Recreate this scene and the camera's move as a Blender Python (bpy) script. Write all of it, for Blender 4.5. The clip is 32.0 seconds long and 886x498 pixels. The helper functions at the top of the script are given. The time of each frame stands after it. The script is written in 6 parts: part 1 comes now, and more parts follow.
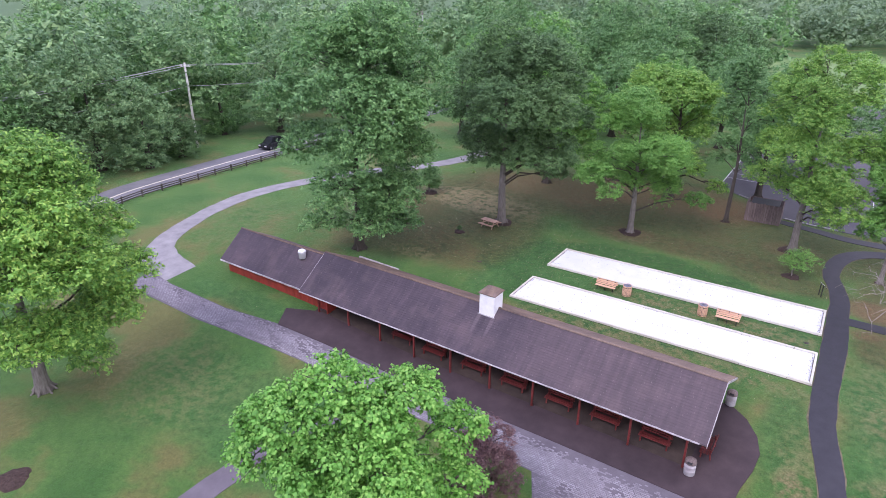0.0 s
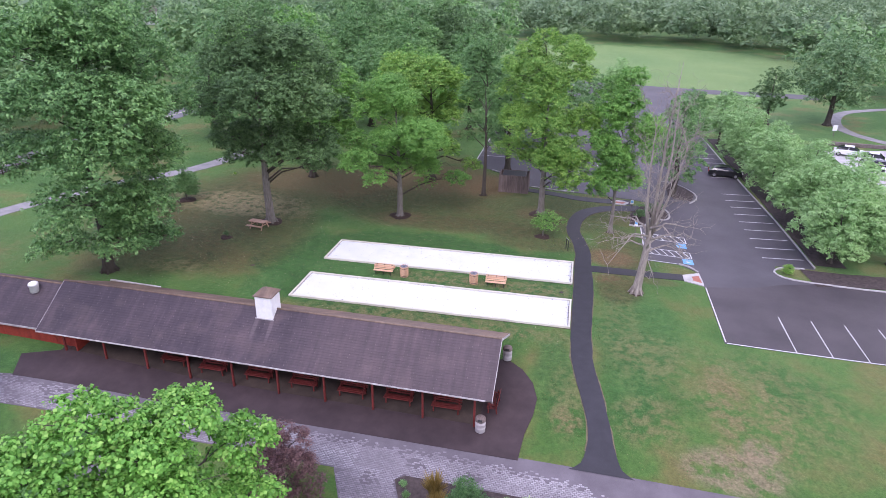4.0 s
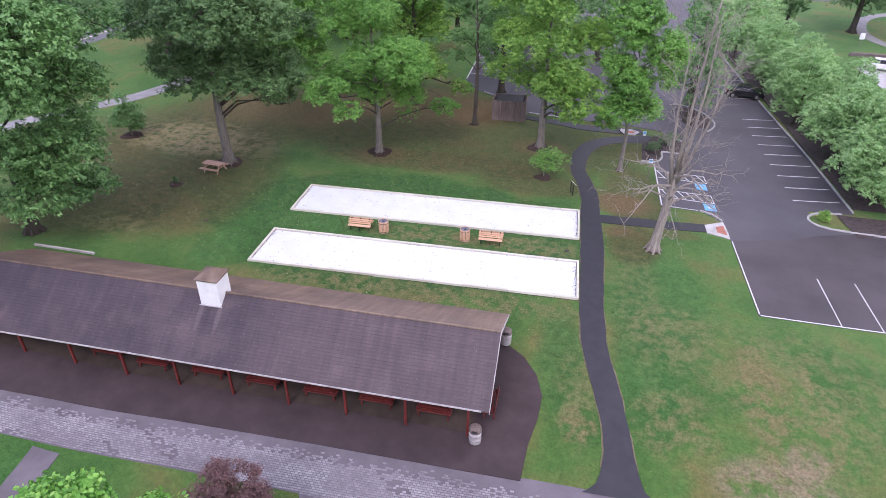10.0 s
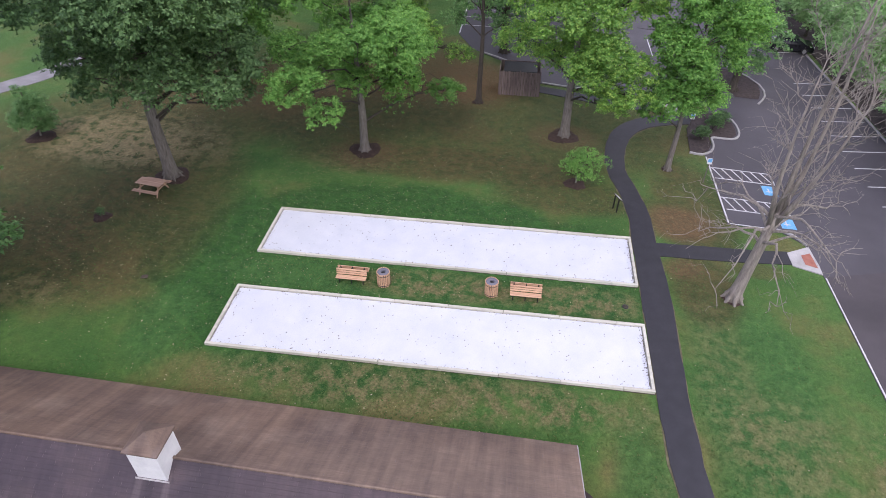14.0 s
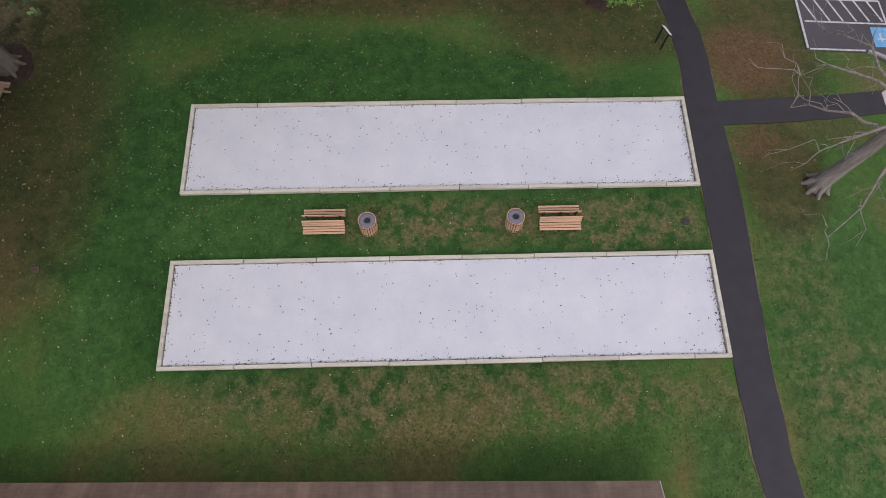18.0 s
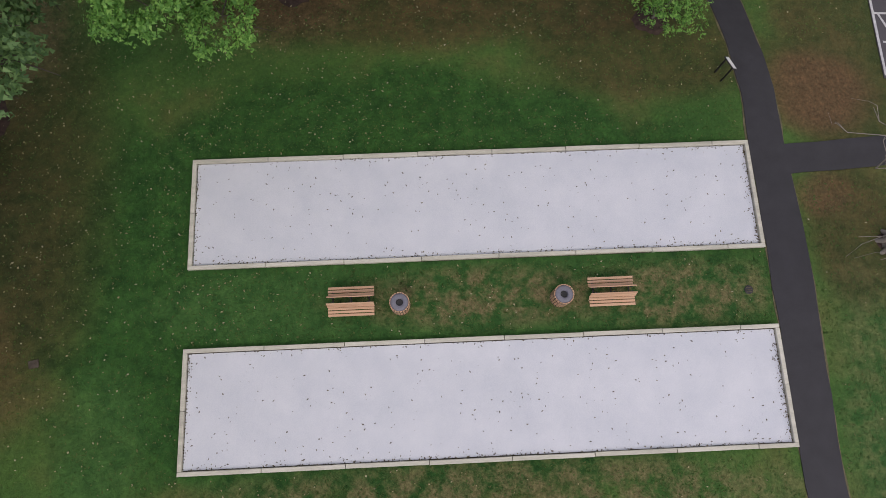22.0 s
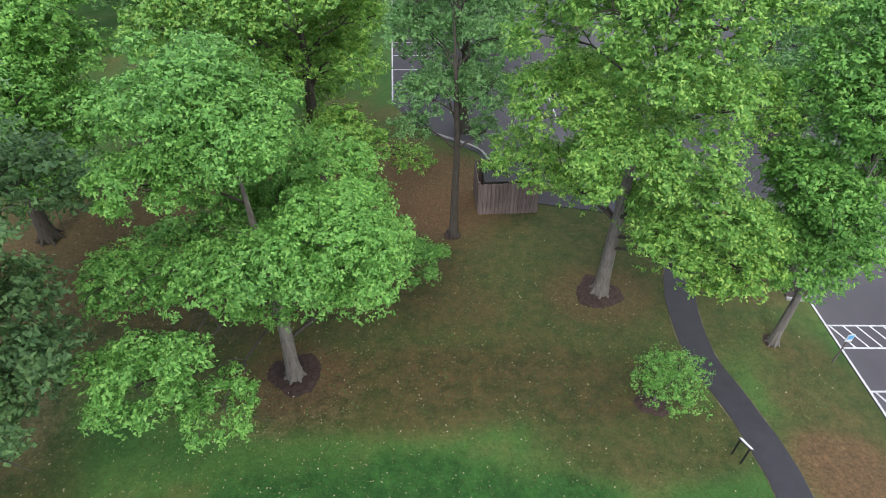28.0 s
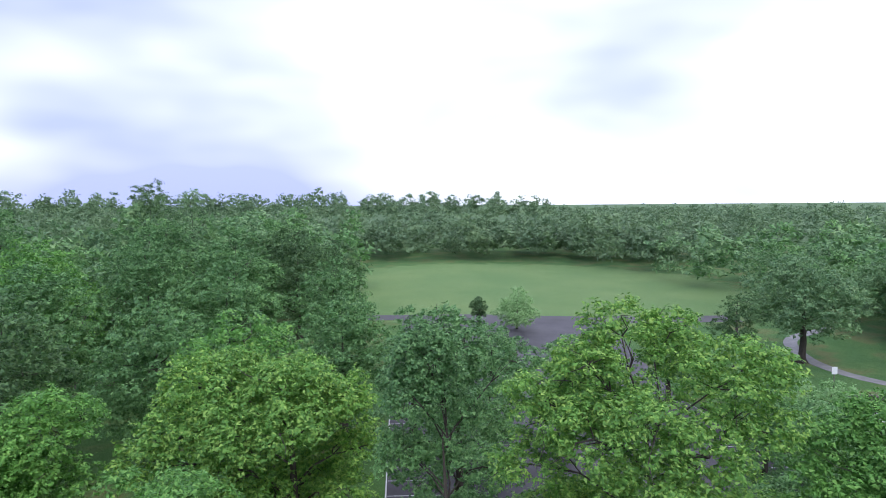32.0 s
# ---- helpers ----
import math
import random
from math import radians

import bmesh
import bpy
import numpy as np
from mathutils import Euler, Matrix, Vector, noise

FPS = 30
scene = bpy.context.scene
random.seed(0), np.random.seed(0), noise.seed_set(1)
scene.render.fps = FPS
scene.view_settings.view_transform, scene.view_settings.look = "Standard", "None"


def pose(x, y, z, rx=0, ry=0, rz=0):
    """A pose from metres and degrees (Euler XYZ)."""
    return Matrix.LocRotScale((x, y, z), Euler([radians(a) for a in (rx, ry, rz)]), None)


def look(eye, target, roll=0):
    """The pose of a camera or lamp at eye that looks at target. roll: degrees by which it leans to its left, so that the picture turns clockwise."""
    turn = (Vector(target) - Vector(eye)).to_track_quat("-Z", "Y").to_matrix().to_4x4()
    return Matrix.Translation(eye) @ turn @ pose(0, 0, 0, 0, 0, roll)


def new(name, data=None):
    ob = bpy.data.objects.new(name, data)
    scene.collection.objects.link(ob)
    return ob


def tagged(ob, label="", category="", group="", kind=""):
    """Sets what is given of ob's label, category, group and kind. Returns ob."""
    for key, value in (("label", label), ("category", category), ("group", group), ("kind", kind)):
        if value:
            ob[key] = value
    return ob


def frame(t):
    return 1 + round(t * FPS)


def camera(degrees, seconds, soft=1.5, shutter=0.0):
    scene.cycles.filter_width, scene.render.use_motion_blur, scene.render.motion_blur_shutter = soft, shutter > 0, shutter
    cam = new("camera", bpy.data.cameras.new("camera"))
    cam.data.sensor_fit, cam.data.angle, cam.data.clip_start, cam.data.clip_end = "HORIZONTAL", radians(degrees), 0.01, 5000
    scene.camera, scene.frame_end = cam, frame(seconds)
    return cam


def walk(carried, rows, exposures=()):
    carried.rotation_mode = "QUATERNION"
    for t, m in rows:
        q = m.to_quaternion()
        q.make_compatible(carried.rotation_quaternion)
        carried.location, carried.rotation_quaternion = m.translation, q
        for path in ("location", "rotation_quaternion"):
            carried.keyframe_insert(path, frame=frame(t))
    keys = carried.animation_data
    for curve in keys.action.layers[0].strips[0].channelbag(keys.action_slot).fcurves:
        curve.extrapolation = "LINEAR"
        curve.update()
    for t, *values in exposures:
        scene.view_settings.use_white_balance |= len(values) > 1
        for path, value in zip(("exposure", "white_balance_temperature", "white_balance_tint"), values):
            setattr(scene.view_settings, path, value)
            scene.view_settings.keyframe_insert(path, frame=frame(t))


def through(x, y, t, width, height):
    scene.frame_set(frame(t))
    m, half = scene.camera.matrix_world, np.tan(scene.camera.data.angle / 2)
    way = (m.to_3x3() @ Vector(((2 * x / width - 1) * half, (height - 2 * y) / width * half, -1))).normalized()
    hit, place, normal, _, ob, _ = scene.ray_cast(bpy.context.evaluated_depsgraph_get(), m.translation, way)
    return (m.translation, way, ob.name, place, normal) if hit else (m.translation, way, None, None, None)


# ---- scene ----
cam = camera(71.0, 32.0, soft=0.7)
PATH = [
    (0, (17.06, -34.006, 19.902), (16.047, -32.475, 19.107), 0.3),
    (0.5, (17.113, -33.988, 19.864), (16.223, -32.383, 19.069), 0.4),
    (1, (17.221, -33.925, 19.846), (16.4, -32.285, 19.048), 0.4),
    (1.5, (17.326, -33.84, 19.812), (16.557, -32.175, 19.014), 0.3),
    (2, (17.475, -33.77, 19.771), (16.752, -32.084, 18.973), 0.2),
    (2.5, (17.566, -33.718, 19.674), (16.94, -31.993, 18.878), 0.2),
    (3, (17.443, -33.526, 19.504), (16.971, -31.753, 18.708), 0.4),
    (3.5, (17.425, -33.509, 19.419), (17.026, -31.718, 18.623), 0.5),
    (5.5, (17.416, -32.665, 19.282), (17.062, -30.91, 18.391), 0.6),
    (6, (17.308, -32.257, 19.297), (16.967, -30.53, 18.348), 0.6),
    (6.5, (17.223, -31.795, 19.229), (16.885, -30.066, 18.282), 0.6),
    (7, (17.171, -31.309, 19.169), (16.833, -29.579, 18.224), 0.6),
    (7.5, (17.063, -30.769, 19.132), (16.727, -29.038, 18.188), 0.6),
    (8, (16.961, -30.142, 19.106), (16.628, -28.417, 18.151), 0.5),
    (8.5, (16.879, -29.367, 19.101), (16.548, -27.657, 18.118), 0.5),
    (9, (16.737, -28.529, 19.129), (16.411, -26.834, 18.121), 0.5),
    (9.5, (16.486, -27.588, 19.161), (16.167, -25.908, 18.125), 0.5),
    (10, (16.148, -26.61, 19.204), (15.836, -24.944, 18.142), 0.6),
    (10.5, (15.77, -25.516, 19.248), (15.465, -23.867, 18.158), 0.6),
    (11, (15.331, -24.377, 19.296), (15.031, -22.745, 18.18), 0.6),
    (11.5, (14.832, -23.161, 19.309), (14.535, -21.546, 18.167), 0.5),
    (12, (14.312, -21.898, 19.311), (14.019, -20.298, 18.147), 0.5),
    (12.5, (13.687, -20.439, 19.448), (13.403, -18.862, 18.251), 0.6),
    (13, (13.093, -18.937, 19.571), (12.843, -17.379, 18.343), 0.6),
    (13.5, (12.495, -17.464, 19.602), (12.289, -15.918, 18.351), 0.6),
    (14, (11.903, -15.93, 19.639), (11.714, -14.4, 18.364), 0.7),
    (14.5, (11.334, -14.406, 19.675), (11.168, -12.973, 18.29), 0.8),
    (15, (10.813, -12.857, 19.784), (10.674, -11.599, 18.235), 1.2),
    (15.5, (10.415, -11.234, 19.837), (10.275, -9.997, 18.271), 1.1),
    (17.5, (9.027, -4.954, 19.836), (9.017, -4.147, 18.006), 1.8),
    (18, (8.727, -3.374, 19.851), (8.765, -2.683, 17.975), 1.8),
    (18.5, (8.437, -1.724, 19.865), (8.483, -1.084, 17.97), 2.0),
    (19, (8.154, -0.084, 19.853), (8.205, 0.543, 17.954), 2.4),
    (19.5, (7.895, 1.076, 19.855), (7.948, 1.692, 17.953), 2.6),
    (20, (7.693, 1.462, 19.793), (7.741, 1.956, 17.856), 3.2),
    (20.5, (7.551, 1.523, 19.641), (7.599, 1.967, 17.691), 3.9),
    (21, (7.44, 1.604, 19.479), (7.493, 2.043, 17.528), 4.4),
    (21.5, (7.445, 1.755, 19.328), (7.498, 2.196, 17.377), 4.5),
    (22, (7.523, 1.914, 19.236), (7.572, 2.377, 17.291), 3.6),
    (22.5, (7.53, 2.093, 19.121), (7.579, 2.577, 17.181), 3.3),
    (23, (7.521, 2.259, 19.008), (7.569, 2.768, 17.075), 2.9),
    (23.5, (7.585, 2.431, 18.994), (7.625, 2.968, 17.068), 1.9),
    (24, (7.612, 2.649, 18.963), (7.648, 3.232, 17.051), 1.2),
    (24.5, (7.541, 2.798, 18.931), (7.58, 3.445, 17.039), 1.2),
    (26.5, (7.028, 2.531, 18.612), (7.124, 3.472, 16.85), 3.3),
    (27, (7.178, 2.44, 18.531), (7.273, 3.63, 16.926), 1.8),
    (27.5, (7.299, 2.315, 18.46), (7.401, 3.685, 17.007), 1.1),
    (28, (7.369, 2.293, 18.478), (7.474, 3.781, 17.146), 0.6),
    (28.5, (7.409, 2.28, 18.483), (7.52, 3.875, 17.282), 0.4),
    (29, (7.472, 2.323, 18.474), (7.587, 4.012, 17.408), 0.2),
    (29.5, (7.524, 2.38, 18.452), (7.633, 4.144, 17.516), 0.0),
    (30, (7.53, 2.413, 18.491), (7.638, 4.247, 17.702), -0.2),
    (30.5, (7.532, 2.322, 18.573), (7.638, 4.216, 17.94), -0.25),
    (31, (7.513, 2.318, 18.726), (7.63, 4.256, 18.247), -0.3),
    (31.5, (7.552, 2.326, 18.827), (7.69, 4.295, 18.504), -0.35),
    (32, (7.769, 2.29, 18.831), (7.905, 4.279, 18.675), -0.4),
]
UNIT = 1.25  # metres in one unit of the plan; all places and sizes below are in plan units and are scaled at the end
LIGHT = [(0, 0.22, 6050, 31), (6, 0.17, 6150, 30), (12, 0.1, 6300, 25), (15.5, -0.4, 6600, 21), (17.5, -0.75, 6950, 20), (19, -0.8, 7050, 16), (24.5, -0.86, 7100, 16), (26.5, -0.5, 6850, 15), (28, 0.25, 6550, 9), (29.0, 0.74, 6200, 14), (30, 0.8, 5850, 19), (31, 0.36, 6000, 16), (32, -0.3, 5980, 15)]
walk(cam, [(t, look([v * UNIT for v in eye], [v * UNIT for v in target], roll)) for t, eye, target, roll in PATH], LIGHT)

# ---- world, sun, exposure ----
SUN_EL, SUN_AZ = 50.0, 195.0
world = bpy.data.worlds.new("sky")
scene.world = world
world.use_nodes = True
wn, wl = world.node_tree.nodes, world.node_tree.links
wn.clear()
w_out = wn.new("ShaderNodeOutputWorld")
w_bg = wn.new("ShaderNodeBackground")
w_sky = wn.new("ShaderNodeTexSky")
w_sky.sky_type, w_sky.sun_disc = "NISHITA", False
w_sky.sun_elevation, w_sky.sun_rotation = radians(SUN_EL), radians(SUN_AZ)
w_sky.air_density, w_sky.dust_density, w_sky.ozone_density = 1.0, 3.0, 1.0
w_co = wn.new("ShaderNodeTexCoord")
w_map = wn.new("ShaderNodeMapping")
w_map.inputs["Scale"].default_value = (1.0, 1.0, 2.6)
w_map.inputs["Location"].default_value = (0.35, 0.1, 0.2)
w_noise = wn.new("ShaderNodeTexNoise")
w_noise.inputs["Scale"].default_value, w_noise.inputs["Detail"].default_value = 2.0, 3.0
w_noise.inputs["Roughness"].default_value = 0.45
w_sep = wn.new("ShaderNodeSeparateXYZ")
w_side = wn.new("ShaderNodeMath")
w_side.operation = "MULTIPLY_ADD"
w_side.inputs[1].default_value = 0.3
w_ramp = wn.new("ShaderNodeValToRGB")
w_ramp.color_ramp.elements[0].position, w_ramp.color_ramp.elements[0].color = 0.36, (5.0, 5.6, 8.6, 1)
w_ramp.color_ramp.elements[1].position, w_ramp.color_ramp.elements[1].color = 0.64, (11.4, 11.6, 12.2, 1)
w_mix = wn.new("ShaderNodeMix")
w_mix.data_type = "RGBA"
w_mix.inputs["Factor"].default_value = 0.88
wl.new(w_co.outputs["Generated"], w_map.inputs["Vector"])
wl.new(w_co.outputs["Generated"], w_sep.inputs[0])
wl.new(w_map.outputs["Vector"], w_noise.inputs["Vector"])
wl.new(w_sep.outputs[0], w_side.inputs[0])
wl.new(w_noise.outputs["Fac"], w_side.inputs[2])
wl.new(w_side.outputs[0], w_ramp.inputs["Fac"])
wl.new(w_sky.outputs["Color"], w_mix.inputs[6])
wl.new(w_ramp.outputs["Color"], w_mix.inputs[7])
wl.new(w_mix.outputs[2], w_bg.inputs["Color"])
w_bg.inputs["Strength"].default_value = 0.165
wl.new(w_bg.outputs["Background"], w_out.inputs["Surface"])

sun_data = bpy.data.lights.new("sun", "SUN")
sun_data.energy, sun_data.angle, sun_data.color = 1.5, radians(20), (1.0, 0.97, 0.93)
sun = new("sun", sun_data)
az = radians(SUN_AZ)
sun.matrix_world = look((math.sin(az) * 50, math.cos(az) * 50, 50 * math.tan(radians(SUN_EL))), (0, 0, 0))

# ---- materials ----


class Nodes:
    """A small helper that wires a principled material."""

    def __init__(self, name, rough=0.8, metal=0.0):
        self.mat = bpy.data.materials.new(name)
        self.mat.use_nodes = True
        self.n, self.l = self.mat.node_tree.nodes, self.mat.node_tree.links
        self.n.clear()
        self.out = self.n.new("ShaderNodeOutputMaterial")
        self.bsdf = self.n.new("ShaderNodeBsdfPrincipled")
        self.bsdf.inputs["Roughness"].default_value = rough
        self.bsdf.inputs["Metallic"].default_value = metal
        self.l.new(self.bsdf.outputs[0], self.out.inputs["Surface"])
        self.co = self.n.new("ShaderNodeTexCoord").outputs["Object"]

    def noise(self, scale, detail=3.0, rough=0.55, stretch=None, warp=0.0):
        vec = self.co
        if stretch:
            m = self.n.new("ShaderNodeMapping")
            m.inputs["Scale"].default_value = stretch
            self.l.new(vec, m.inputs["Vector"])
            vec = m.outputs["Vector"]
        t = self.n.new("ShaderNodeTexNoise")
        t.inputs["Scale"].default_value, t.inputs["Detail"].default_value, t.inputs["Roughness"].default_value = scale, detail, rough
        t.inputs["Distortion"].default_value = warp
        self.l.new(vec, t.inputs["Vector"])
        return t.outputs["Fac"]

    def ramp(self, fac, stops):
        r = self.n.new("ShaderNodeValToRGB")
        e = r.color_ramp.elements
        while len(e) < len(stops):
            e.new(0.5)
        for item, (pos, col) in zip(e, stops):
            item.position = pos
            item.color = (*col, 1) if len(col) == 3 else col
        self.l.new(fac, r.inputs["Fac"])
        return r.outputs["Color"]

    def step(self, fac, lo, hi):
        m = self.n.new("ShaderNodeMapRange")
        m.interpolation_type = "SMOOTHSTEP"
        m.inputs["From Min"].default_value, m.inputs["From Max"].default_value = lo, hi
        self.l.new(fac, m.inputs["Value"])
        return m.outputs["Result"]

    def math(self, op, a, b):
        m = self.n.new("ShaderNodeMath")
        m.operation = op
        for i, v in enumerate((a, b)):
            if isinstance(v, (int, float)):
                m.inputs[i].default_value = v
            else:
                self.l.new(v, m.inputs[i])
        return m.outputs[0]

    def mix(self, fac, a, b, mode="MIX"):
        m = self.n.new("ShaderNodeMix")
        m.data_type, m.blend_type = "RGBA", mode
        for i, v in ((0, fac), (6, a), (7, b)):
            if isinstance(v, (int, float)):
                m.inputs[i].default_value = v
            elif isinstance(v, tuple):
                m.inputs[i].default_value = (*v, 1) if len(v) == 3 else v
            else:
                self.l.new(v, m.inputs[i])
        return m.outputs[2]

    def random(self):
        return self.n.new("ShaderNodeObjectInfo").outputs["Random"]

    def island(self):
        return self.n.new("ShaderNodeNewGeometry").outputs["Random Per Island"]

    def colour(self, c):
        if isinstance(c, tuple):
            self.bsdf.inputs["Base Color"].default_value = (*c, 1)
        else:
            self.l.new(c, self.bsdf.inputs["Base Color"])
        return self

    def bump(self, height, strength=0.4, dist=0.02):
        b = self.n.new("ShaderNodeBump")
        b.inputs["Strength"].default_value, b.inputs["Distance"].default_value = strength, dist
        self.l.new(height, b.inputs["Height"])
        self.l.new(b.outputs[0], self.bsdf.inputs["Normal"])
        return self

    def gloss(self, fac, lo, hi):
        m = self.n.new("ShaderNodeMapRange")
        m.inputs["To Min"].default_value, m.inputs["To Max"].default_value = lo, hi
        self.l.new(fac, m.inputs["Value"])
        self.l.new(m.outputs["Result"], self.bsdf.inputs["Roughness"])
        return self

    def disc(self, cx, cy, rx, ry, edge=0.35):
        """1 inside an ellipse on the ground, 0 outside, with a ragged rim."""
        s = self.n.new("ShaderNodeSeparateXYZ")
        self.l.new(self.co, s.inputs[0])
        dx = self.math("DIVIDE", self.math("SUBTRACT", s.outputs[0], cx), rx)
        dy = self.math("DIVIDE", self.math("SUBTRACT", s.outputs[1], cy), ry)
        d = self.math("ADD", self.math("MULTIPLY", dx, dx), self.math("MULTIPLY", dy, dy))
        d = self.math("ADD", d, self.math("MULTIPLY", self.math("SUBTRACT", self.rag, 0.5), 0.9))
        m = self.n.new("ShaderNodeMapRange")
        m.interpolation_type = "SMOOTHSTEP"
        m.inputs["From Min"].default_value, m.inputs["From Max"].default_value = 1 + edge, 1 - edge
        self.l.new(d, m.inputs["Value"])
        return m.outputs["Result"]


def grass_material():
    k = Nodes("lawn", 0.9)
    m = k.n.new("ShaderNodeMapping")
    m.inputs["Scale"].default_value = (1 / UNIT, 1 / UNIT, 1 / UNIT)
    k.l.new(k.co, m.inputs["Vector"])
    k.co = m.outputs["Vector"]
    k.rag = k.noise(0.33, 5, 0.6)
    fine, mid, big = k.noise(9.0, 5, 0.75), k.noise(1.6, 4, 0.65), k.noise(0.16, 4, 0.6)
    c = k.ramp(big, [(0.38, (0.042, 0.118, 0.027)), (0.51, (0.070, 0.150, 0.037)), (0.63, (0.140, 0.138, 0.052))])
    # lush turf round the two courts, thin brown turf under the trees
    lush = k.disc(6.6, 5.6, 11.8, 7.4, 0.2)
    c = k.mix(lush, c, k.ramp(mid, [(0.35, (0.018, 0.072, 0.016)), (0.68, (0.040, 0.128, 0.028))]))
    for cx, cy, rx, ry in ((-5.5, -17.0, 6.0, 3.6), (-15, -10.3, 5.0, 0.9), (22.5, 1.5, 2.5, 5.0), (17.6, -4.5, 1.2, 3.5), (21.5, -3.0, 1.6, 5.0), (-2.4, 1.0, 1.3, 2.2), (1.5, 4.9, 2.2, 1.0), (9.0, 4.9, 9.8, 1.2)):
        c = k.mix(k.math("MULTIPLY", k.disc(cx, cy, rx, ry, 0.7), 0.85), c, k.ramp(mid, [(0.35, (0.030, 0.105, 0.026)), (0.68, (0.064, 0.158, 0.044))]))
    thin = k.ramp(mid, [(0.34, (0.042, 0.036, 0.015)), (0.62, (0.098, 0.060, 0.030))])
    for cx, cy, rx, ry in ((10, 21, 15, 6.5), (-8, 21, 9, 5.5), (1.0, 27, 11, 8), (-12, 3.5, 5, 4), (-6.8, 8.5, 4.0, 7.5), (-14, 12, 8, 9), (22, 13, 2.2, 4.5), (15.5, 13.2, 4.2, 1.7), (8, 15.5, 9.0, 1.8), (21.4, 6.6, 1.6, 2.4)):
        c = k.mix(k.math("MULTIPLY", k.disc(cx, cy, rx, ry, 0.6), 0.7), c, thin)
    dry = k.ramp(fine, [(0.35, (0.145, 0.118, 0.060)), (0.7, (0.225, 0.188, 0.105))])
    for cx, cy, rx, ry, a in ((-11.0, 14.8, 6.0, 3.3, 0.95), (2.6, 15.2, 2.6, 1.6, 0.45), (-9.5, 1.5, 2.5, 1.0, 0.6), (26.4, -5.6, 1.0, 3.6, 0.75), (28.6, -5.8, 0.8, 3.4, 0.55), (22.3, -7.2, 1.8, 1.8, 0.6), (18.4, -8.0, 0.7, 0.9, 0.7), (29.0, -4.5, 4.0, 4.5, 0.45), (24.0, -2.5, 3.5, 3.0, 0.3), (18.3, -6.5, 0.9, 2.6, 0.5), (9, -1.1, 9.0, 1.1, 0.85), (21.2, 1.0, 1.2, 4.0, 0.4), (23.0, -1.5, 2.0, 2.0, 0.35), (9.2, 4.9, 4.2, 0.9, 0.95), (15.5, 4.8, 3.0, 1.0, 0.9), (-13, -18, 5, 3.5, 0.4), (-26, -2, 6, 5, 0.35)):
        c = k.mix(k.math("MULTIPLY", k.math("MULTIPLY", k.disc(cx, cy, rx, ry, 0.8), k.step(mid, 0.38, 0.62)), a), c, dry)
    straw = k.ramp(fine, [(0.3, (0.16, 0.12, 0.065)), (0.7, (0.30, 0.235, 0.14))])
    for cx, cy, rx, ry, a in ((-12.4, 14.4, 4.6, 2.4, 0.95), (-9.4, 13.7, 2.4, 1.5, 0.8)):
        c = k.mix(k.math("MULTIPLY", k.math("MULTIPLY", k.disc(cx, cy, rx, ry, 0.7), k.step(mid, 0.34, 0.58)), a), c, straw)
    for cx, cy, rx, ry in ((26.0, -9.4, 2.3, 1.3), (27.4, -7.9, 0.8, 0.7)):
        c = k.mix(k.math("MULTIPLY", k.math("MULTIPLY", k.disc(cx, cy, rx, ry, 0.7), k.step(k.noise(1.1, 5, 0.7), 0.36, 0.56)), 0.75), c, k.ramp(fine, [(0.35, (0.20, 0.145, 0.105)), (0.7, (0.30, 0.23, 0.175))]))
    # red-brown bare soil by the walk, needle litter; discs at y 27-28 also paint tree shade
    for cx, cy, rx, ry, a in ((21.0, 11.6, 1.9, 1.5, 0.8), (20.6, 7.9, 1.1, 0.8, 0.55), (24.2, 8.4, 1.5, 0.6, 0.4), (9.0, 27, 3.0, 3.5, 0.75), (2.5, 28, 8, 4.5, 0.7), (-8, 23, 7, 4, 0.5), (3.05, 16.2, 2.0, 1.6, 0.5), (15.2, 19.8, 2.2, 1.6, 0.5)):
        c = k.mix(k.math("MULTIPLY", k.disc(cx, cy, rx, ry, 0.7), a), c, k.ramp(fine, [(0.3, (0.10, 0.050, 0.032)), (0.7, (0.20, 0.105, 0.065))]))
    # the mown playing field far off
    field = k.disc(34.0, 140.0, 48.0, 49.0, 0.06)
    c = k.mix(field, c, k.ramp(k.noise(0.05, 4, 0.6), [(0.35, (0.115, 0.205, 0.068)), (0.65, (0.170, 0.250, 0.092))]))
    # woodland floor beyond the park
    c = k.mix(k.disc(8.0, 10.0, 300.0, 300.0, 0.1), (0.06, 0.105, 0.05), c)
    c = k.mix(0.7, c, k.ramp(fine, [(0.28, (0.30, 0.30, 0.27)), (0.72, (0.76, 0.76, 0.68))]), "OVERLAY")
    c = k.mix(0.5, c, k.ramp(k.noise(3.2, 4, 0.7), [(0.3, (0.34, 0.36, 0.34)), (0.7, (0.68, 0.66, 0.60))]), "OVERLAY")
    c = k.mix(1.0, c, (0.84, 0.84, 0.84), "MULTIPLY")
    k.colour(c).bump(k.mix(0.5, fine, k.noise(40.0, 2)), 0.9, 0.06)
    # standing blades catch the light when seen at a low angle
    k.bsdf.inputs["Sheen Weight"].default_value = 0.26
    k.bsdf.inputs["Sheen Roughness"].default_value = 0.45
    k.bsdf.inputs["Sheen Tint"].default_value = (0.52, 0.80, 0.40, 1)
    k.bsdf.inputs["Specular IOR Level"].default_value = 0.2
    return k.mat


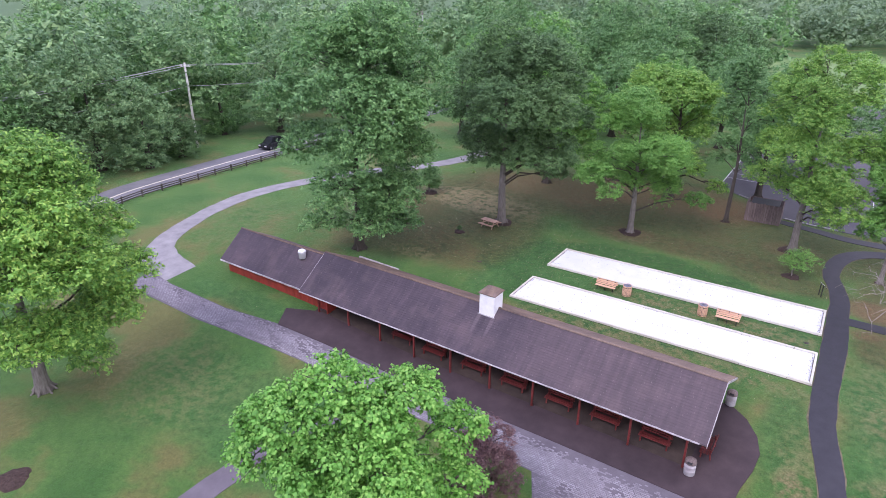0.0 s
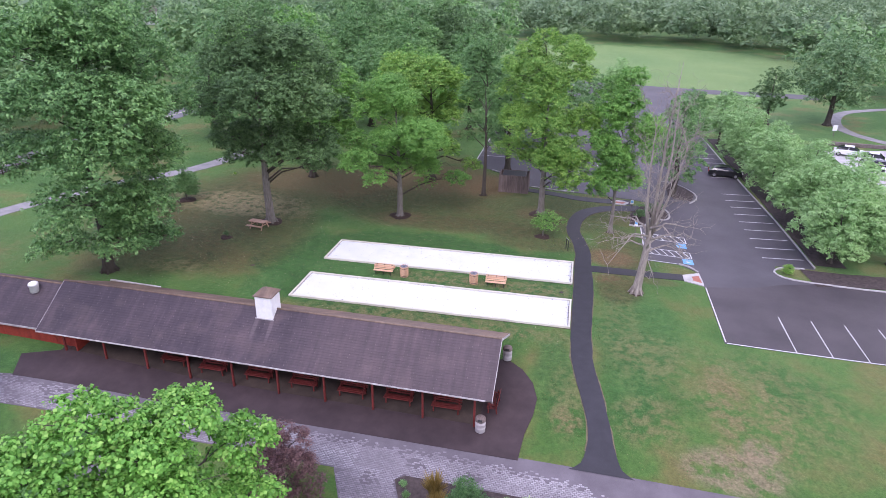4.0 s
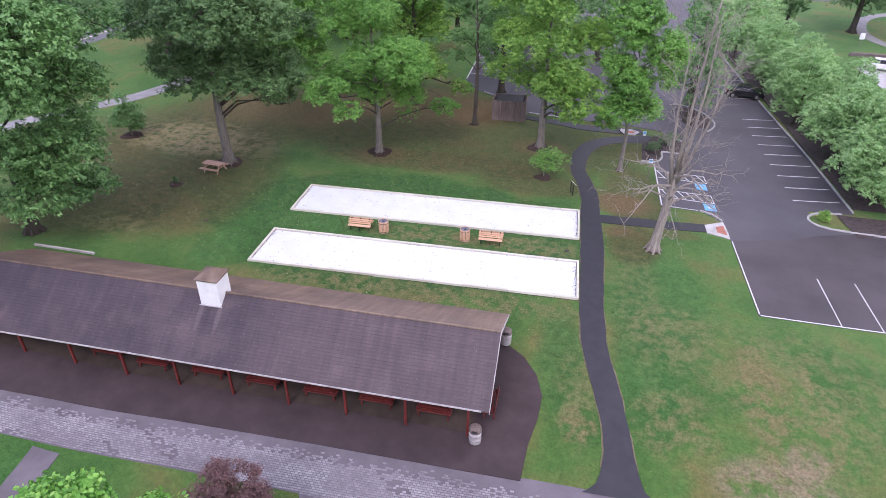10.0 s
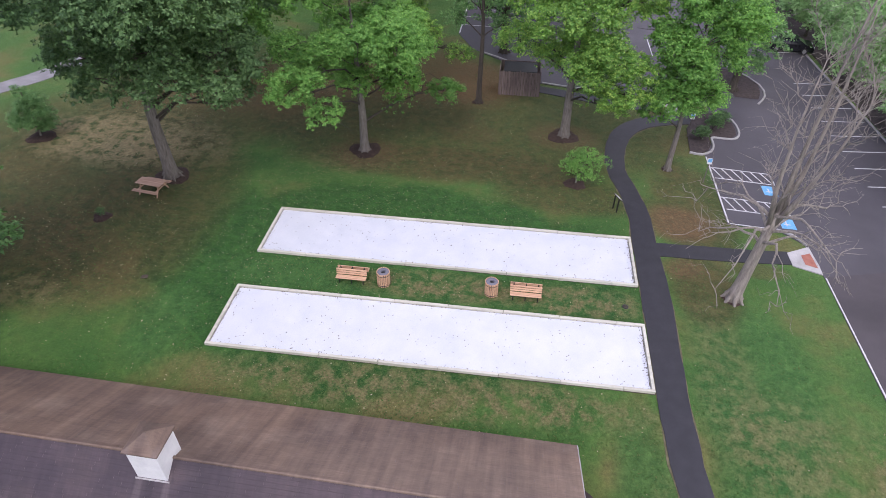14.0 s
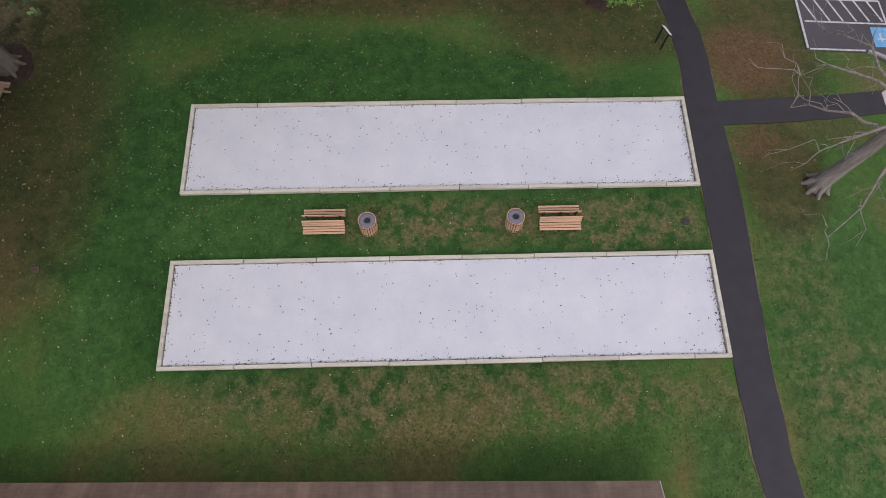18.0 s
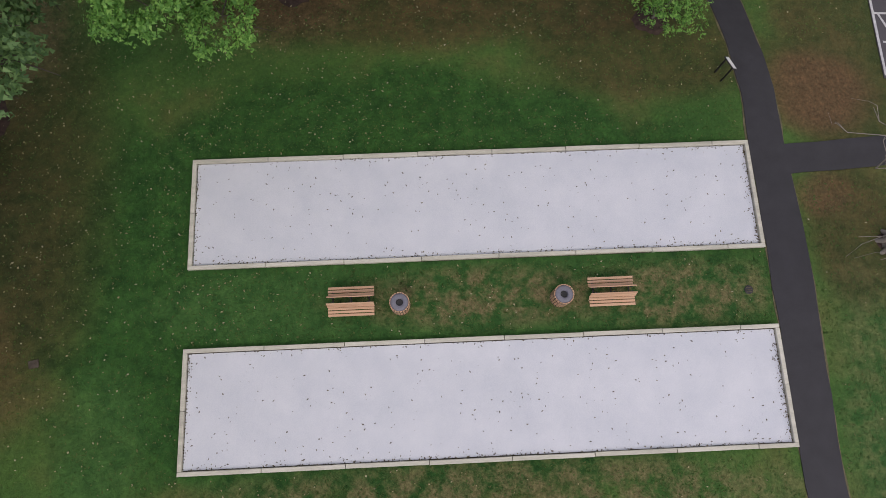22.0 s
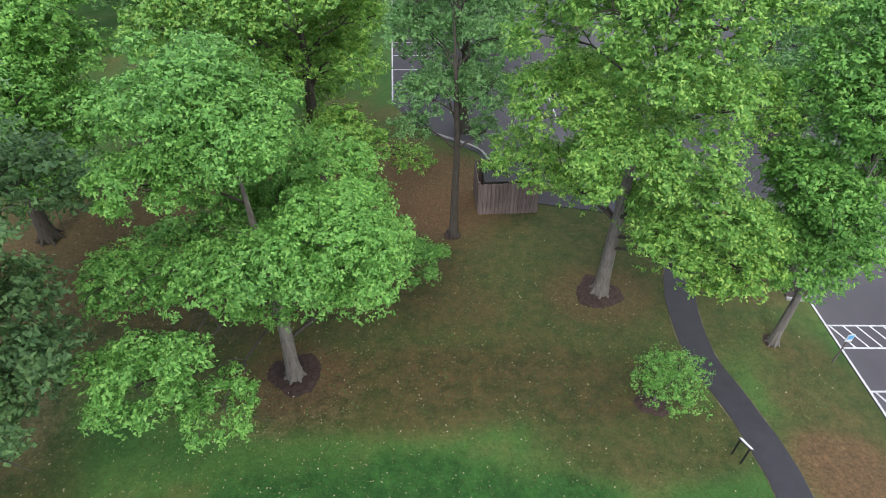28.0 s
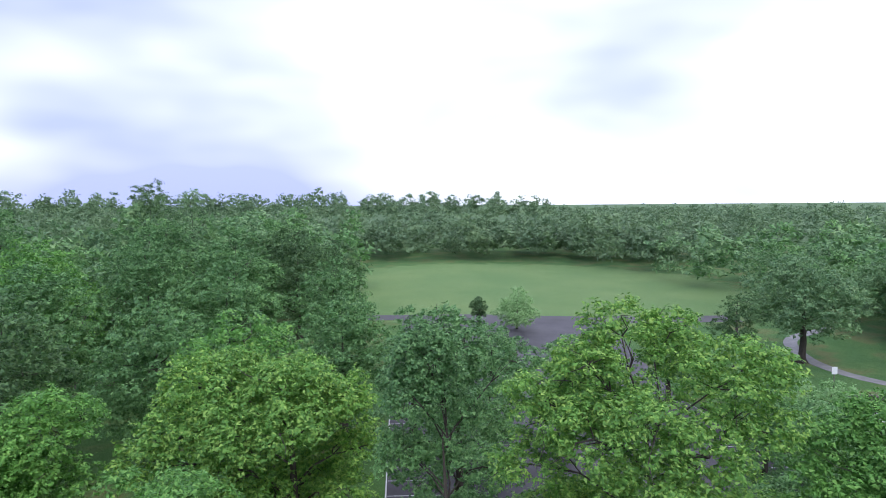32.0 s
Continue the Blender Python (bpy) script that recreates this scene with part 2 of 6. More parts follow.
def leaf_material(name, dark, light, tip, through=0.26):
    k = Nodes(name, 0.55)
    c = k.ramp(k.island(), [(0.0, dark), (0.55, light), (1.0, tip)])
    c = k.mix(0.28, c, k.ramp(k.noise(0.5, 3), [(0.3, dark), (0.7, light)]))
    c = k.mix(0.5, c, k.ramp(k.noise(0.09, 2), [(0.35, (0.38, 0.40, 0.42)), (0.65, (0.62, 0.60, 0.5))]), "OVERLAY")
    k.colour(c)
    k.bsdf.inputs["Specular IOR Level"].default_value = 0.25
    tr = k.n.new("ShaderNodeBsdfTranslucent")
    k.l.new(c, tr.inputs["Color"])
    mx = k.n.new("ShaderNodeMixShader")
    mx.inputs[0].default_value = through
    k.l.new(k.bsdf.outputs[0], mx.inputs[1])
    k.l.new(tr.outputs[0], mx.inputs[2])
    k.l.new(mx.outputs[0], k.out.inputs["Surface"])
    return k.mat


def mottled(name, a, b, scale=4.0, rough=0.8, bump=0.3, dist=0.01, fine=40.0, metal=0.0, stretch=None, vary=0.0):
    k = Nodes(name, rough, metal)
    c = k.ramp(k.noise(scale, 5, 0.6, stretch), [(0.3, a), (0.7, b)])
    f = k.noise(fine, 3, 0.6, stretch)
    c = k.mix(0.35, c, k.ramp(f, [(0.25, (0.3, 0.3, 0.3)), (0.75, (0.7, 0.7, 0.7))]), "OVERLAY")
    if vary:
        c = k.mix(vary, c, k.ramp(k.random(), [(0.0, (0.25, 0.25, 0.25)), (1.0, (0.75, 0.75, 0.75))]), "OVERLAY")
    k.colour(c).bump(f, bump, dist)
    return k.mat


def roof_material(name, a, b, worn):
    """Weathered asphalt shingles: courses, streaks down the slope, faded patches."""
    k = Nodes(name, 0.75)
    streak = k.noise(1.5, 5, 0.7, (1.0, 0.12, 0.12))
    blot = k.noise(0.5, 4, 0.6)
    c = k.ramp(streak, [(0.2, a), (0.8, b)])
    c = k.mix(0.62, c, k.ramp(k.noise(0.22, 3, 0.5), [(0.35, (0.3, 0.3, 0.34)), (0.65, (0.66, 0.64, 0.6))]), "OVERLAY")
    c = k.mix(k.math("MULTIPLY", k.step(blot, 0.46, 0.72), 0.32), c, worn)
    # sun-faded east end and pale runs below the cupola
    k.rag = k.noise(1.6, 4)
    c = k.mix(k.math("MULTIPLY", k.disc(-3.0, 2.2, 9.0, 4.5, 0.9), 0.35), c, worn)
    for cx in (-16.2, -15.1):
        c = k.mix(k.math("MULTIPLY", k.disc(cx, 2.1, 0.14, 0.7, 0.9), 0.3), c, (0.18, 0.15, 0.15))
    c = k.mix(0.5, c, k.ramp(k.noise(7.0, 4, 0.7, (0.35, 2.6, 2.6)), [(0.3, (0.34, 0.34, 0.34)), (0.7, (0.66, 0.66, 0.66))]), "OVERLAY")
    c = k.mix(0.45, c, k.ramp(k.noise(3.4, 4, 0.65, (1.0, 0.06, 0.06)), [(0.32, (0.30, 0.30, 0.32)), (0.68, (0.70, 0.69, 0.67))]), "OVERLAY")
    c = k.mix(0.2, c, k.ramp(k.island(), [(0.0, (0.35, 0.35, 0.35)), (1.0, (0.65, 0.65, 0.65))]), "OVERLAY")
    k.colour(c).bump(k.noise(30.0, 3), 0.4, 0.01).gloss(streak, 0.55, 0.85)
    return k.mat


M = {
    "grass": grass_material(),
    "asphalt_new": mottled("fresh_asphalt", (0.018, 0.018, 0.023), (0.029, 0.028, 0.035), 1.2, 0.62, 0.5, 0.01, 60),
    "asphalt_apron": mottled("damp_asphalt", (0.030, 0.019, 0.021), (0.056, 0.037, 0.040), 0.7, 0.8, 0.4, 0.01, 50),
    "asphalt_lot": mottled("lot_asphalt", (0.048, 0.044, 0.052), (0.086, 0.079, 0.091), 0.16, 0.62, 0.4, 0.01, 40),
    "dry_edge": mottled("dry_grass_fringe", (0.075, 0.072, 0.035), (0.17, 0.15, 0.085), 3.0, 0.95, 0.6, 0.02, 18),
    "asphalt_patch": mottled("patched_asphalt", (0.040, 0.033, 0.038), (0.068, 0.057, 0.063), 0.3, 0.6, 0.4, 0.01, 40),
    "asphalt_road": mottled("road_asphalt", (0.13, 0.13, 0.145), (0.19, 0.19, 0.20), 0.5, 0.8, 0.3, 0.01, 40),
    "gravel_path": mottled("worn_path", (0.20, 0.195, 0.20), (0.31, 0.30, 0.30), 0.8, 0.85, 0.4, 0.01, 30),
    "paver": mottled("concrete_paver", (0.175, 0.16, 0.178), (0.27, 0.255, 0.272), 0.5, 0.75, 0.4, 0.01, 40, vary=0.3),
    "paver_joint": mottled("worn_asphalt_bedding", (0.092, 0.080, 0.092), (0.150, 0.134, 0.150), 0.6, 0.7, 0.4, 0.01, 40),
    "line_white": mottled("worn_white_line", (0.42, 0.42, 0.43), (0.70, 0.70, 0.70), 6.0, 0.7, 0.1),
    "line_yellow": mottled("centre_line_paint", (0.50, 0.46, 0.36), (0.66, 0.62, 0.5), 3.0, 0.7, 0.1),
    "blue": mottled("blue_paint", (0.10, 0.34, 0.62), (0.20, 0.48, 0.75), 5.0, 0.7, 0.1),
    "court": mottled("pale_court_surface", (0.57, 0.60, 0.65), (0.66, 0.68, 0.72), 0.6, 0.85, 0.25, 0.006, 35),
    "board": mottled("weathered_board", (0.46, 0.45, 0.37), (0.64, 0.62, 0.53), 2.0, 0.8, 0.4, 0.01, 25, stretch=(0.3, 2, 2), vary=0.2),
    "grime": mottled("leaf_grime", (0.05, 0.038, 0.028), (0.11, 0.09, 0.07), 5.0, 0.95, 0.4),
    "bench_wood": mottled("orange_bench_slat", (0.52, 0.31, 0.19), (0.72, 0.47, 0.31), 3.0, 0.6, 0.3, 0.004, 20, stretch=(0.2, 3, 3), vary=0.2),
    "black_metal": mottled("black_painted_steel", (0.012, 0.012, 0.013), (0.03, 0.03, 0.03), 8.0, 0.45, 0.1),
    "red": mottled("barn_red_paint", (0.20, 0.022, 0.014), (0.30, 0.040, 0.024), 2.0, 0.65, 0.3, 0.004, 18, vary=0.2),
    "red_bench": mottled("dull_red_bench_paint", (0.10, 0.014, 0.012), (0.17, 0.026, 0.021), 3.0, 0.6, 0.3, 0.004, 18, vary=0.2),
    "white": mottled("white_paint", (0.70, 0.70, 0.71), (0.82, 0.82, 0.82), 2.0, 0.6, 0.1),
    "fascia": mottled("grey_white_fascia", (0.26, 0.23, 0.23), (0.56, 0.54, 0.54), 1.2, 0.7, 0.2),
    "roof_front": roof_material("dark_shingle", (0.031, 0.023, 0.032), (0.068, 0.051, 0.062), (0.13, 0.094, 0.092)),
    "roof_back": roof_material("faded_brown_shingle", (0.090, 0.058, 0.044), (0.182, 0.127, 0.094), (0.28, 0.21, 0.16)),
    "bark": mottled("grey_bark", (0.12, 0.105, 0.09), (0.25, 0.23, 0.20), 5.0, 0.95, 1.0, 0.04, 16, stretch=(2, 2, 0.35)),
    "bark_dark": mottled("dark_bark", (0.045, 0.038, 0.030), (0.10, 0.085, 0.07), 5.0, 0.95, 1.0, 0.04, 16, stretch=(2, 2, 0.35)),
    "bark_pale": mottled("bleached_dead_bark", (0.165, 0.145, 0.125), (0.37, 0.33, 0.285), 4.0, 0.9, 0.8, 0.03, 14, stretch=(2, 2, 0.3)),
    "floor_brown": mottled("dark_brown_floor", (0.028, 0.020, 0.016), (0.062, 0.044, 0.035), 0.8, 0.95, 0.5, 0.02, 20),
    "mulch": mottled("brown_mulch", (0.028, 0.016, 0.012), (0.075, 0.048, 0.038), 6.0, 0.95, 1.0, 0.04, 22),
    "bed": mottled("bed_mulch", (0.035, 0.026, 0.026), (0.085, 0.065, 0.06), 4.0, 0.95, 1.0, 0.04, 18),
    "old_board": mottled("brown_weathered_board", (0.115, 0.088, 0.080), (0.23, 0.18, 0.165), 3.0, 0.9, 0.5, 0.01, 20, stretch=(3, 3, 0.3), vary=0.3),
    "fence_wood": mottled("weathered_grey_wood", (0.13, 0.105, 0.10), (0.22, 0.185, 0.175), 3.0, 0.9, 0.5, 0.01, 20, stretch=(3, 3, 0.3), vary=0.3),
    "table_wood": mottled("picnic_table_wood", (0.34, 0.20, 0.13), (0.50, 0.34, 0.24), 3.0, 0.7, 0.3, 0.004, 20, stretch=(0.2, 3, 3), vary=0.2),
    "kerb": mottled("concrete_kerb", (0.30, 0.29, 0.28), (0.45, 0.44, 0.43), 1.5, 0.85, 0.3),
    "concrete": mottled("concrete", (0.34, 0.33, 0.32), (0.50, 0.49, 0.48), 1.0, 0.85, 0.3),
    "brick_red": mottled("red_warning_pad", (0.30, 0.10, 0.07), (0.42, 0.17, 0.12), 3.0, 0.8, 0.3),
    "glass": mottled("dark_car_glass", (0.01, 0.012, 0.014), (0.02, 0.022, 0.025), 1.0, 0.08, 0.0),
    "tyre": mottled("tyre_rubber", (0.012, 0.012, 0.012), (0.03, 0.03, 0.03), 8.0, 0.9, 0.3),
    "car_black": mottled("black_car_paint", (0.010, 0.011, 0.013), (0.018, 0.019, 0.022), 1.0, 0.2, 0.0),
    "car_white": mottled("white_car_paint", (0.72, 0.73, 0.75), (0.80, 0.80, 0.82), 1.0, 0.25, 0.0),
    "chrome": mottled("wheel_alloy", (0.45, 0.45, 0.46), (0.6, 0.6, 0.6), 4.0, 0.3, 0.0, metal=1.0),
    "lamp_red": mottled("tail_lamp", (0.35, 0.01, 0.01), (0.45, 0.02, 0.02), 4.0, 0.2, 0.0),
    "lamp_clear": mottled("head_lamp", (0.6, 0.6, 0.6), (0.75, 0.75, 0.75), 4.0, 0.15, 0.0),
    "wire": mottled("cable", (0.30, 0.30, 0.30), (0.42, 0.42, 0.42), 4.0, 0.6, 0.0),
    "pole": mottled("bleached_pole", (0.50, 0.48, 0.45), (0.68, 0.66, 0.63), 3.0, 0.85, 0.4, 0.01, 20, stretch=(3, 3, 0.3)),
    "leaf_oak": leaf_material("oak_leaf", (0.070, 0.155, 0.058), (0.175, 0.365, 0.128), (0.308, 0.515, 0.195)),
    "leaf_dark": leaf_material("dark_leaf", (0.058, 0.120, 0.053), (0.136, 0.257, 0.098), (0.227, 0.369, 0.144)),
    "leaf_bright": leaf_material("bright_leaf", (0.075, 0.198, 0.046), (0.188, 0.430, 0.092), (0.345, 0.600, 0.145)),
    "leaf_yellow": leaf_material("yellowing_leaf", (0.088, 0.222, 0.048), (0.225, 0.46, 0.09), (0.50, 0.69, 0.16)),
    "leaf_big": leaf_material("broad_leaf", (0.085, 0.235, 0.045), (0.205, 0.50, 0.09), (0.38, 0.64, 0.16)),
    "leaf_purple": leaf_material("purple_leaf", (0.095, 0.05, 0.055), (0.21, 0.12, 0.125), (0.36, 0.23, 0.215)),
    "leaf_wood": leaf_material("woodland_leaf", (0.095, 0.19, 0.092), (0.22, 0.385, 0.17), (0.36, 0.52, 0.24)),
    # greyer, low-contrast green: distance haze put into the leaf colour
    "leaf_hazed": leaf_material("haze_tinted_leaf", (0.115, 0.20, 0.105), (0.20, 0.315, 0.165), (0.28, 0.39, 0.21)),
    "leaf_pale": leaf_material("pale_leaf", (0.17, 0.34, 0.12), (0.33, 0.55, 0.22), (0.44, 0.62, 0.31)),
    "leaf_conifer": leaf_material("conifer_needle", (0.040, 0.105, 0.038), (0.095, 0.215, 0.075), (0.165, 0.31, 0.11), 0.25),
    "leaf_gold": leaf_material("gold_leaf", (0.16, 0.12, 0.03), (0.28, 0.20, 0.06), (0.38, 0.28, 0.09)),
    "litter": leaf_material("fallen_leaf", (0.20, 0.17, 0.08), (0.38, 0.34, 0.20), (0.5, 0.47, 0.34), 0.1),
    "litter_dark": leaf_material("fallen_brown_leaf", (0.04, 0.03, 0.02), (0.10, 0.075, 0.05), (0.2, 0.16, 0.10), 0.1),
}

# ---- geometry helpers ----


def soft(v, k=1.0):
    return 0.5 * (v + math.sqrt(v * v + k * k))


def terrain(x, y):
    """Height of the ground: level at the courts, falling to the brick walk, rising gently to the woods."""
    d = min(soft(-y - 2.5), 14.0)
    z = -0.065 * d - 0.005 * d * d
    z += 0.75 * math.tanh(0.1 * soft(-2.0 - x, 1.5) / 0.75)
    z -= 0.7 * math.tanh(0.045 * soft(x - 20.0, 1.5) / 0.7)
    r = math.hypot(x - 8, y - 10)
    return z + 0.001 * max(0.0, min(r, 900.0) - 240.0)


class Geo:
    """Collects vertices and faces of one mesh."""

    def __init__(self):
        self.v, self.f = [], []

    def add(self, verts, faces):
        n = len(self.v)
        self.v += [tuple(p) for p in verts]
        self.f += [tuple(i + n for i in f) for f in faces]
        return self

    def box(self, c, s, rot=(0, 0, 0), cut=0.0):
        """A box with its upright and upper edges cut by a small chamfer."""
        hx, hy, hz = s[0] / 2, s[1] / 2, s[2] / 2
        m = Matrix.Translation(c) @ Euler([radians(a) for a in rot]).to_matrix().to_4x4()
        if cut <= 0:
            vs = [(x, y, z) for z in (-hz, hz) for x, y in ((-hx, -hy), (hx, -hy), (hx, hy), (-hx, hy))]
            fs = [(3, 2, 1, 0), (4, 5, 6, 7)] + [(i, (i + 1) % 4, 4 + (i + 1) % 4, 4 + i) for i in range(4)]
        else:
            k = min(cut, hx * 0.9, hy * 0.9, hz * 0.9)
            rings = []
            for z, e in ((-hz, k), (-hz + k, 0.0), (hz - k, 0.0), (hz, k)):
                rings += [(x, y, z) for x, y in ((-hx + e, -hy + e), (hx - e, -hy + e), (hx - e, hy - e), (-hx + e, hy - e))]
            vs = rings
            fs = [(3, 2, 1, 0), (12, 13, 14, 15)]
            for b in (0, 4, 8):
                fs += [(b + i, b + (i + 1) % 4, b + 4 + (i + 1) % 4, b + 4 + i) for i in range(4)]
        return self.add([m @ Vector(p) for p in vs], fs)

    def tube(self, pts, radii, sides=8, caps=True):
        pts = [Vector(p) for p in pts]
        rings, vs, fs = [], [], []
        for i, p in enumerate(pts):
            d = (pts[min(i + 1, len(pts) - 1)] - pts[max(i - 1, 0)]).normalized()
            a = d.orthogonal().normalized() if i == 0 else (rings[-1] - d * rings[-1].dot(d)).normalized()
            rings.append(a)
            b = d.cross(a)
            vs += [p + (a * math.cos(t) + b * math.sin(t)) * radii[i] for t in (2 * math.pi * j / sides for j in range(sides))]
        for i in range(len(pts) - 1):
            for j in range(sides):
                k = (j + 1) % sides
                fs.append((i * sides + j, i * sides + k, (i + 1) * sides + k, (i + 1) * sides + j))
        if caps:
            fs += [tuple(reversed(range(sides))), tuple(range((len(pts) - 1) * sides, len(pts) * sides))]
        return self.add(vs, fs)

    def lathe(self, profile, sides=20, centre=(0, 0, 0)):
        """A turned form from (radius, height) pairs."""
        vs, fs = [], []
        for r, z in profile:
            vs += [(centre[0] + r * math.cos(t), centre[1] + r * math.sin(t), centre[2] + z) for t in (2 * math.pi * j / sides for j in range(sides))]
        for i in range(len(profile) - 1):
            for j in range(sides):
                k = (j + 1) % sides
                fs.append((i * sides + j, i * sides + k, (i + 1) * sides + k, (i + 1) * sides + j))
        fs += [tuple(reversed(range(sides))), tuple(range((len(profile) - 1) * sides, len(profile) * sides))]
        return self.add(vs, fs)

    def mesh(self, name, mat, smooth=False):
        me = bpy.data.meshes.new(name)
        me.from_pydata(self.v, [], self.f)
        me.materials.append(mat)
        if smooth:
            me.polygons.foreach_set("use_smooth", [True] * len(me.polygons))
        return me


def part(name, geo, mat, parent=None, label="", smooth=False):
    """Links a Geo, or a ready mesh, as one mesh object under its thing."""
    me = geo if isinstance(geo, bpy.types.Mesh) else geo.mesh(name, mat, smooth)
    ob = new(name, me)
    if parent:
        ob.parent = parent
    return tagged(ob, label)


def thing(name, m, label, category, group="", kind=""):
    ob = new(name)
    ob.empty_display_size = 0.2
    ob.matrix_world = m
    return tagged(ob, label, category, group, kind)


def at(x, y, rz=0.0, dz=0.0):
    return pose(x, y, terrain(x, y) + dz, 0, 0, rz)


def catmull(pts, step=0.6):
    pts = [np.array(p, float) for p in pts]
    full = [2 * pts[0] - pts[1], *pts, 2 * pts[-1] - pts[-2]]
    out = []
    for i in range(1, len(full) - 2):
        a, b, c, d = full[i - 1 : i + 3]
        n = max(2, int(np.linalg.norm((c - b)[:2]) / step))
        for j in range(n):
            t = j / n
            out.append(0.5 * (2 * b + (c - a) * t + (2 * a - 5 * b + 4 * c - d) * t * t + (3 * b - a - 3 * c + d) * t**3))
    return out + [pts[-1]]


def strip(name, pts, mat, lift=0.03, ragged=0.0, step=0.6, across=4):
    """A ribbon laid on the ground along (x, y, width) points, with thin sides."""
    line = catmull(pts, step)
    geo, rows, rng = Geo(), [], random.Random(len(line))
    for i, p in enumerate(line):
        d = line[min(i + 1, len(line) - 1)][:2] - line[max(i - 1, 0)][:2]
        n = np.array([-d[1], d[0]]) / (np.hypot(*d) + 1e-9)
        w0, w1 = p[2] / 2 + rng.uniform(-ragged, ragged), p[2] / 2 + rng.uniform(-ragged, ragged)
        row = []
        for j in range(across + 1):
            q = p[:2] + n * (w0 - (w0 + w1) * j / across)
            row.append((q[0], q[1], terrain(*q) + lift))
        row = [(row[0][0], row[0][1], row[0][2] - lift - 0.06), *row, (row[-1][0], row[-1][1], row[-1][2] - lift - 0.06)]
        rows.append(row)
    k = across + 3
    vs = [v for row in rows for v in row]
    fs = [(i * k + j, (i + 1) * k + j, (i + 1) * k + j + 1, i * k + j + 1) for i in range(len(rows) - 1) for j in range(k - 1)]
    fs = [tuple(reversed(f)) for f in fs]
    geo.add(vs, fs)
    return part(name, geo, mat)


def drape(name, outline, mat, lift=0.03, step=2.0):
    """A flat area cut to its outline and laid on the ground."""
    bm = bmesh.new()
    f = bm.faces.new([bm.verts.new((x, y, 0)) for x, y in outline])
    if f.calc_area() and f.normal.z < 0:
        f.normal_flip()
    xs, ys = [p[0] for p in outline], [p[1] for p in outline]
    for axis, lo, hi in ((0, min(xs), max(xs)), (1, min(ys), max(ys))):
        v = lo + step
        while v < hi:
            co, no = [0, 0, 0], [0, 0, 0]
            co[axis], no[axis] = v, 1
            bmesh.ops.bisect_plane(bm, geom=bm.verts[:] + bm.edges[:] + bm.faces[:], plane_co=co, plane_no=no)
            v += step
    bm.normal_update()
    for fc in bm.faces:
        if fc.normal.z < 0:
            fc.normal_flip()
    for v in bm.verts:
        v.co.z = terrain(v.co.x, v.co.y) + lift
    edges = [e for e in bm.edges if e.is_boundary]
    ext = bmesh.ops.extrude_edge_only(bm, edges=edges)
    for g in ext["geom"]:
        if isinstance(g, bmesh.types.BMVert):
            g.co.z -= lift + 0.06
    me = bpy.data.meshes.new(name)
    bm.to_mesh(me)
    bm.free()
    me.materials.append(mat)
    return new(name, me)


def fast_mesh(name, verts, size, mat):
    """A mesh of loose faces with `size` corners each, from an array of their corners."""
    n = len(verts)
    me = bpy.data.meshes.new(name)
    me.vertices.add(n)
    me.vertices.foreach_set("co", np.ascontiguousarray(verts, dtype=np.float32).ravel())
    me.loops.add(n)
    me.loops.foreach_set("vertex_index", np.arange(n, dtype=np.int32))
    me.polygons.add(n // size)
    me.polygons.foreach_set("loop_start", np.arange(0, n, size, dtype=np.int32))
    me.update(calc_edges=True)
    me.materials.append(mat)
    return me


def leaves(rng, centres, radii, counts, size, droop=0.2, broad=0.6, squash=0.75, corners=3):
    """Corners of many small bent leaves, gathered in sprigs on the clumps round the given centres."""
    centres, radii = np.asarray(centres, float), np.asarray(radii, float)
    idx = np.repeat(np.arange(len(centres)), counts)
    n = len(idx)
    per_sprig = 8
    sprigs = n // per_sprig + 1
    own = np.repeat(np.arange(sprigs), per_sprig)[:n]
    ds = rng.normal(size=(sprigs, 3))
    ds /= np.linalg.norm(ds, axis=1, keepdims=True)
    ds[:, 2] = np.where(ds[:, 2] < -0.45, -ds[:, 2] * 0.8, ds[:, 2])
    rs = rng.uniform(0.7, 1.12, sprigs)
    # some sprigs sit deeper, with larger shade leaves
    deep = rng.uniform(size=sprigs) < 0.16
    rs = np.where(deep, rng.uniform(0.1, 0.7, sprigs), rs)
    d = ds[own]
    p = centres[idx] + d * (radii[idx] * rs[own])[:, None] * np.array([1, 1, squash])
    p = p + rng.normal(size=(n, 3)) * np.array([1, 1, 0.55]) * size * 0.62
    normal = d * 0.8 + np.array([0, 0, 0.7]) + rng.normal(size=(n, 3)) * 0.5
    normal /= np.linalg.norm(normal, axis=1, keepdims=True)
    along = np.cross(normal, rng.normal(size=(n, 3)))
    along += d * 0.6 - np.array([0, 0, droop * 2])
    along -= normal * (along * normal).sum(1, keepdims=True)
    along /= np.linalg.norm(along, axis=1, keepdims=True) + 1e-9
    side = np.cross(normal, along)
    s = (size * rng.uniform(0.65, 1.3, n) * np.where(deep[own], 1.35, 1.0))[:, None]
    w = s * broad * 0.55
    base, tip = p - along * s * 0.5, p + along * s * 0.5 - normal * s * 0.12
    mid = p - along * s * 0.05 - normal * s * 0.05
    if corners == 3:
        out = np.stack([base, tip + side * w, mid - side * w * 1.1], 1)
    elif corners == 4:
        out = np.stack([base, mid + side * w, tip, mid - side * w], 1)
    else:
        out = np.stack([base, base + along * s * 0.02 + side * w * 0.8, mid + side * w * 1.05 - normal * s * 0.06, tip, mid - side * w * 1.05 - normal * s * 0.06, base + along * s * 0.02 - side * w * 0.8], 1)
    return out.reshape(-1, 3)


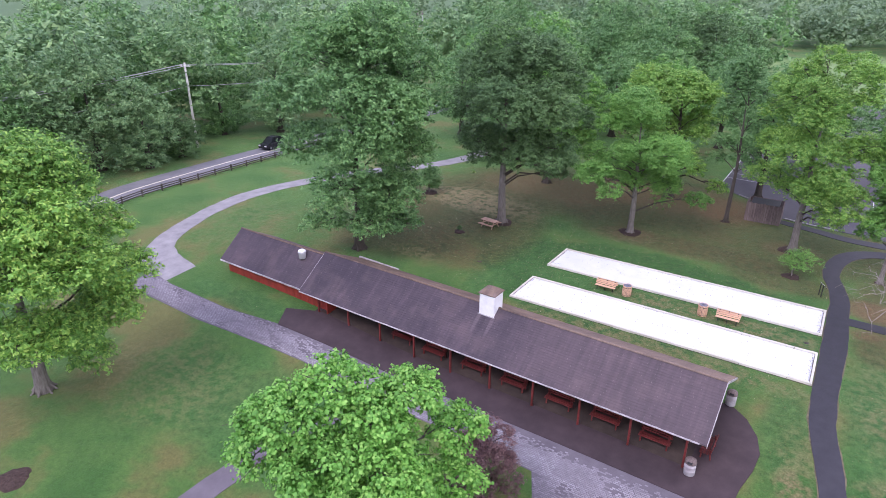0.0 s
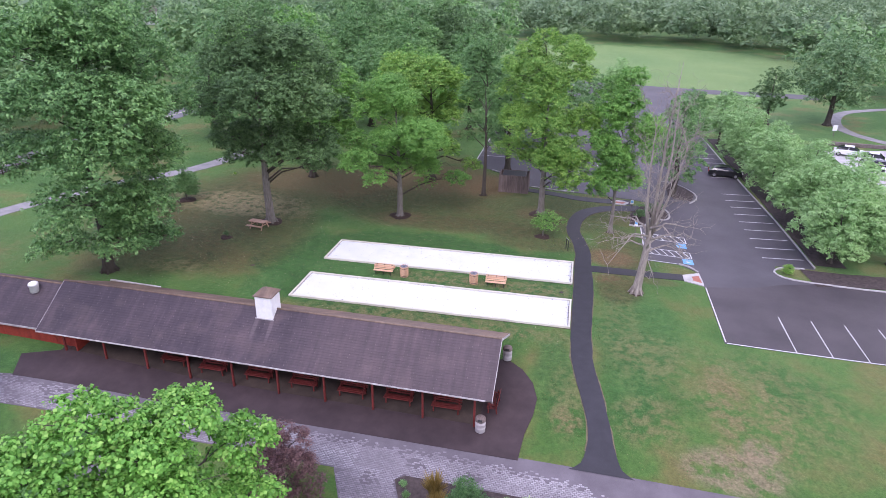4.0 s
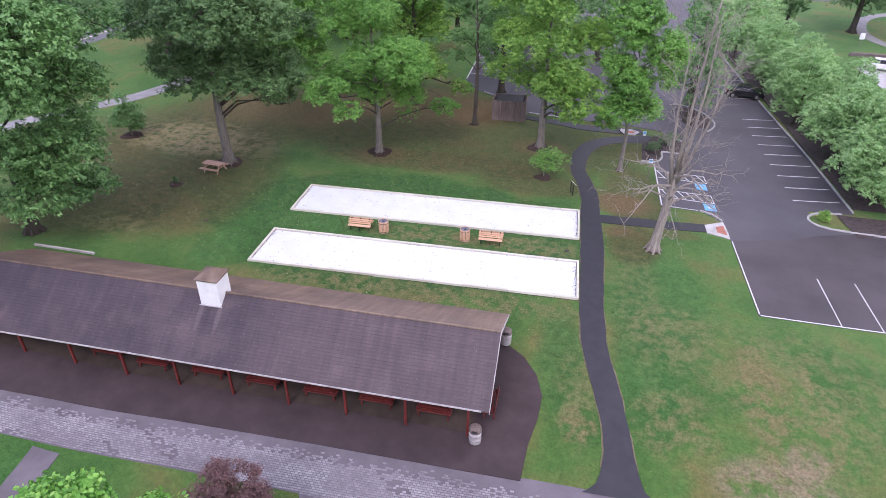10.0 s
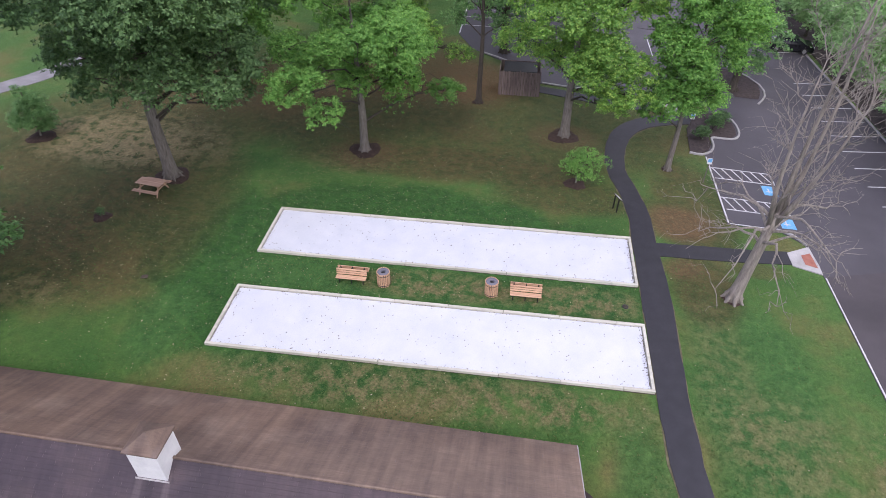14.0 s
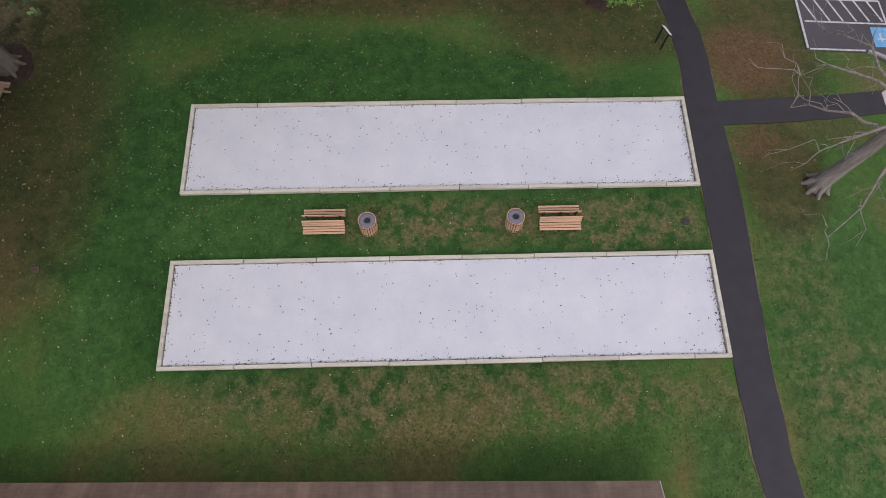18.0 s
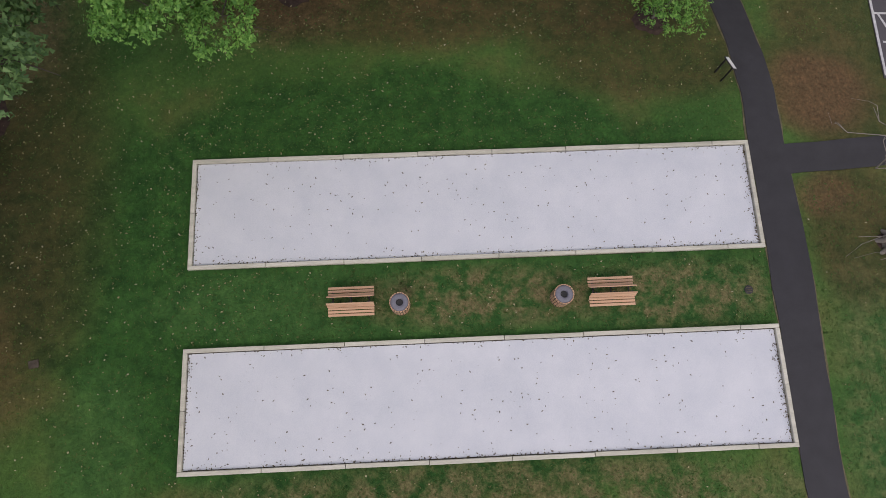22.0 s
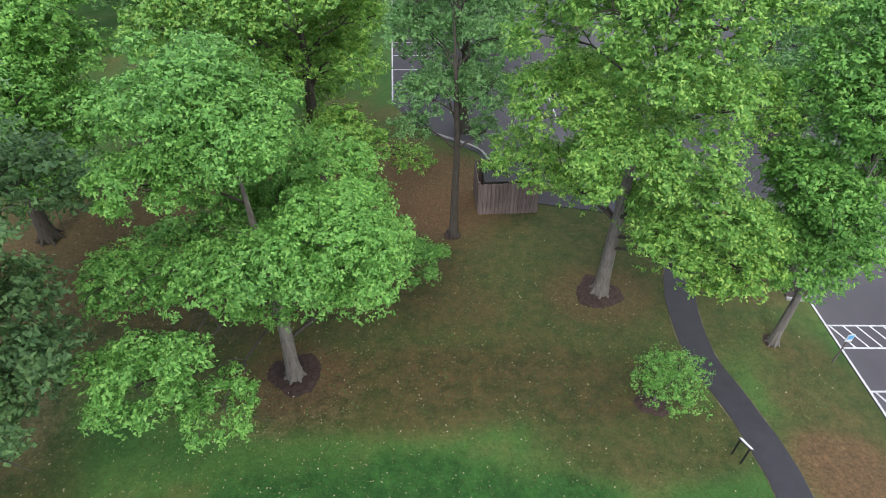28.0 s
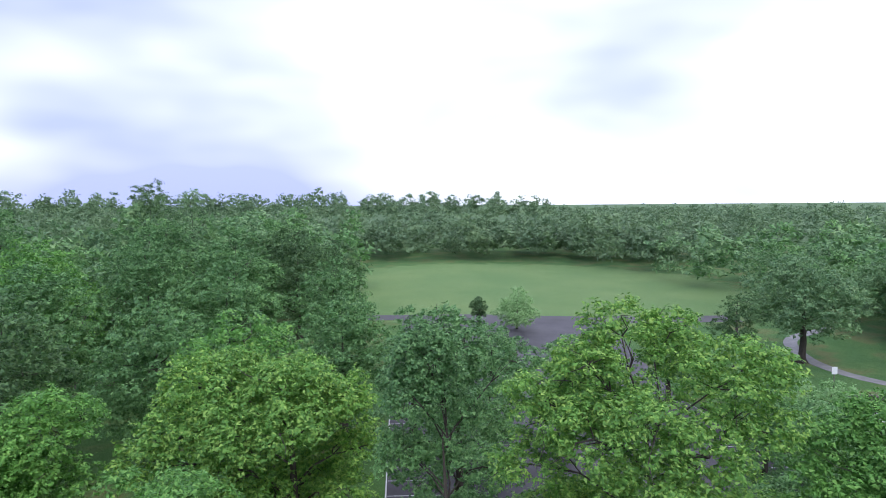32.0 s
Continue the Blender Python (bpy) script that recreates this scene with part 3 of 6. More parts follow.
def free_boughs(rng, base_z, top_z, radius, profile, count):
    """Places (x, y, z, radius) for the leafy boughs of a crown, kept apart so that dark gaps stay between them."""
    out = [(radius * rng.uniform(-0.12, 0.12), radius * rng.uniform(-0.12, 0.12), top_z - radius * 0.3, radius * 0.38)]
    reach = 0.62
    for k in range(count * 14):
        if len(out) >= count:
            break
        t, a = rng.uniform(0.0, 1.0) ** 0.85, rng.uniform(0, 2 * math.pi)
        rl = radius * rng.uniform(0.32, 0.5) * (1.08 - 0.2 * t)
        w = np.interp(t, np.linspace(0, 1, len(profile)), profile) * radius
        rad = max(0.0, w - rl * 0.6) * math.sqrt(rng.uniform(0.3, 1.0))
        z = base_z + rl * 0.4 + max(0.0, top_z - base_z - rl * 1.3) * t
        c = (rad * math.cos(a), rad * math.sin(a), z, rl)
        if k % 40 == 39:
            reach *= 0.9
        if all(math.dist(c[:3], o[:3]) > reach * (rl + o[3]) for o in out):
            out.append(c)
    return out


def bough_clumps(rng, boughs, fine=1.0):
    """Each bough is a mound of smaller clumps, most of them on its upper and outer side."""
    cs, rs = [], []
    for x, y, z, r in boughs:
        n = max(4, int((9 + 8 * min(r, 3.0)) * fine))
        phase = rng.uniform(0, 6.28)
        for i in range(n):
            u = 1 - 1.66 * (i + 0.5) / n
            a = phase + i * 2.39996 + rng.normal() * 0.25
            k = math.sqrt(max(0.0, 1 - u * u))
            m = r * rng.uniform(0.55, 0.92)
            cs.append((x + m * k * math.cos(a), y + m * k * math.sin(a), z + m * u * 0.78))
            rs.append(r * rng.uniform(0.24, 0.42))
    return np.array(cs), np.array(rs)


def limb(geo, rng, a, b, r0, r1, sides=6, bend=0.15):
    a, b = np.array(a, float), np.array(b, float)
    length = np.linalg.norm(b - a)
    pts = [a + (b - a) * t + rng.normal(size=3) * bend * length * 0.25 * math.sin(math.pi * t) + np.array([0, 0, 0.10 * length * math.sin(math.pi * t)]) for t in (0, 0.33, 0.66, 1)]
    geo.tube(pts, [r0, r0 * 0.66 + r1 * 0.34, r0 * 0.33 + r1 * 0.67, r1], sides, False)
    return pts


def tree(seed, x, y, label, top, radius, crown_base, mat, bark="bark", trunk=0.32, leaf_count=16000, size=0.30, profile=(0.5, 1.0, 0.9, 0.4), lean=(0, 0), shift=(0, 0), category="tree", group="", name="tree", boughs=(), corners=3, droop=0.2, broad=0.6, limbs=5, far_side=True, fine=1.0):
    """A tree with a flared tapering trunk, limbs into its crown, and a crown of leafy boughs. boughs: (x, y from the trunk, z, radius)."""
    rng = np.random.default_rng(seed)
    root = thing(name, at(x, y), label, category, group)
    z0 = terrain(x, y)
    top, crown_base = top - z0, crown_base - z0
    if boughs:
        full = [(bx, by, bz - z0, br * 1.1) for bx, by, bz, br in boughs]
        # the side of the crown that is turned away carries boughs too
        full += [(bx * 0.75 + rng.normal() * 0.3, 1.2 - by * 0.85, bz - z0 - 0.3 * br, br * 0.95) for bx, by, bz, br in boughs if far_side and br > 0.9 and by < 0.9]
    else:
        full = [(bx + shift[0], by + shift[1], bz, br) for bx, by, bz, br in free_boughs(rng, crown_base, top, radius, profile, 24 if radius > 3.4 else 16)]
    cs, rs = bough_clumps(rng, full, fine)
    # shaded inner foliage
    mid = np.array(full)
    inner = mid[rng.integers(len(mid), size=max(4, len(mid) // 2)), :3] * (0.45, 0.45, 0.9) + np.array([*(mid[:, :2].mean(0) * 0.4), 0.0])
    cs, rs = np.vstack([cs, inner]), np.append(rs, np.full(len(inner), mid[:, 3].mean() * 0.8))
    weight = rs**2
    weight[len(weight) - len(inner):] *= 0.5
    counts = np.maximum(3, (leaf_count * weight / weight.sum()).astype(int))
    geo = Geo()
    h = crown_base + (top - crown_base) * 0.62
    ax = lambda t: np.array([lean[0] * t + shift[0] * t, lean[1] * t + shift[1] * t, h * t])  # noqa: E731
    ts = (0, 0.03, 0.09, 0.25, 0.45, 0.7, 1.0)
    pts = [ax(t) + np.array([*(rng.normal(size=2) * 0.06 * (0.2 < t)), -0.15 if t == 0 else 0]) for t in ts]
    geo.tube(pts, [trunk * k for k in (1.5, 1.2, 1.0, 0.88, 0.7, 0.46, 0.12)], 12)
    for i in range(7):
        a = 2 * math.pi * i / 7 + rng.uniform(-0.3, 0.3)
        o = np.array([math.cos(a), math.sin(a), 0])
        geo.tube([o * trunk * 0.7 + (0, 0, trunk * 1.3), o * trunk * 1.5 + (0, 0, 0.08), o * trunk * 2.2 + (0, 0, -0.12)], [trunk * 0.34, trunk * 0.22, trunk * 0.09], 6, False)
    part("trunk", geo, M[bark], root, smooth=True)
    for bx, by, bz, br in full[: 20 if boughs else limbs]:
        t = float(np.clip((bz - 0.3 * math.hypot(bx, by)) / h * 0.9, 0.2, 0.97))
        end = np.array([bx, by, bz])
        geo = Geo()
        ends = limb(geo, rng, ax(t), end, trunk * 0.24 * (1.15 - t) + 0.02, 0.02)
        for k in range(6 if boughs else 2):
            q = ends[2] if k % 2 else ends[3]
            limb(geo, rng, q, end + rng.normal(size=3) * np.array([1, 1, 0.7]) * br * 0.55, 0.028 * trunk / 0.3, 0.008, 4, 0.3)
        part("limb", geo, M["bark_dark"], root, smooth=True)
    part("crown", fast_mesh("crown", leaves(rng, cs, rs, counts, size, droop, broad, 0.8, corners), corners, M[mat]), None, root)
    return root


# ---- ground ----
def ground_sheet():
    def axis(lo, hi):
        far = [60, 75, 95, 120, 150, 190, 240, 300, 400, 550, 750, 1000, 1500, 2200]
        return np.array([lo - v + 60 - 4 for v in reversed(far)] + [lo + i for i in range(int(hi - lo) + 1)] + [hi + v - 60 + 4 for v in far])

    xs, ys = axis(-50.0, 62.0), axis(-40.0, 110.0)
    vs = [(x, y, terrain(x, y)) for y in ys for x in xs]
    n = len(xs)
    fs = [(j * n + i, j * n + i + 1, (j + 1) * n + i + 1, (j + 1) * n + i) for j in range(len(ys) - 1) for i in range(n - 1)]
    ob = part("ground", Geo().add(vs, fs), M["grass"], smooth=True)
    return tagged(ob, "mown park lawn, lush green in places and dry brown in others", "lawn", kind="structure")


ground_sheet()

# ---- paved surfaces ----
WALK = [(20.04, -10.92, 2.9), (20.04, -10.5, 1.85), (20.04, -9.7, 1.35), (19.95, -8.3, 1.1), (19.68, -6.5, 1.12), (19.12, -3.7, 1.2), (19.0, -2.2, 1.2), (18.97, 0.2, 1.22), (19.02, 3.5, 1.3), (19.04, 6.2, 1.32), (18.99, 9.7, 1.2), (18.93, 12.2, 1.15), (18.6, 14.2, 1.1), (18.13, 16.3, 1.1), (18.25, 18.6, 1.2), (18.95, 20.9, 1.3), (20.4, 22.5, 1.3), (22.4, 23.4, 1.4), (24.2, 24.0, 1.6)]
tagged(strip("ground", [(x, y, w + 0.09) for x, y, w in WALK[2:]], M["dry_edge"], 0.012, 0.05), "fringe of dry grass along the walk", "grass", kind="structure")
tagged(strip("pavement", WALK, M["asphalt_new"], 0.035, 0.03), "winding walk of fresh black asphalt beside the courts", "path", kind="structure")
tagged(strip("pavement", [(19.4, 9.1, 1.05), (22.5, 9.3, 1.05), (26.2, 9.65, 1.0)], M["asphalt_new"], 0.031, 0.02), "short black asphalt spur to the kerb ramp", "path", kind="structure")
tagged(strip("pavement", [(13.3, 26.6, 1.0), (16.0, 25.9, 1.1), (19.3, 25.0, 1.2), (23.4, 25.4, 1.4)], M["asphalt_new"], 0.03, 0.03), "black asphalt strip running to the timber enclosure", "path", kind="structure")
tagged(strip("pavement", [(-21.8, -10.2, 2.4), (-25.2, -9.6, 2.6), (-27.6, -7.6, 2.1), (-29.2, -2.6, 1.7), (-30.1, 3.0, 1.9), (-29.0, 8.6, 1.8), (-26.0, 15.5, 1.8), (-21.2, 22.8, 1.8), (-19.4, 31.0, 1.9), (-20.0, 42.0, 2.0)], M["gravel_path"], 0.03, 0.05), "pale grey worn path curving across the lawn", "path", kind="structure")
tagged(drape("pavement", [(-24.4, -10.9), (-21.4, -11.45), (-15.2, -11.55), (-10.4, -11.0), (-4.0, -10.7), (2.0, -10.6), (8.0, -10.62), (16.4, -10.75), (21.2, -10.8), (26, -10.75), (34, -10.5), (44, -10.1), (44, -12.0), (34, -12.1), (25.7, -12.4), (22.3, -12.65), (20.9, -13.15), (19.4, -14.6), (18.6, -16.6), (18.2, -20.0), (9.9, -20.0), (9.6, -15.9), (9.0, -14.6), (8.1, -12.85), (2.0, -12.75), (-3.0, -12.75), (-7.0, -12.75), (-15.9, -13.3), (-24.1, -13.1)], M["paver_joint"], 0.016, 1.0), "worn purple-grey asphalt showing through under the brick walk", "path", kind="structure")
tagged(drape("pavement", [(-10.7, -11.1), (-11.5, -9.6), (-9.6, -8.85), (-9.6, -3.4), (15.1, -4.05), (15.9, -4.7), (16.55, -5.7), (16.85, -6.8), (16.75, -8.0), (16.45, -9.3), (16.3, -10.9), (8.0, -10.78), (2.0, -10.76), (-4.0, -10.85)], M["asphalt_apron"], 0.045), "damp dark asphalt apron under and round the shelter", "path", kind="structure")
# dark brown sheet laid over the apron, coloured much like it
tagged(drape("ground", [(-9.2, -8.7), (-9.2, -3.6), (14.2, -4.2), (14.2, -9.2)], M["floor_brown"], 0.052, 1.5), "dark brown floor area under the shelter", "floor", kind="structure")
LOT = [(27.35, 0.95), (62, 0.95), (62, 11.2), (36.6, 11.2), (34.0, 11.5), (33.0, 12.6), (33.4, 13.9), (36.2, 14.0), (36.0, 24.0), (35.3, 37.5), (34.6, 60.0), (40, 97.0), (62, 96.0), (62, 101.5), (-6, 104.5), (-6, 100.5), (8.0, 99.5), (6.6, 60.0), (6.55, 36.5), (8.0, 33.4), (11.2, 30.6), (12.0, 27.9), (16.0, 27.0), (23.5, 26.4), (25.2, 26.0), (25.0, 22.0), (23.75, 19.0), (23.6, 12.0), (26.2, 11.9), (27.25, 10.9), (27.4, 8.3)]
tagged(drape("road", LOT, M["asphalt_lot"], 0.025), "grey asphalt car park with white stall lines", "car park", kind="structure")
tagged(drape("road", [(27.45, 1.0), (61.5, 1.0), (61.5, 11.1), (36.6, 11.1), (35.2, 11.15), (33.0, 10.5), (30.9, 9.45), (28.3, 8.7), (27.5, 8.5)], M["asphalt_patch"], 0.029), "darker repaved asphalt at the front of the car park", "car park", kind="structure")
tagged(strip("road", [(-38.5, -40, 4.4), (-39.5, -20, 4.4), (-40.8, -2, 4.3), (-41.2, 6, 4.2), (-41.2, 16, 4.2), (-40.0, 40, 4.2), (-38.0, 90, 4.2)], M["asphalt_road"], 0.03, 0.02, 2.0), "two-lane grey asphalt road beyond the fence", "road", kind="structure")
tagged(strip("road", [(-38.5, -40, 0.22), (-39.5, -20, 0.22), (-40.8, -2, 0.22), (-41.2, 6, 0.22), (-41.2, 16, 0.22), (-40.0, 40, 0.22), (-38.0, 90, 0.22)], M["line_yellow"], 0.036, 0.0, 2.0, 2), "pale centre line on the road", "road marking", kind="structure")
tagged(strip("pavement", [(-2.59, -12.99, 1.25), (-2.67, -14.39, 1.25), (-2.81, -15.7, 1.25), (-3.8, -19.6, 1.25), (-4.0, -24.0, 1.25)], M["paver_joint"], 0.03, 0.03), "narrow brick path leaving the main walk across the lawn", "path", kind="structure")

# ---- the open shelter ----
# Local axes: x along the roof to its east end, y across it, origin on the front eave's east corner, at ground height 0.
SHED = pose(14.85, -9.70, 0, 0, 0, -1.27)


def slab(geo, a, b, c, d, thick):
    """A plate through four corners, given anticlockwise from above."""
    top = [Vector(p) for p in (a, b, c, d)]
    n = (top[1] - top[0]).cross(top[3] - top[0]).normalized()
    geo.add(top + [p - n * thick for p in top], [(0, 1, 2, 3), (7, 6, 5, 4)] + [(i + 4, (i + 1) % 4 + 4, (i + 1) % 4, i) for i in range(4)])


def roof_slope(name, parent, x0, x1, y0, z0, y1, z1, mat, label, courses):
    """One roof slope of overlapping shingle courses from the eave (y0, z0) to the ridge (y1, z1)."""
    deck = Geo()
    pts = [(x0, y0, z0), (x1, y0, z0), (x1, y1, z1), (x0, y1, z1)]
    if y1 < y0:
        pts = [pts[1], pts[0], pts[3], pts[2]]
    slab(deck, *[(p[0], p[1], p[2] - 0.03) for p in pts], 0.08)
    ob = part(name, deck, M["fence_wood"], parent, label)
    rng, geo = random.Random(int(abs(y0 * 100)) + courses), Geo()
    for i in range(courses):
        t0, t1 = i / courses, min(1.0, (i + 1.25) / courses)
        x = x0
        while x < x1:
            w = min(rng.uniform(0.7, 1.3), x1 - x)
            if x1 - x - w < 0.2:
                w = x1 - x
            lift = rng.uniform(0.0, 0.006)
            a, b = (y0 + (y1 - y0) * t0, z0 + (z1 - z0) * t0 + 0.009 + lift * 0.5), (y0 + (y1 - y0) * t1, z0 + (z1 - z0) * t1 + 0.002)
            q = [(x, a[0], a[1]), (x + w - 0.008, a[0], a[1]), (x + w - 0.008, b[0], b[1]), (x, b[0], b[1])]
            low = [(x, a[0], a[1] - 0.03), (x + w - 0.008, a[0], a[1] - 0.03)]
            if y1 > y0:
                geo.add(q + low, [(0, 1, 2, 3), (4, 5, 1, 0)])
            else:
                geo.add(q + low, [(3, 2, 1, 0), (0, 1, 5, 4)])
            x += w
    tagged(part("shingles", geo, mat, ob), kind="stuff")
    return ob


def bench_red(parent_m, label, width=1.5):
    root = thing("park_bench", parent_m, label, "bench", "red benches under the shelter")
    root.scale = (1, 1, 0.82)
    for i in range(3):
        part("seat_slat", Geo().box((0, -0.02 - 0.14 * i, 0.44), (width, 0.12, 0.035), cut=0.008), M["red_bench"], root)
    for i in range(3):
        part("back_slat", Geo().box((0, 0.13 + 0.02 * i, 0.56 + 0.14 * i), (width, 0.03, 0.115), (8, 0, 0), cut=0.008), M["red_bench"], root)
    for s in (-1, 1):
        x = s * (width / 2 - 0.12)
        part("leg", Geo().box((x, -0.28, 0.21), (0.06, 0.06, 0.42), cut=0.008), M["red_bench"], root)
        part("leg", Geo().box((x, 0.10, 0.42), (0.06, 0.06, 0.84), (6, 0, 0), cut=0.008), M["red_bench"], root)
        part("armrest", Geo().box((x, -0.12, 0.64), (0.06, 0.46, 0.04), cut=0.008), M["red_bench"], root)
    return root


def shelter():
    root = thing("picnic_shelter", SHED, "long red timber shelter with a dark shingled roof, open in front", "shelter")
    E_Z, R_Z, R_Y, B_Y, W = 1.27, 3.12, 2.62, 6.1, -25.5
    roof_slope("roof", root, W, 0.0, 0.0, E_Z, R_Y, R_Z, M["roof_front"], "dark purple-grey weathered shingle slope", 22)
    roof_slope("roof", root, W, 0.0, B_Y, E_Z + 0.1, R_Y, R_Z, M["roof_back"], "faded brown weathered shingle slope", 22)
    part("ridge_cap", Geo().tube([(W, R_Y, R_Z + 0.01), (0, R_Y, R_Z + 0.01)], [0.055, 0.055], 8), M["roof_back"], root)
    # the lower western wing
    WX, WE, WR, WY0, WY1 = -34.2, 1.12, 2.86, 0.45, 5.7
    roof_slope("roof", root, WX, W, WY0, WE, R_Y, WR, M["roof_front"], "dark shingle slope of the lower wing", 19)
    roof_slope("roof", root, WX, W, WY1, WE, R_Y, WR, M["roof_back"], "faded brown shingle slope of the lower wing", 19)
    part("ridge_cap", Geo().tube([(WX, R_Y, WR + 0.01), (W, R_Y, WR + 0.01)], [0.055, 0.055], 8), M["roof_back"], root)
    # eave boards, a little uneven
    rng = random.Random(4)
    x = W
    while x < -0.3:
        w = min(3.6, -x)
        part("fascia_board", Geo().box((x + w / 2, -0.012, E_Z - 0.035 + rng.uniform(-0.008, 0.008)), (w - 0.01, 0.03, 0.085), cut=0.006), M["fascia"], root)
        x += w
    part("fascia_board", Geo().box(((WX + W) / 2, WY0 - 0.012, WE - 0.06), (W - WX - 0.02, 0.03, 0.12), cut=0.006), M["fascia"], root)
    for s in (0, 1):
        y0, y1, z0 = (0.0, R_Y, E_Z) if s == 0 else (B_Y, R_Y, E_Z + 0.1)
        for xx, tag in ((0.012, "east"), (W - 0.012, "west")):
            g = Geo()
            a, b = (xx, y0, z0), (xx, y1, R_Z)
            g.add([(xx + dx, y, z + dz) for y, z in ((y0, z0), (y1, R_Z)) for dx in (-0.014, 0.014) for dz in (-0.12, 0.0)], [(0, 1, 5, 4), (3, 2, 6, 7), (1, 3, 7, 5), (2, 0, 4, 6), (0, 2, 3, 1), (4, 5, 7, 6)])
            part("barge_board", g, M["fascia"], root)
    # posts, beam and braces along the open front
    beam_y = 0.36
    part("beam", Geo().box((W / 2 - 0.1, beam_y, E_Z + 0.02), (-W - 0.6, 0.14, 0.2), cut=0.01), M["red"], root)
    for i in range(10):
        px = -0.86 - 2.585 * i
        gx, gy, _ = SHED @ Vector((px, beam_y, 0))
        z = terrain(gx, gy) + 0.045
        part("post", Geo().box((px, beam_y, (z + E_Z) / 2), (0.095, 0.095, E_Z - z), cut=0.012), M["red_bench"], root)
    # back wall of upright boards, gable ends
    bx = -0.55
    while bx > W + 0.1:
        gx, gy, _ = SHED @ Vector((bx, B_Y - 0.55, 0))
        z = terrain(gx, gy) + 0.045
        part("wall_board", Geo().box((bx - 0.19, B_Y - 0.55, (z + 1.45) / 2), (0.37, 0.05, 1.45 - z), cut=0.008), M["red"], root)
        bx -= 0.38
    for i in range(8):
        t = 0.45 + i * 0.68
        run = (t + 0.34) / R_Y if t + 0.34 < R_Y else (B_Y - t - 0.34) / (B_Y - R_Y)
        zt = E_Z + (R_Z - E_Z) * max(0.0, run) - 0.42
        part("gable_board", Geo().box((-0.42, t + 0.34, (zt + 1.15) / 2), (0.05, 0.66, max(0.1, zt - 1.15)), cut=0.008), M["red"], root)
    for yy in (B_Y - 0.6, R_Y):
        gx, gy, _ = SHED @ Vector((-0.5, yy, 0))
        z = terrain(gx, gy) + 0.045
        part("post", Geo().box((-0.48, yy, (z + 1.5) / 2), (0.1, 0.1, 1.5 - z), cut=0.012), M["red_bench"], root)
    # rafters under the front slope
    for i in range(20):
        rx = -0.5 - 1.3 * i
        geo = Geo()
        slab(geo, (rx - 0.04, 0.05, E_Z - 0.09), (rx + 0.04, 0.05, E_Z - 0.09), (rx + 0.04, R_Y, R_Z - 0.14), (rx - 0.04, R_Y, R_Z - 0.14), 0.12)
        part("rafter", geo, M["red"], root)
    # closed wing: board and batten walls
    wy = WY0 + 0.32
    n = 46
    for i in range(n):
        x = WX + 0.5 + (W + 2.0 - WX - 0.5) * (i + 0.5) / n
        gx, gy, _ = SHED @ Vector((x, wy, 0))
        z = terrain(gx, gy) - 0.03
        w = (W + 2.0 - WX - 0.5) / n
        part("wall_board", Geo().box((x, wy, (z + WE + 0.08) / 2), (w - 0.012, 0.05 if i % 2 else 0.062, WE + 0.08 - z), cut=0.006), M["red"], root)
    for yy, x0, x1 in ((WY1 - 0.3, WX + 0.5, W),):
        part("wall", Geo().box(((x0 + x1) / 2, yy, 0.7), (x1 - x0, 0.08, 1.1), cut=0.01), M["red"], root)
    part("wall", Geo().box((W + 2.0, 2.9, 0.72), (0.09, 4.9, 1.5), cut=0.01), M["red"], root, "red board partition at the open bays' end")
    g = Geo().add([(WX + 0.5, wy, 0.0), (WX + 0.5, WY1 - 0.3, 0.0), (WX + 0.5, WY1 - 0.3, WE + 0.1), (WX + 0.5, R_Y, WR - 0.1), (WX + 0.5, wy, WE + 0.1)] + [(WX + 0.58, wy, 0.0), (WX + 0.58, WY1 - 0.3, 0.0), (WX + 0.58, WY1 - 0.3, WE + 0.1), (WX + 0.58, R_Y, WR - 0.1), (WX + 0.58, wy, WE + 0.1)], [(0, 4, 3, 2, 1), (5, 6, 7, 8, 9)] + [(i, (i + 1) % 5, (i + 1) % 5 + 5, i + 5) for i in range(5)])
    part("gable_wall", g, M["red"], root)
    # white cupola astride the ridge
    cx, cy, s = -12.55, R_Y - 0.08, 0.47
    cup = part("cupola", Geo().box((cx, cy, R_Z + 0.25), (2 * s, 2 * s, 1.4), cut=0.015), M["white"], root, "white painted cupola box")
    g = Geo()
    e, zt = s + 0.07, R_Z + 0.95
    g.add([(cx - e, cy - e, zt), (cx + e, cy - e, zt), (cx + e, cy + e, zt), (cx - e, cy + e, zt), (cx, cy, zt + 0.36), (cx - e, cy - e, zt - 0.05), (cx + e, cy - e, zt - 0.05), (cx + e, cy + e, zt - 0.05), (cx - e, cy + e, zt - 0.05)], [(0, 1, 4), (1, 2, 4), (2, 3, 4), (3, 0, 4), (8, 7, 6, 5)] + [(5 + i, 5 + (i + 1) % 4, (i + 1) % 4, i) for i in range(4)])
    part("cupola_roof", g, M["roof_back"], cup, "small brown pyramid roof")
    part("flashing", Geo().box((cx, cy - s - 0.02, R_Z - 0.42), (2 * s + 0.12, 0.05, 0.14), (27, 0, 0), cut=0.01), M["fascia"], cup)
    # white hooded vent on the wing roof
    g = Geo().lathe([(0.25, -0.25), (0.25, 0.18), (0.29, 0.2), (0.25, 0.32), (0.11, 0.4)], 14, (W - 1.7, R_Y - 0.55, WR - 0.18))
    part("roof_vent", g, M["white"], root, "rounded white roof vent", True)
    return root


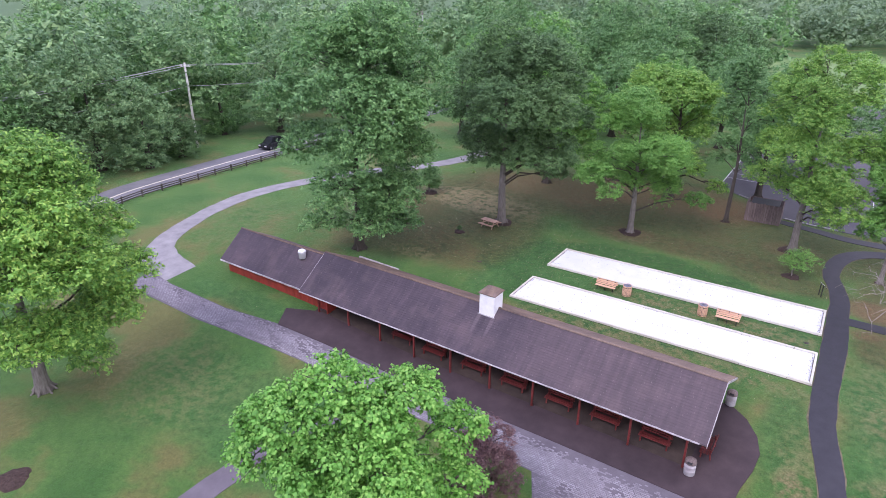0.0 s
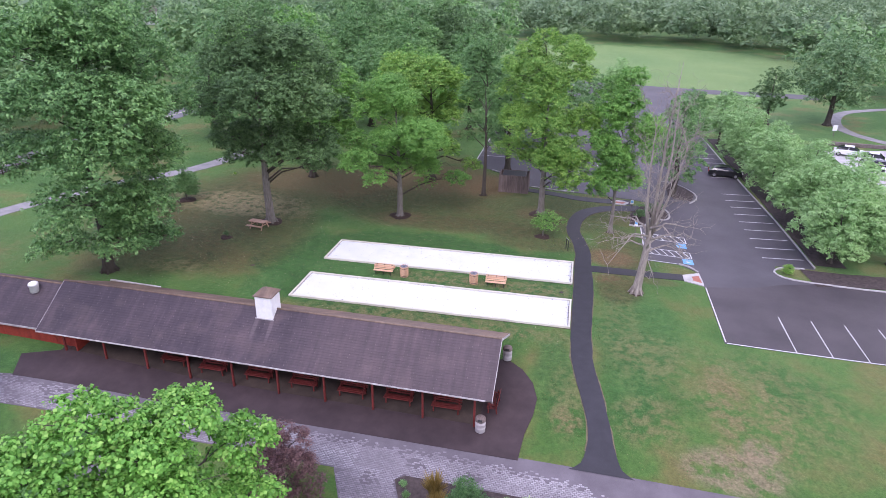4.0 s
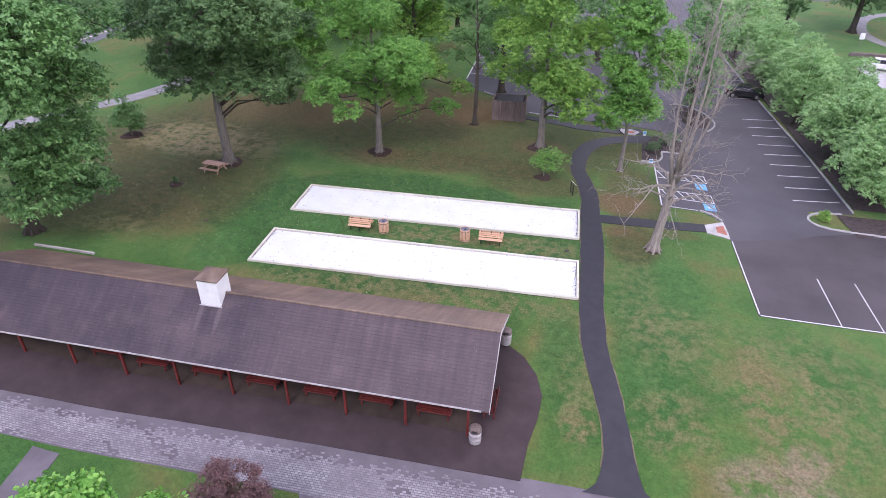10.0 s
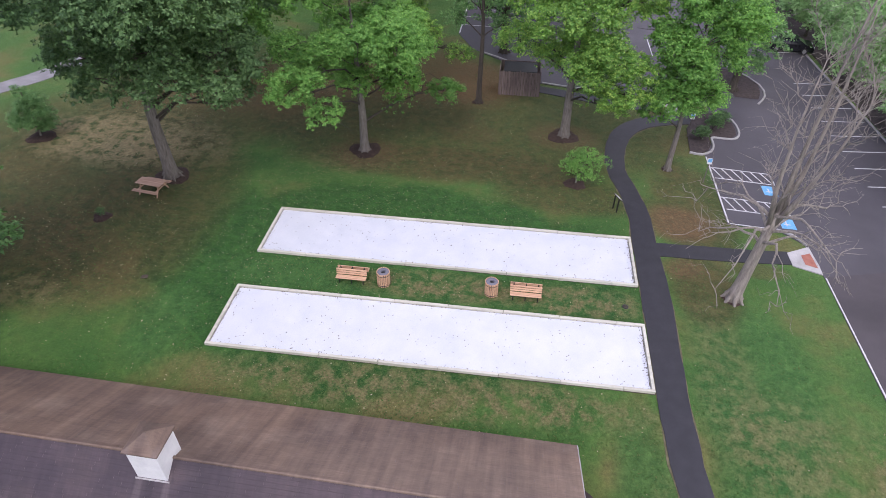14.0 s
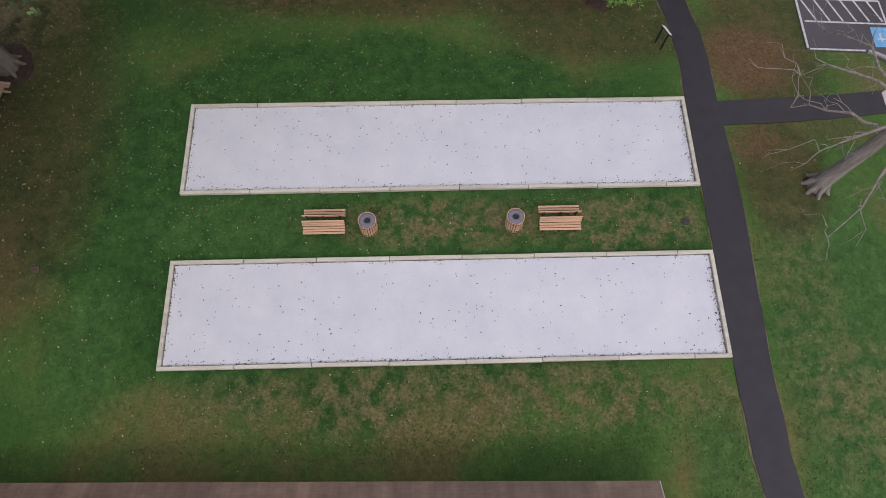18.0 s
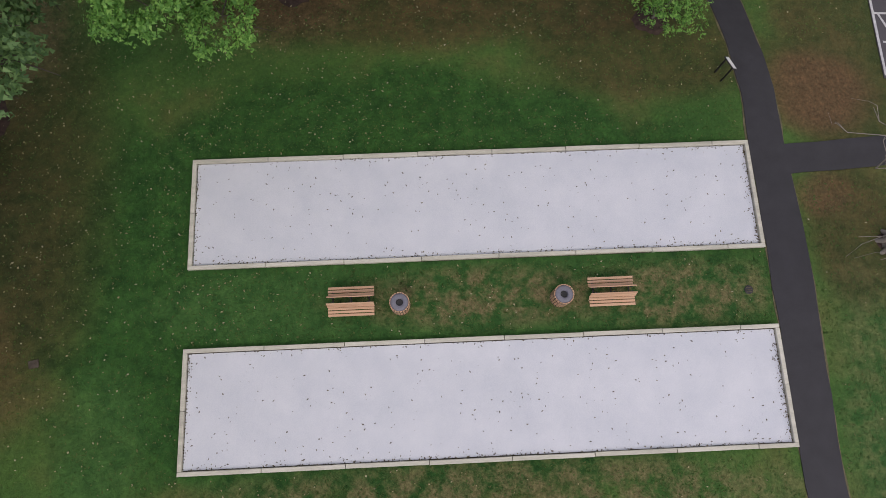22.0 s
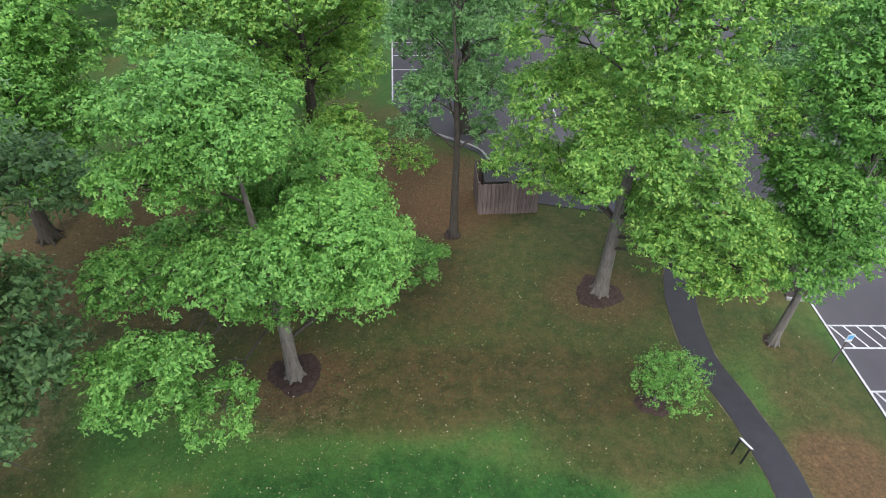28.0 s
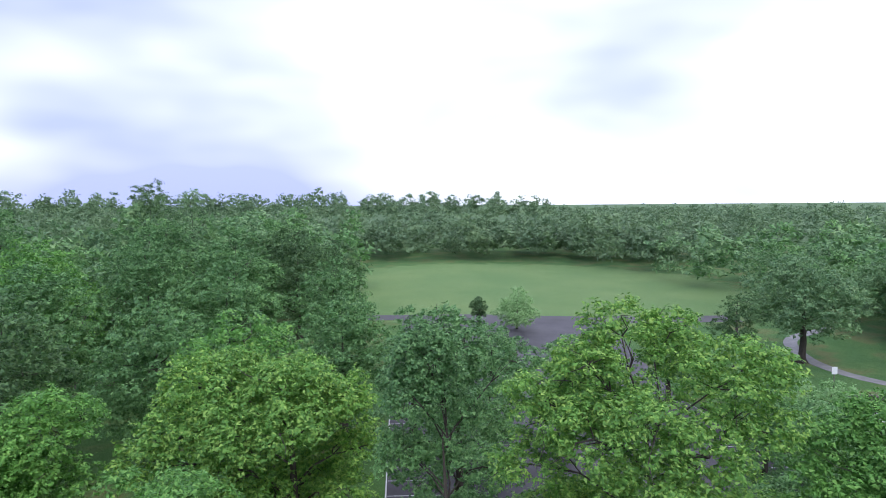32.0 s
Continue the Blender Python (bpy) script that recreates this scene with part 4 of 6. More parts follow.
shelter()
for i, (bx, dy) in enumerate(((-17.8, 3.3), (-15.4, 3.2), (-12.7, 3.25), (-10.1, 3.2), (-7.4, 3.2), (-4.9, 3.25), (-2.4, 3.2))):
    p = SHED @ Vector((bx, dy - 2.04, 0))
    bench_red(pose(p.x, p.y, terrain(p.x, p.y) + 0.052, 0, 0, -1.27), "dull red slatted bench standing on the dark floor under the shelter")
p = SHED @ Vector((-0.05, 1.85, 0))
bench_red(pose(p.x, p.y, terrain(p.x, p.y) + 0.045, 0, 0, -91), "red slatted bench at the shelter's open end", 1.3)


def barrel(m):
    root = thing("trash_barrel", m, "off-white metal drum with a brown domed lid beside a post", "trash bin", "drums by the shelter")
    root.scale = (0.88, 0.88, 0.74)
    part("drum", Geo().lathe([(0.27, 0.0), (0.285, 0.02), (0.285, 0.28), (0.295, 0.30), (0.285, 0.32), (0.285, 0.58), (0.295, 0.60), (0.285, 0.62), (0.285, 0.85)], 24), M["fascia"], root, smooth=True)
    lid = part("lid", Geo().lathe([(0.30, 0.85), (0.30, 0.92), (0.27, 1.05), (0.17, 1.13), (0.05, 1.16)], 24), M["old_board"], root, "brown domed lid", True)
    part("flap", Geo().box((0.0, -0.27, 1.0), (0.24, 0.03, 0.14), (-18, 0, 0), cut=0.01), M["black_metal"], lid)
    return root


for bx, by in ((-0.52, 0.18), (-0.02, 5.75)):
    p = SHED @ Vector((bx, by, 0))
    barrel(pose(p.x, p.y, terrain(p.x, p.y) + 0.045))

# ---- the two courts ----
def court(y0, name="bocce_court"):
    L, Wd = 18.3, 3.67
    root = thing(name, pose(0, y0, 0), "bocce court of pale fine stone framed by weathered boards", "bocce court", "bocce courts")
    part("playing_surface", Geo().box((L / 2, Wd / 2, 0.03), (L - 0.31, Wd - 0.31, 0.06), cut=0.005), M["court"], root, "nearly white crushed stone surface")
    side = part("surround", Geo().box((L / 2, Wd / 2, -0.02), (L, Wd, 0.08)), M["grime"], root, "dark grit along the boards")
    rng = random.Random(int(y0 * 10) + 3)
    for yy in (0.07, Wd - 0.07):
        x = 0.0
        while x < L - 0.05:
            w = min(2.44, L - x)
            part("board", Geo().box((x + w / 2, yy + rng.uniform(-0.008, 0.008), 0.07), (w - 0.02, 0.125, 0.17), (0, 0, rng.uniform(-0.15, 0.15)), cut=0.01), M["board"], root)
            x += w
    for xx in (0.07, L - 0.07):
        for j in range(2):
            w = (Wd - 0.26) / 2
            part("board", Geo().box((xx, 0.13 + w * (j + 0.5), 0.07), (0.125, w - 0.01, 0.17), cut=0.01), M["board"], root)
    # leaves and grit blown against the boards
    r = np.random.default_rng(int(y0 * 7) + 5)
    n = 1050
    px, py = r.uniform(0.15, L - 0.15, n), r.uniform(0.15, Wd - 0.15, n)
    edge = r.uniform(size=n) < 0.72
    py = np.where(edge, np.where(r.uniform(size=n) < 0.75, 0.13 + r.exponential(0.05, n), Wd - 0.13 - r.exponential(0.04, n)), py)
    px = np.where((r.uniform(size=n) < 0.3) & edge, np.where(r.uniform(size=n) < 0.65, L - 0.14 - r.exponential(0.06, n), 0.14 + r.exponential(0.04, n)), px)
    py = np.where((px < 0.3) | (px > L - 0.4), r.uniform(0.13, Wd - 0.13, n), py)
    c = np.stack([np.clip(px, 0.13, L - 0.13), np.clip(py, 0.13, Wd - 0.13), np.full(n, 0.068)], 1)
    a, s = r.uniform(0, 6.28, n), r.uniform(0.012, 0.042, n)
    u = np.stack([np.cos(a) * s, np.sin(a) * s, np.full(n, 0.008)], 1)
    v = np.stack([-np.sin(a) * s * 0.5, np.cos(a) * s * 0.5, r.uniform(-0.01, 0.014, n)], 1)
    tagged(part("leaf_litter", fast_mesh("leaf_litter", np.stack([c - u, c - v, c + u, c + v], 1).reshape(-1, 3), 4, M["litter_dark"]), None, root), kind="stuff")
    return root


court(0.0)
court(6.11)


def slat_bench(x, y, label):
    """Two slatted seats back to back on shared steel frames."""
    root = thing("park_bench", pose(x, y, 0.0), label, "bench", "slatted benches between the courts")
    root.scale = (0.94, 0.86, 0.82)
    w = 1.5
    for s in (-1, 1):
        for i in range(3):
            part("seat_slat", Geo().box((0, s * (0.25 + 0.116 * i), 0.43 + 0.006 * i), (w, 0.09, 0.04), cut=0.01), M["bench_wood"], root)
        for i in range(3):
            part("back_slat", Geo().box((0, s * (0.185 - 0.03 * i), 0.54 + 0.125 * i), (w + 0.02, 0.036, 0.10), (s * 14, 0, 0), cut=0.01), M["bench_wood"], root)
    for s in (-1, 0, 1):
        fx = s * (w / 2 - 0.16)
        fr = part("end_frame", Geo().box((fx, 0, 0.392), (0.05, 1.0, 0.03), cut=0.008), M["black_metal"], root, "black steel bracket")
        for k in (-1, 1):
            part("upright", Geo().box((fx, k * 0.125, 0.62), (0.045, 0.03, 0.46), (k * 14, 0, 0), cut=0.006), M["black_metal"], fr)
            part("leg", Geo().tube([(fx, k * 0.36, 0.39), (fx, k * 0.42, 0.0)], [0.024, 0.024], 8), M["black_metal"], fr)
    return root


slat_bench(5.12, 4.88, "orange-brown back-to-back slatted bench with black steel legs on the grass")
slat_bench(13.13, 4.86, "orange-brown back-to-back slatted bench with black steel legs near the walk")


def slat_bin(x, y):
    root = thing("litter_bin", pose(x, y, 0.0), "round litter bin clad in upright wooden slats with a black lid", "litter bin", "litter bins between the courts")
    root.scale = (1, 1, 0.9)
    part("liner", Geo().lathe([(0.25, 0.03), (0.26, 0.05), (0.26, 0.40)], 24), M["black_metal"], root, smooth=True)
    for i in range(22):
        a = 360 * i / 22
        part("slat", Geo().box((0.29 * math.cos(radians(a)), 0.29 * math.sin(radians(a)), 0.45), (0.03, 0.062, 0.84), (0, 0, a), cut=0.006), M["bench_wood"], root)
    lid = Geo()
    n = 28
    prof = [(0.272, 0.80), (0.272, 0.84), (0.25, 0.86), (0.125, 0.865), (0.11, 0.85), (0.11, 0.72)]
    vs = [(r * math.cos(2 * math.pi * j / n), r * math.sin(2 * math.pi * j / n), z) for r, z in prof for j in range(n)]
    lid.add(vs, [(i * n + j, i * n + (j + 1) % n, (i + 1) * n + (j + 1) % n, (i + 1) * n + j) for i in range(len(prof) - 1) for j in range(n)])
    part("lid", lid, M["lid"], root, "dark grey ring lid with a round opening", True)
    for z in (0.12, 0.74):
        part("hoop", Geo().lathe([(0.307, z - 0.015), (0.311, z - 0.015), (0.311, z + 0.015), (0.307, z + 0.015)], 24), M["black_metal"], root, smooth=True)
    return root


M["lid"] = mottled("grey_metal_lid", (0.13, 0.13, 0.16), (0.20, 0.20, 0.235), 6.0, 0.4, 0.1)
slat_bin(6.61, 4.73)
slat_bin(11.58, 4.77)


def picnic_table(x, y, rz):
    root = thing("picnic_table", at(x, y, rz), "weathered reddish wooden picnic table with fixed benches under a tree", "picnic table")
    root.scale = (0.86, 0.86, 0.82)
    for i in range(5):
        part("top_plank", Geo().box((0, -0.30 + 0.15 * i, 0.74), (1.75, 0.14, 0.04), cut=0.008), M["table_wood"], root)
    for s in (-1, 1):
        for j in range(2):
            part("seat_plank", Geo().box((0, s * (0.62 + 0.14 * j), 0.44), (1.75, 0.13, 0.04), cut=0.008), M["table_wood"], root)
    for x0 in (-0.62, 0.62):
        part("cross_beam", Geo().box((x0, 0, 0.40), (0.045, 1.56, 0.09), cut=0.008), M["table_wood"], root)
        part("top_batten", Geo().box((x0, 0, 0.685), (0.045, 0.70, 0.07), cut=0.008), M["table_wood"], root)
        for s in (-1, 1):
            part("leg", Geo().box((x0 + 0.05, s * 0.42, 0.35), (0.045, 0.09, 0.80), (s * 29, 0, 0), cut=0.008), M["table_wood"], root)
    return root


picnic_table(-7.1, 9.75, -8)


def notice(x, y, rz):
    root = thing("notice_stand", at(x, y, rz), "low black notice stand with a tilted white panel by the walk", "sign")
    root.scale = (0.85, 0.85, 0.85)
    for s in (-0.22, 0.22):
        part("post", Geo().box((s, 0, 0.48), (0.06, 0.06, 1.02), cut=0.008), M["black_metal"], root)
    panel = part("panel", Geo().box((0, -0.06, 0.98), (0.62, 0.04, 0.46), (-48, 0, 0), cut=0.01), M["black_metal"], root)
    part("sheet", Geo().box((0, -0.082, 1.0), (0.54, 0.012, 0.38), (-48, 0, 0)), M["white"], panel, "white printed sheet")
    return root


notice(17.72, 12.2, 115)

# ---- timber enclosure ----
def enclosure():
    x0, x1, y0, y1, h = 10.65, 13.45, 25.3, 27.3, 1.75
    root = thing("bin_enclosure", pose(0, 0, 0), "brown weathered board enclosure with a dark dumpster inside", "enclosure")
    n = 15
    rng = random.Random(8)
    for i in range(n):
        w = (x1 - x0) / n
        part("board", Geo().box((x0 + w * (i + 0.5), y0, h / 2 + rng.uniform(-0.02, 0.02)), (w - 0.02, 0.04, h), cut=0.008), M["old_board"], root)
        part("board", Geo().box((x0 + w * (i + 0.5), y1, h / 2), (w - 0.02, 0.04, h), cut=0.008), M["old_board"], root)
    for i in range(10):
        w = (y1 - y0 - 0.1) / 10
        for xx in (x0 - 0.03, x1 + 0.03):
            part("board", Geo().box((xx, y0 + 0.05 + w * (i + 0.5), h / 2), (0.04, w - 0.02, h), cut=0.008), M["old_board"], root)
    for xx in (x0, (x0 + x1) / 2, x1):
        part("post", Geo().box((xx, y0 + 0.08, h / 2 + 0.03), (0.1, 0.1, h + 0.06), cut=0.01), M["old_board"], root)
    part("rail", Geo().box(((x0 + x1) / 2, y0 + 0.07, 1.35), (x1 - x0, 0.05, 0.1), cut=0.01), M["old_board"], root)
    d = thing("dumpster", pose(12.05, 26.35, 0), "dark rusty steel dumpster standing inside the enclosure", "dumpster")
    part("body", Geo().box((0, 0, 0.86), (2.2, 1.3, 1.45), cut=0.05), M["grime"], d)
    part("lid", Geo().box((0, 0, 1.66), (2.3, 1.4, 0.1), (6, 0, 0), cut=0.03), M["black_metal"], d)


enclosure()

# ---- mulch rings and bed ----
def mulch_ring(x, y, r, label, sx=1.0):
    rng = np.random.default_rng(int(abs(x * 31 + y * 17)))
    n, rings = 28, ((0.0, 0.10), (0.45, 0.09), (0.8, 0.055), (1.0, 0.0), (1.05, -0.06))
    geo = Geo()
    vs = []
    wob = 1 + 0.10 * np.sin(np.arange(n) * 2 * math.pi * 3 / n + rng.uniform(0, 6)) + rng.normal(size=n) * 0.04
    for k, z in rings:
        for j in range(n):
            a = 2 * math.pi * j / n
            px, py = x + math.cos(a) * r * k * wob[j] * sx, y + math.sin(a) * r * k * wob[j]
            vs.append((px, py, terrain(px, py) + z + (rng.uniform(-0.015, 0.015) if 0 < k < 1 else 0)))
    fs = [(i * n + j, (i + 1) * n + j, (i + 1) * n + (j + 1) % n, i * n + (j + 1) % n) for i in range(len(rings) - 1) for j in range(n)]
    return tagged(part("mulch_ring", geo.add(vs, fs), M["mulch"]), label, "mulch", kind="structure")


for x, y, r in ((3.05, 16.4, 0.95), (15.1, 19.9, 0.95), (15.68, 14.5, 0.62), (-6.8, 11.4, 0.9), (-8.5, 7.1, 0.45), (-16.3, 13.9, 0.8), (21.15, 17.0, 0.34), (9.3, 23.9, 0.4), (22.55, 6.1, 0.45), (-11.5, -26.6, 0.75)):
    mulch_ring(x, y, r, "brown mulch ring round a stem on the lawn")

# ---- trees by the courts ----
tree(211, -12.9, -0.5, "tall dense oak with foliage hanging low behind the shelter", 18.0, 6.0, 2.2, "leaf_oak", "bark_dark", 0.34, 120000, 0.185, (0.6, 0.9, 1.0, 0.95, 0.5), broad=0.8, boughs=((1.7, 0.2, 16.2, 2.9), (-1.4, -1.2, 15.3, 2.5), (3.1, 3.4, 14.2, 2.3), (-2.4, -3.5, 12.6, 1.9), (1.4, -2.8, 12.7, 2.4), (3.9, -0.6, 12.1, 2.5), (3.9, 4.8, 11.5, 1.4), (-1.6, -2.8, 9.3, 2.1), (2.8, -2.2, 9.4, 2.4), (3.3, 2.3, 8.5, 2), (1, -2.4, 6.3, 2.2), (2.8, 0.5, 5.4, 2.1), (-1.5, -2, 3.4, 1.6), (2, -0.9, 3.3, 1.7), (2.2, 3.3, 2.2, 1.2)))
tree(12, -6.8, 11.3, "large dark-leaved oak with a bare lower trunk", 16.6, 5.6, 6.0, "leaf_dark", "bark", 0.34, 150000, 0.15, (0.6, 1.0, 0.95, 0.5), broad=0.8, boughs=((-1.0, -1.5, 6.6, 1.5), (1.2, 1.5, 6.8, 1.7), (2.6, -1.6, 6.9, 1.6), (-2.0, 1.6, 7.4, 1.6), (0.3, -0.2, 14.8, 2.6), (-1.6, -1.7, 13.4, 2.1), (2.3, 1.5, 13.9, 2.4), (4.0, 3.0, 12.1, 1.7), (-2.7, -1.8, 10.6, 1.9), (1.4, -2.8, 11.2, 2.5), (3.9, -0.6, 10.5, 2.4), (4.4, 4.4, 9.2, 1.5), (5.0, -1.9, 6.8, 0.9), (4.9, 0.6, 6.5, 0.9), (4.7, -0.9, 5.8, 0.7), (-2.3, -1, 7.8, 1.7), (1.5, -0.7, 8, 1.8), (4.1, 1.3, 7.3, 1.9), (4.2, 1.3, 5.4, 1.2)))
tree(13, 3.05, 16.3, "broad oak with bright green leaves and a mulched trunk", 12.4, 4.7, 4.0, "leaf_bright", "bark", 0.25, 165000, 0.102, (0.55, 1.0, 0.95, 0.45), broad=0.8, lean=(-0.3, 0.5), boughs=((-3.2, 1.0, 4.9, 1.4), (2.2, 0.6, 4.8, 1.3), (-1.4, 2.4, 5.2, 1.5), (-0.2, -0.8, 4.9, 1.0), (-1.2, 0.6, 10.6, 2), (-2.6, -0.9, 9.2, 1.2), (0.1, -1.1, 10.3, 1.1), (2.3, -1.5, 7.4, 1.9), (3.3, -0.3, 6.8, 1), (4.5, 2.6, 3.1, 1), (0.8, -2.6, 7.7, 1.1), (-0.8, -2.4, 7.3, 1.1), (-3.1, -2.1, 7, 1.1), (-2.5, -4.5, 5.8, 1.3), (-0.7, -4.4, 4.7, 1.0), (-1.4, -4, 6.3, 0.7), (0.5, 2.5, 5.8, 1.3)))
tree(14, 9.35, 23.8, "slender sparse tree with a thin forked trunk", 14.8, 2.7, 4.0, "leaf_oak", "bark_dark", 0.18, 32000, 0.13, (0.6, 1.0, 0.9, 0.5), broad=0.7, boughs=((-0.8, 0.5, 13.3, 1.4), (-1.3, -0.1, 12, 1.2), (0.9, 0.4, 11.4, 0.9), (-1.6, 0.3, 9.8, 1.1), (1.2, -0.5, 9.5, 1), (1.2, -0.2, 7.3, 1), (-1.3, -0.3, 7.3, 1), (-1.7, 0.1, 5.7, 0.8), (1.2, 0.1, 5.4, 0.7), (2.7, 1, 12.8, 0.9), (-0.1, 1.2, 14.3, 0.8)))
tree(15, 15.15, 19.9, "large maple with yellow-green upper leaves", 16.2, 5.2, 3.8, "leaf_yellow", "bark", 0.28, 165000, 0.112, (0.55, 0.9, 1.0, 0.55), broad=0.8, boughs=((2.5, -3.5, 4.7, 1.4), (0.8, -3.2, 5.4, 1.2), (3.2, -3.2, 6.0, 1.0), (2.1, -3.3, 3.9, 0.9), (-1.2, 1.8, 4.8, 1.4), (1.8, 1.0, 4.8, 1.5), (3.0, -0.4, 8.6, 1.6), (-2.8, 1.2, 8.4, 1.5), (0.6, -1.0, 5.2, 0.9), (-0.6, 0.9, 14.6, 1.3), (-2, -0.1, 14, 1.1), (1.3, 1.7, 14.5, 1), (2, -1.3, 13.9, 1.4), (-3, 1, 12.6, 1.3), (-2.1, -1.2, 12.2, 1.4), (-1, -2.1, 12.9, 1.2), (0.7, -2.2, 12, 1.2), (-3.3, 0.9, 10.7, 1.2), (2.5, -1.5, 12.4, 1), (-3.4, 1.9, 5.3, 1.4), (-0.8, -2.6, 10.9, 1.3), (0.7, -3, 10.7, 1), (-1.8, -1, 9, 1.3), (-1.3, -2.8, 8.1, 1.5), (0.5, -3.2, 8.7, 1.2), (1.4, -3.8, 7.1, 1.2), (0.2, -3.2, 6, 1.1), (2.4, -4.4, 6.5, 0.8)))
tree(16, 21.15, 16.9, "leaning tree with thin pale-green foliage", 12.0, 3.9, 2.9, "leaf_bright", "bark", 0.16, 76000, 0.125, (0.5, 1.0, 0.9, 0.4), broad=0.8, boughs=((-0.8, -0.5, 4.6, 1.2), (0.8, 0.2, 4.6, 1.3), (1.3, 1.2, 6.5, 1.5), (-0.4, 0.8, 6.2, 1.4), (2.0, 0.5, 8.5, 1.5), (-0.6, 2, 11.1, 1.5), (0.3, 1.9, 12.2, 1.2), (-1.4, 2.1, 9.5, 1), (-0.8, 0, 9.8, 1.2), (-1.1, -0.4, 7.5, 1.2), (-0.4, -1.1, 6.8, 1), (-1.5, 1.2, 7.6, 1), (-1.4, 0.4, 3.4, 0.8), (0.3, 0.5, 10.6, 1.3)))
tree(17, 3.15, 28.0, "spreading tree with yellow-green leaf tips", 13.0, 5.6, 5.0, "leaf_yellow", "bark_dark", 0.34, 84000, 0.138, (0.5, 1.0, 0.95, 0.5), broad=0.85, boughs=((-3.0, -1.5, 7.6, 1.4), (2.2, -1.0, 6.9, 1.2), (-0.6, -2.2, 7.3, 1.2), (0.5, 1.2, 6.8, 1.4), (-1.8, 0.6, 6.6, 1.3), (-3.4, -1, 11.5, 1.6), (-2.1, 1.2, 11.3, 1.5), (0, -1, 11.3, 1.6), (1.9, -0.1, 10.3, 1.7), (-3.9, -2.1, 9.9, 1.5), (-1.7, -2.9, 10.2, 1.5), (0.4, -2.8, 10.2, 1.3), (2.7, 0.1, 8.4, 1.2), (-5.3, -1.9, 8.7, 1.2), (1.3, -2.3, 4.4, 1.3), (2.7, -2.6, 3.9, 0.9), (4.5, -0.9, 2.1, 0.9), (-2.2, -2.8, 8.2, 1)))
tree(18, -8.4, 24.0, "wide green tree on the shaded lawn", 12.0, 5.6, 4.5, "leaf_bright", "bark_dark", 0.32, 72000, 0.138, (0.55, 1.0, 0.9, 0.4), broad=0.85, boughs=((2.1, 2.8, 10.1, 1.7), (2.6, 5, 9.7, 1.1), (1.9, 0.2, 9.8, 1.4), (2.5, 1.8, 8.1, 1.6), (2.3, -0.8, 7.8, 1.5), (0.1, 0.1, 8.8, 1.8), (-0.7, 0.7, 10.8, 1.6), (3.4, 0, 6.5, 1.3), (2.7, -1.8, 5, 1.6), (1.4, -2.1, 6.2, 1.6), (-0.5, -1.6, 7.9, 1.6)))
tree(19, 15.68, 14.5, "young sapling with a flat airy crown in a mulch ring", 2.45, 1.48, 0.75, "leaf_bright", "bark", 0.045, 3600, 0.098, (0.8, 1.0, 0.8, 0.35), shift=(0.45, -0.1), name="sapling", category="sapling")
tree(25, -16.18, 22.19, "tiny yellow-green sapling on the dry lawn", 1.0, 0.32, 0.2, "leaf_yellow", "bark", 0.015, 420, 0.07, (0.7, 1.0, 0.8, 0.4), name="sapling", category="sapling")
tree(20, -16.3, 13.9, "rounded young tree with olive leaves", 4.0, 1.35, 1.0, "leaf_oak", "bark", 0.07, 12350, 0.096, (0.95, 1.0, 0.75, 0.35), name="sapling", category="sapling")
tree(21, -8.5, 7.1, "tiny dark shrub in a small mulch ring", 1.15, 0.26, 0.68, "leaf_dark", "bark_dark", 0.02, 456, 0.056, name="shrub", category="shrub")
tree(22, -17.2, -22.4, "big light-green tree standing on the front lawn", 13.0, 6.2, 2.6, "leaf_yellow", "bark", 0.36, 95000, 0.175, (0.75, 1.0, 0.95, 0.5), broad=0.8, boughs=((0.2, 2, 11.4, 2), (0.6, -0.2, 11.7, 2), (1.2, 3.3, 10.1, 1.5), (2.5, 0.8, 9.2, 2.2), (1, 4.3, 7.5, 1.7), (1.4, 5.3, 4.8, 1.5), (3.2, 1.4, 6.5, 2.1), (2.9, -1, 6.8, 2.1), (2.3, 3.3, 3.4, 1.6), (2.9, 0.5, 3.2, 1.7), (2.8, -1.5, 3.5, 1.6), (1.4, 2.2, 0.4, 1.3), (0.6, -1.7, 7.9, 2.4), (0.6, -3.2, 4, 1.9)))
tree(23, 5.7, -21.8, "tree with large drooping heart-shaped bright green leaves", 8.3, 3.9, 3.0, "leaf_big", "bark", 0.24, 46000, 0.125, (0.9, 1.0, 0.9, 0.5), droop=0.9, broad=0.8, corners=4, boughs=((-0.7, -0.3, 7.8, 1.1), (0.9, 1.5, 7.1, 1.1), (0.8, -0.2, 6.9, 1.3), (-1.4, -2.1, 7.4, 1.1), (2, 2.6, 5.5, 1), (-0, -2, 6.1, 1.3), (1.6, -0.7, 5.7, 1.4), (2.5, 1.8, 4, 1.1), (-1.7, -2.7, 6.5, 0.9), (0.4, -1.6, 4.4, 1.3), (2.1, 0.3, 3.5, 1.1)), far_side=False)
tree(24, 6.85, -15.2, "purple-leaved shrub with fine twigs beside the brick walk", 2.9, 1.7, -1.45, "leaf_purple", "bark_dark", 0.06, 32500, 0.075, (0.8, 1.0, 0.95, 0.6), name="shrub", category="shrub")


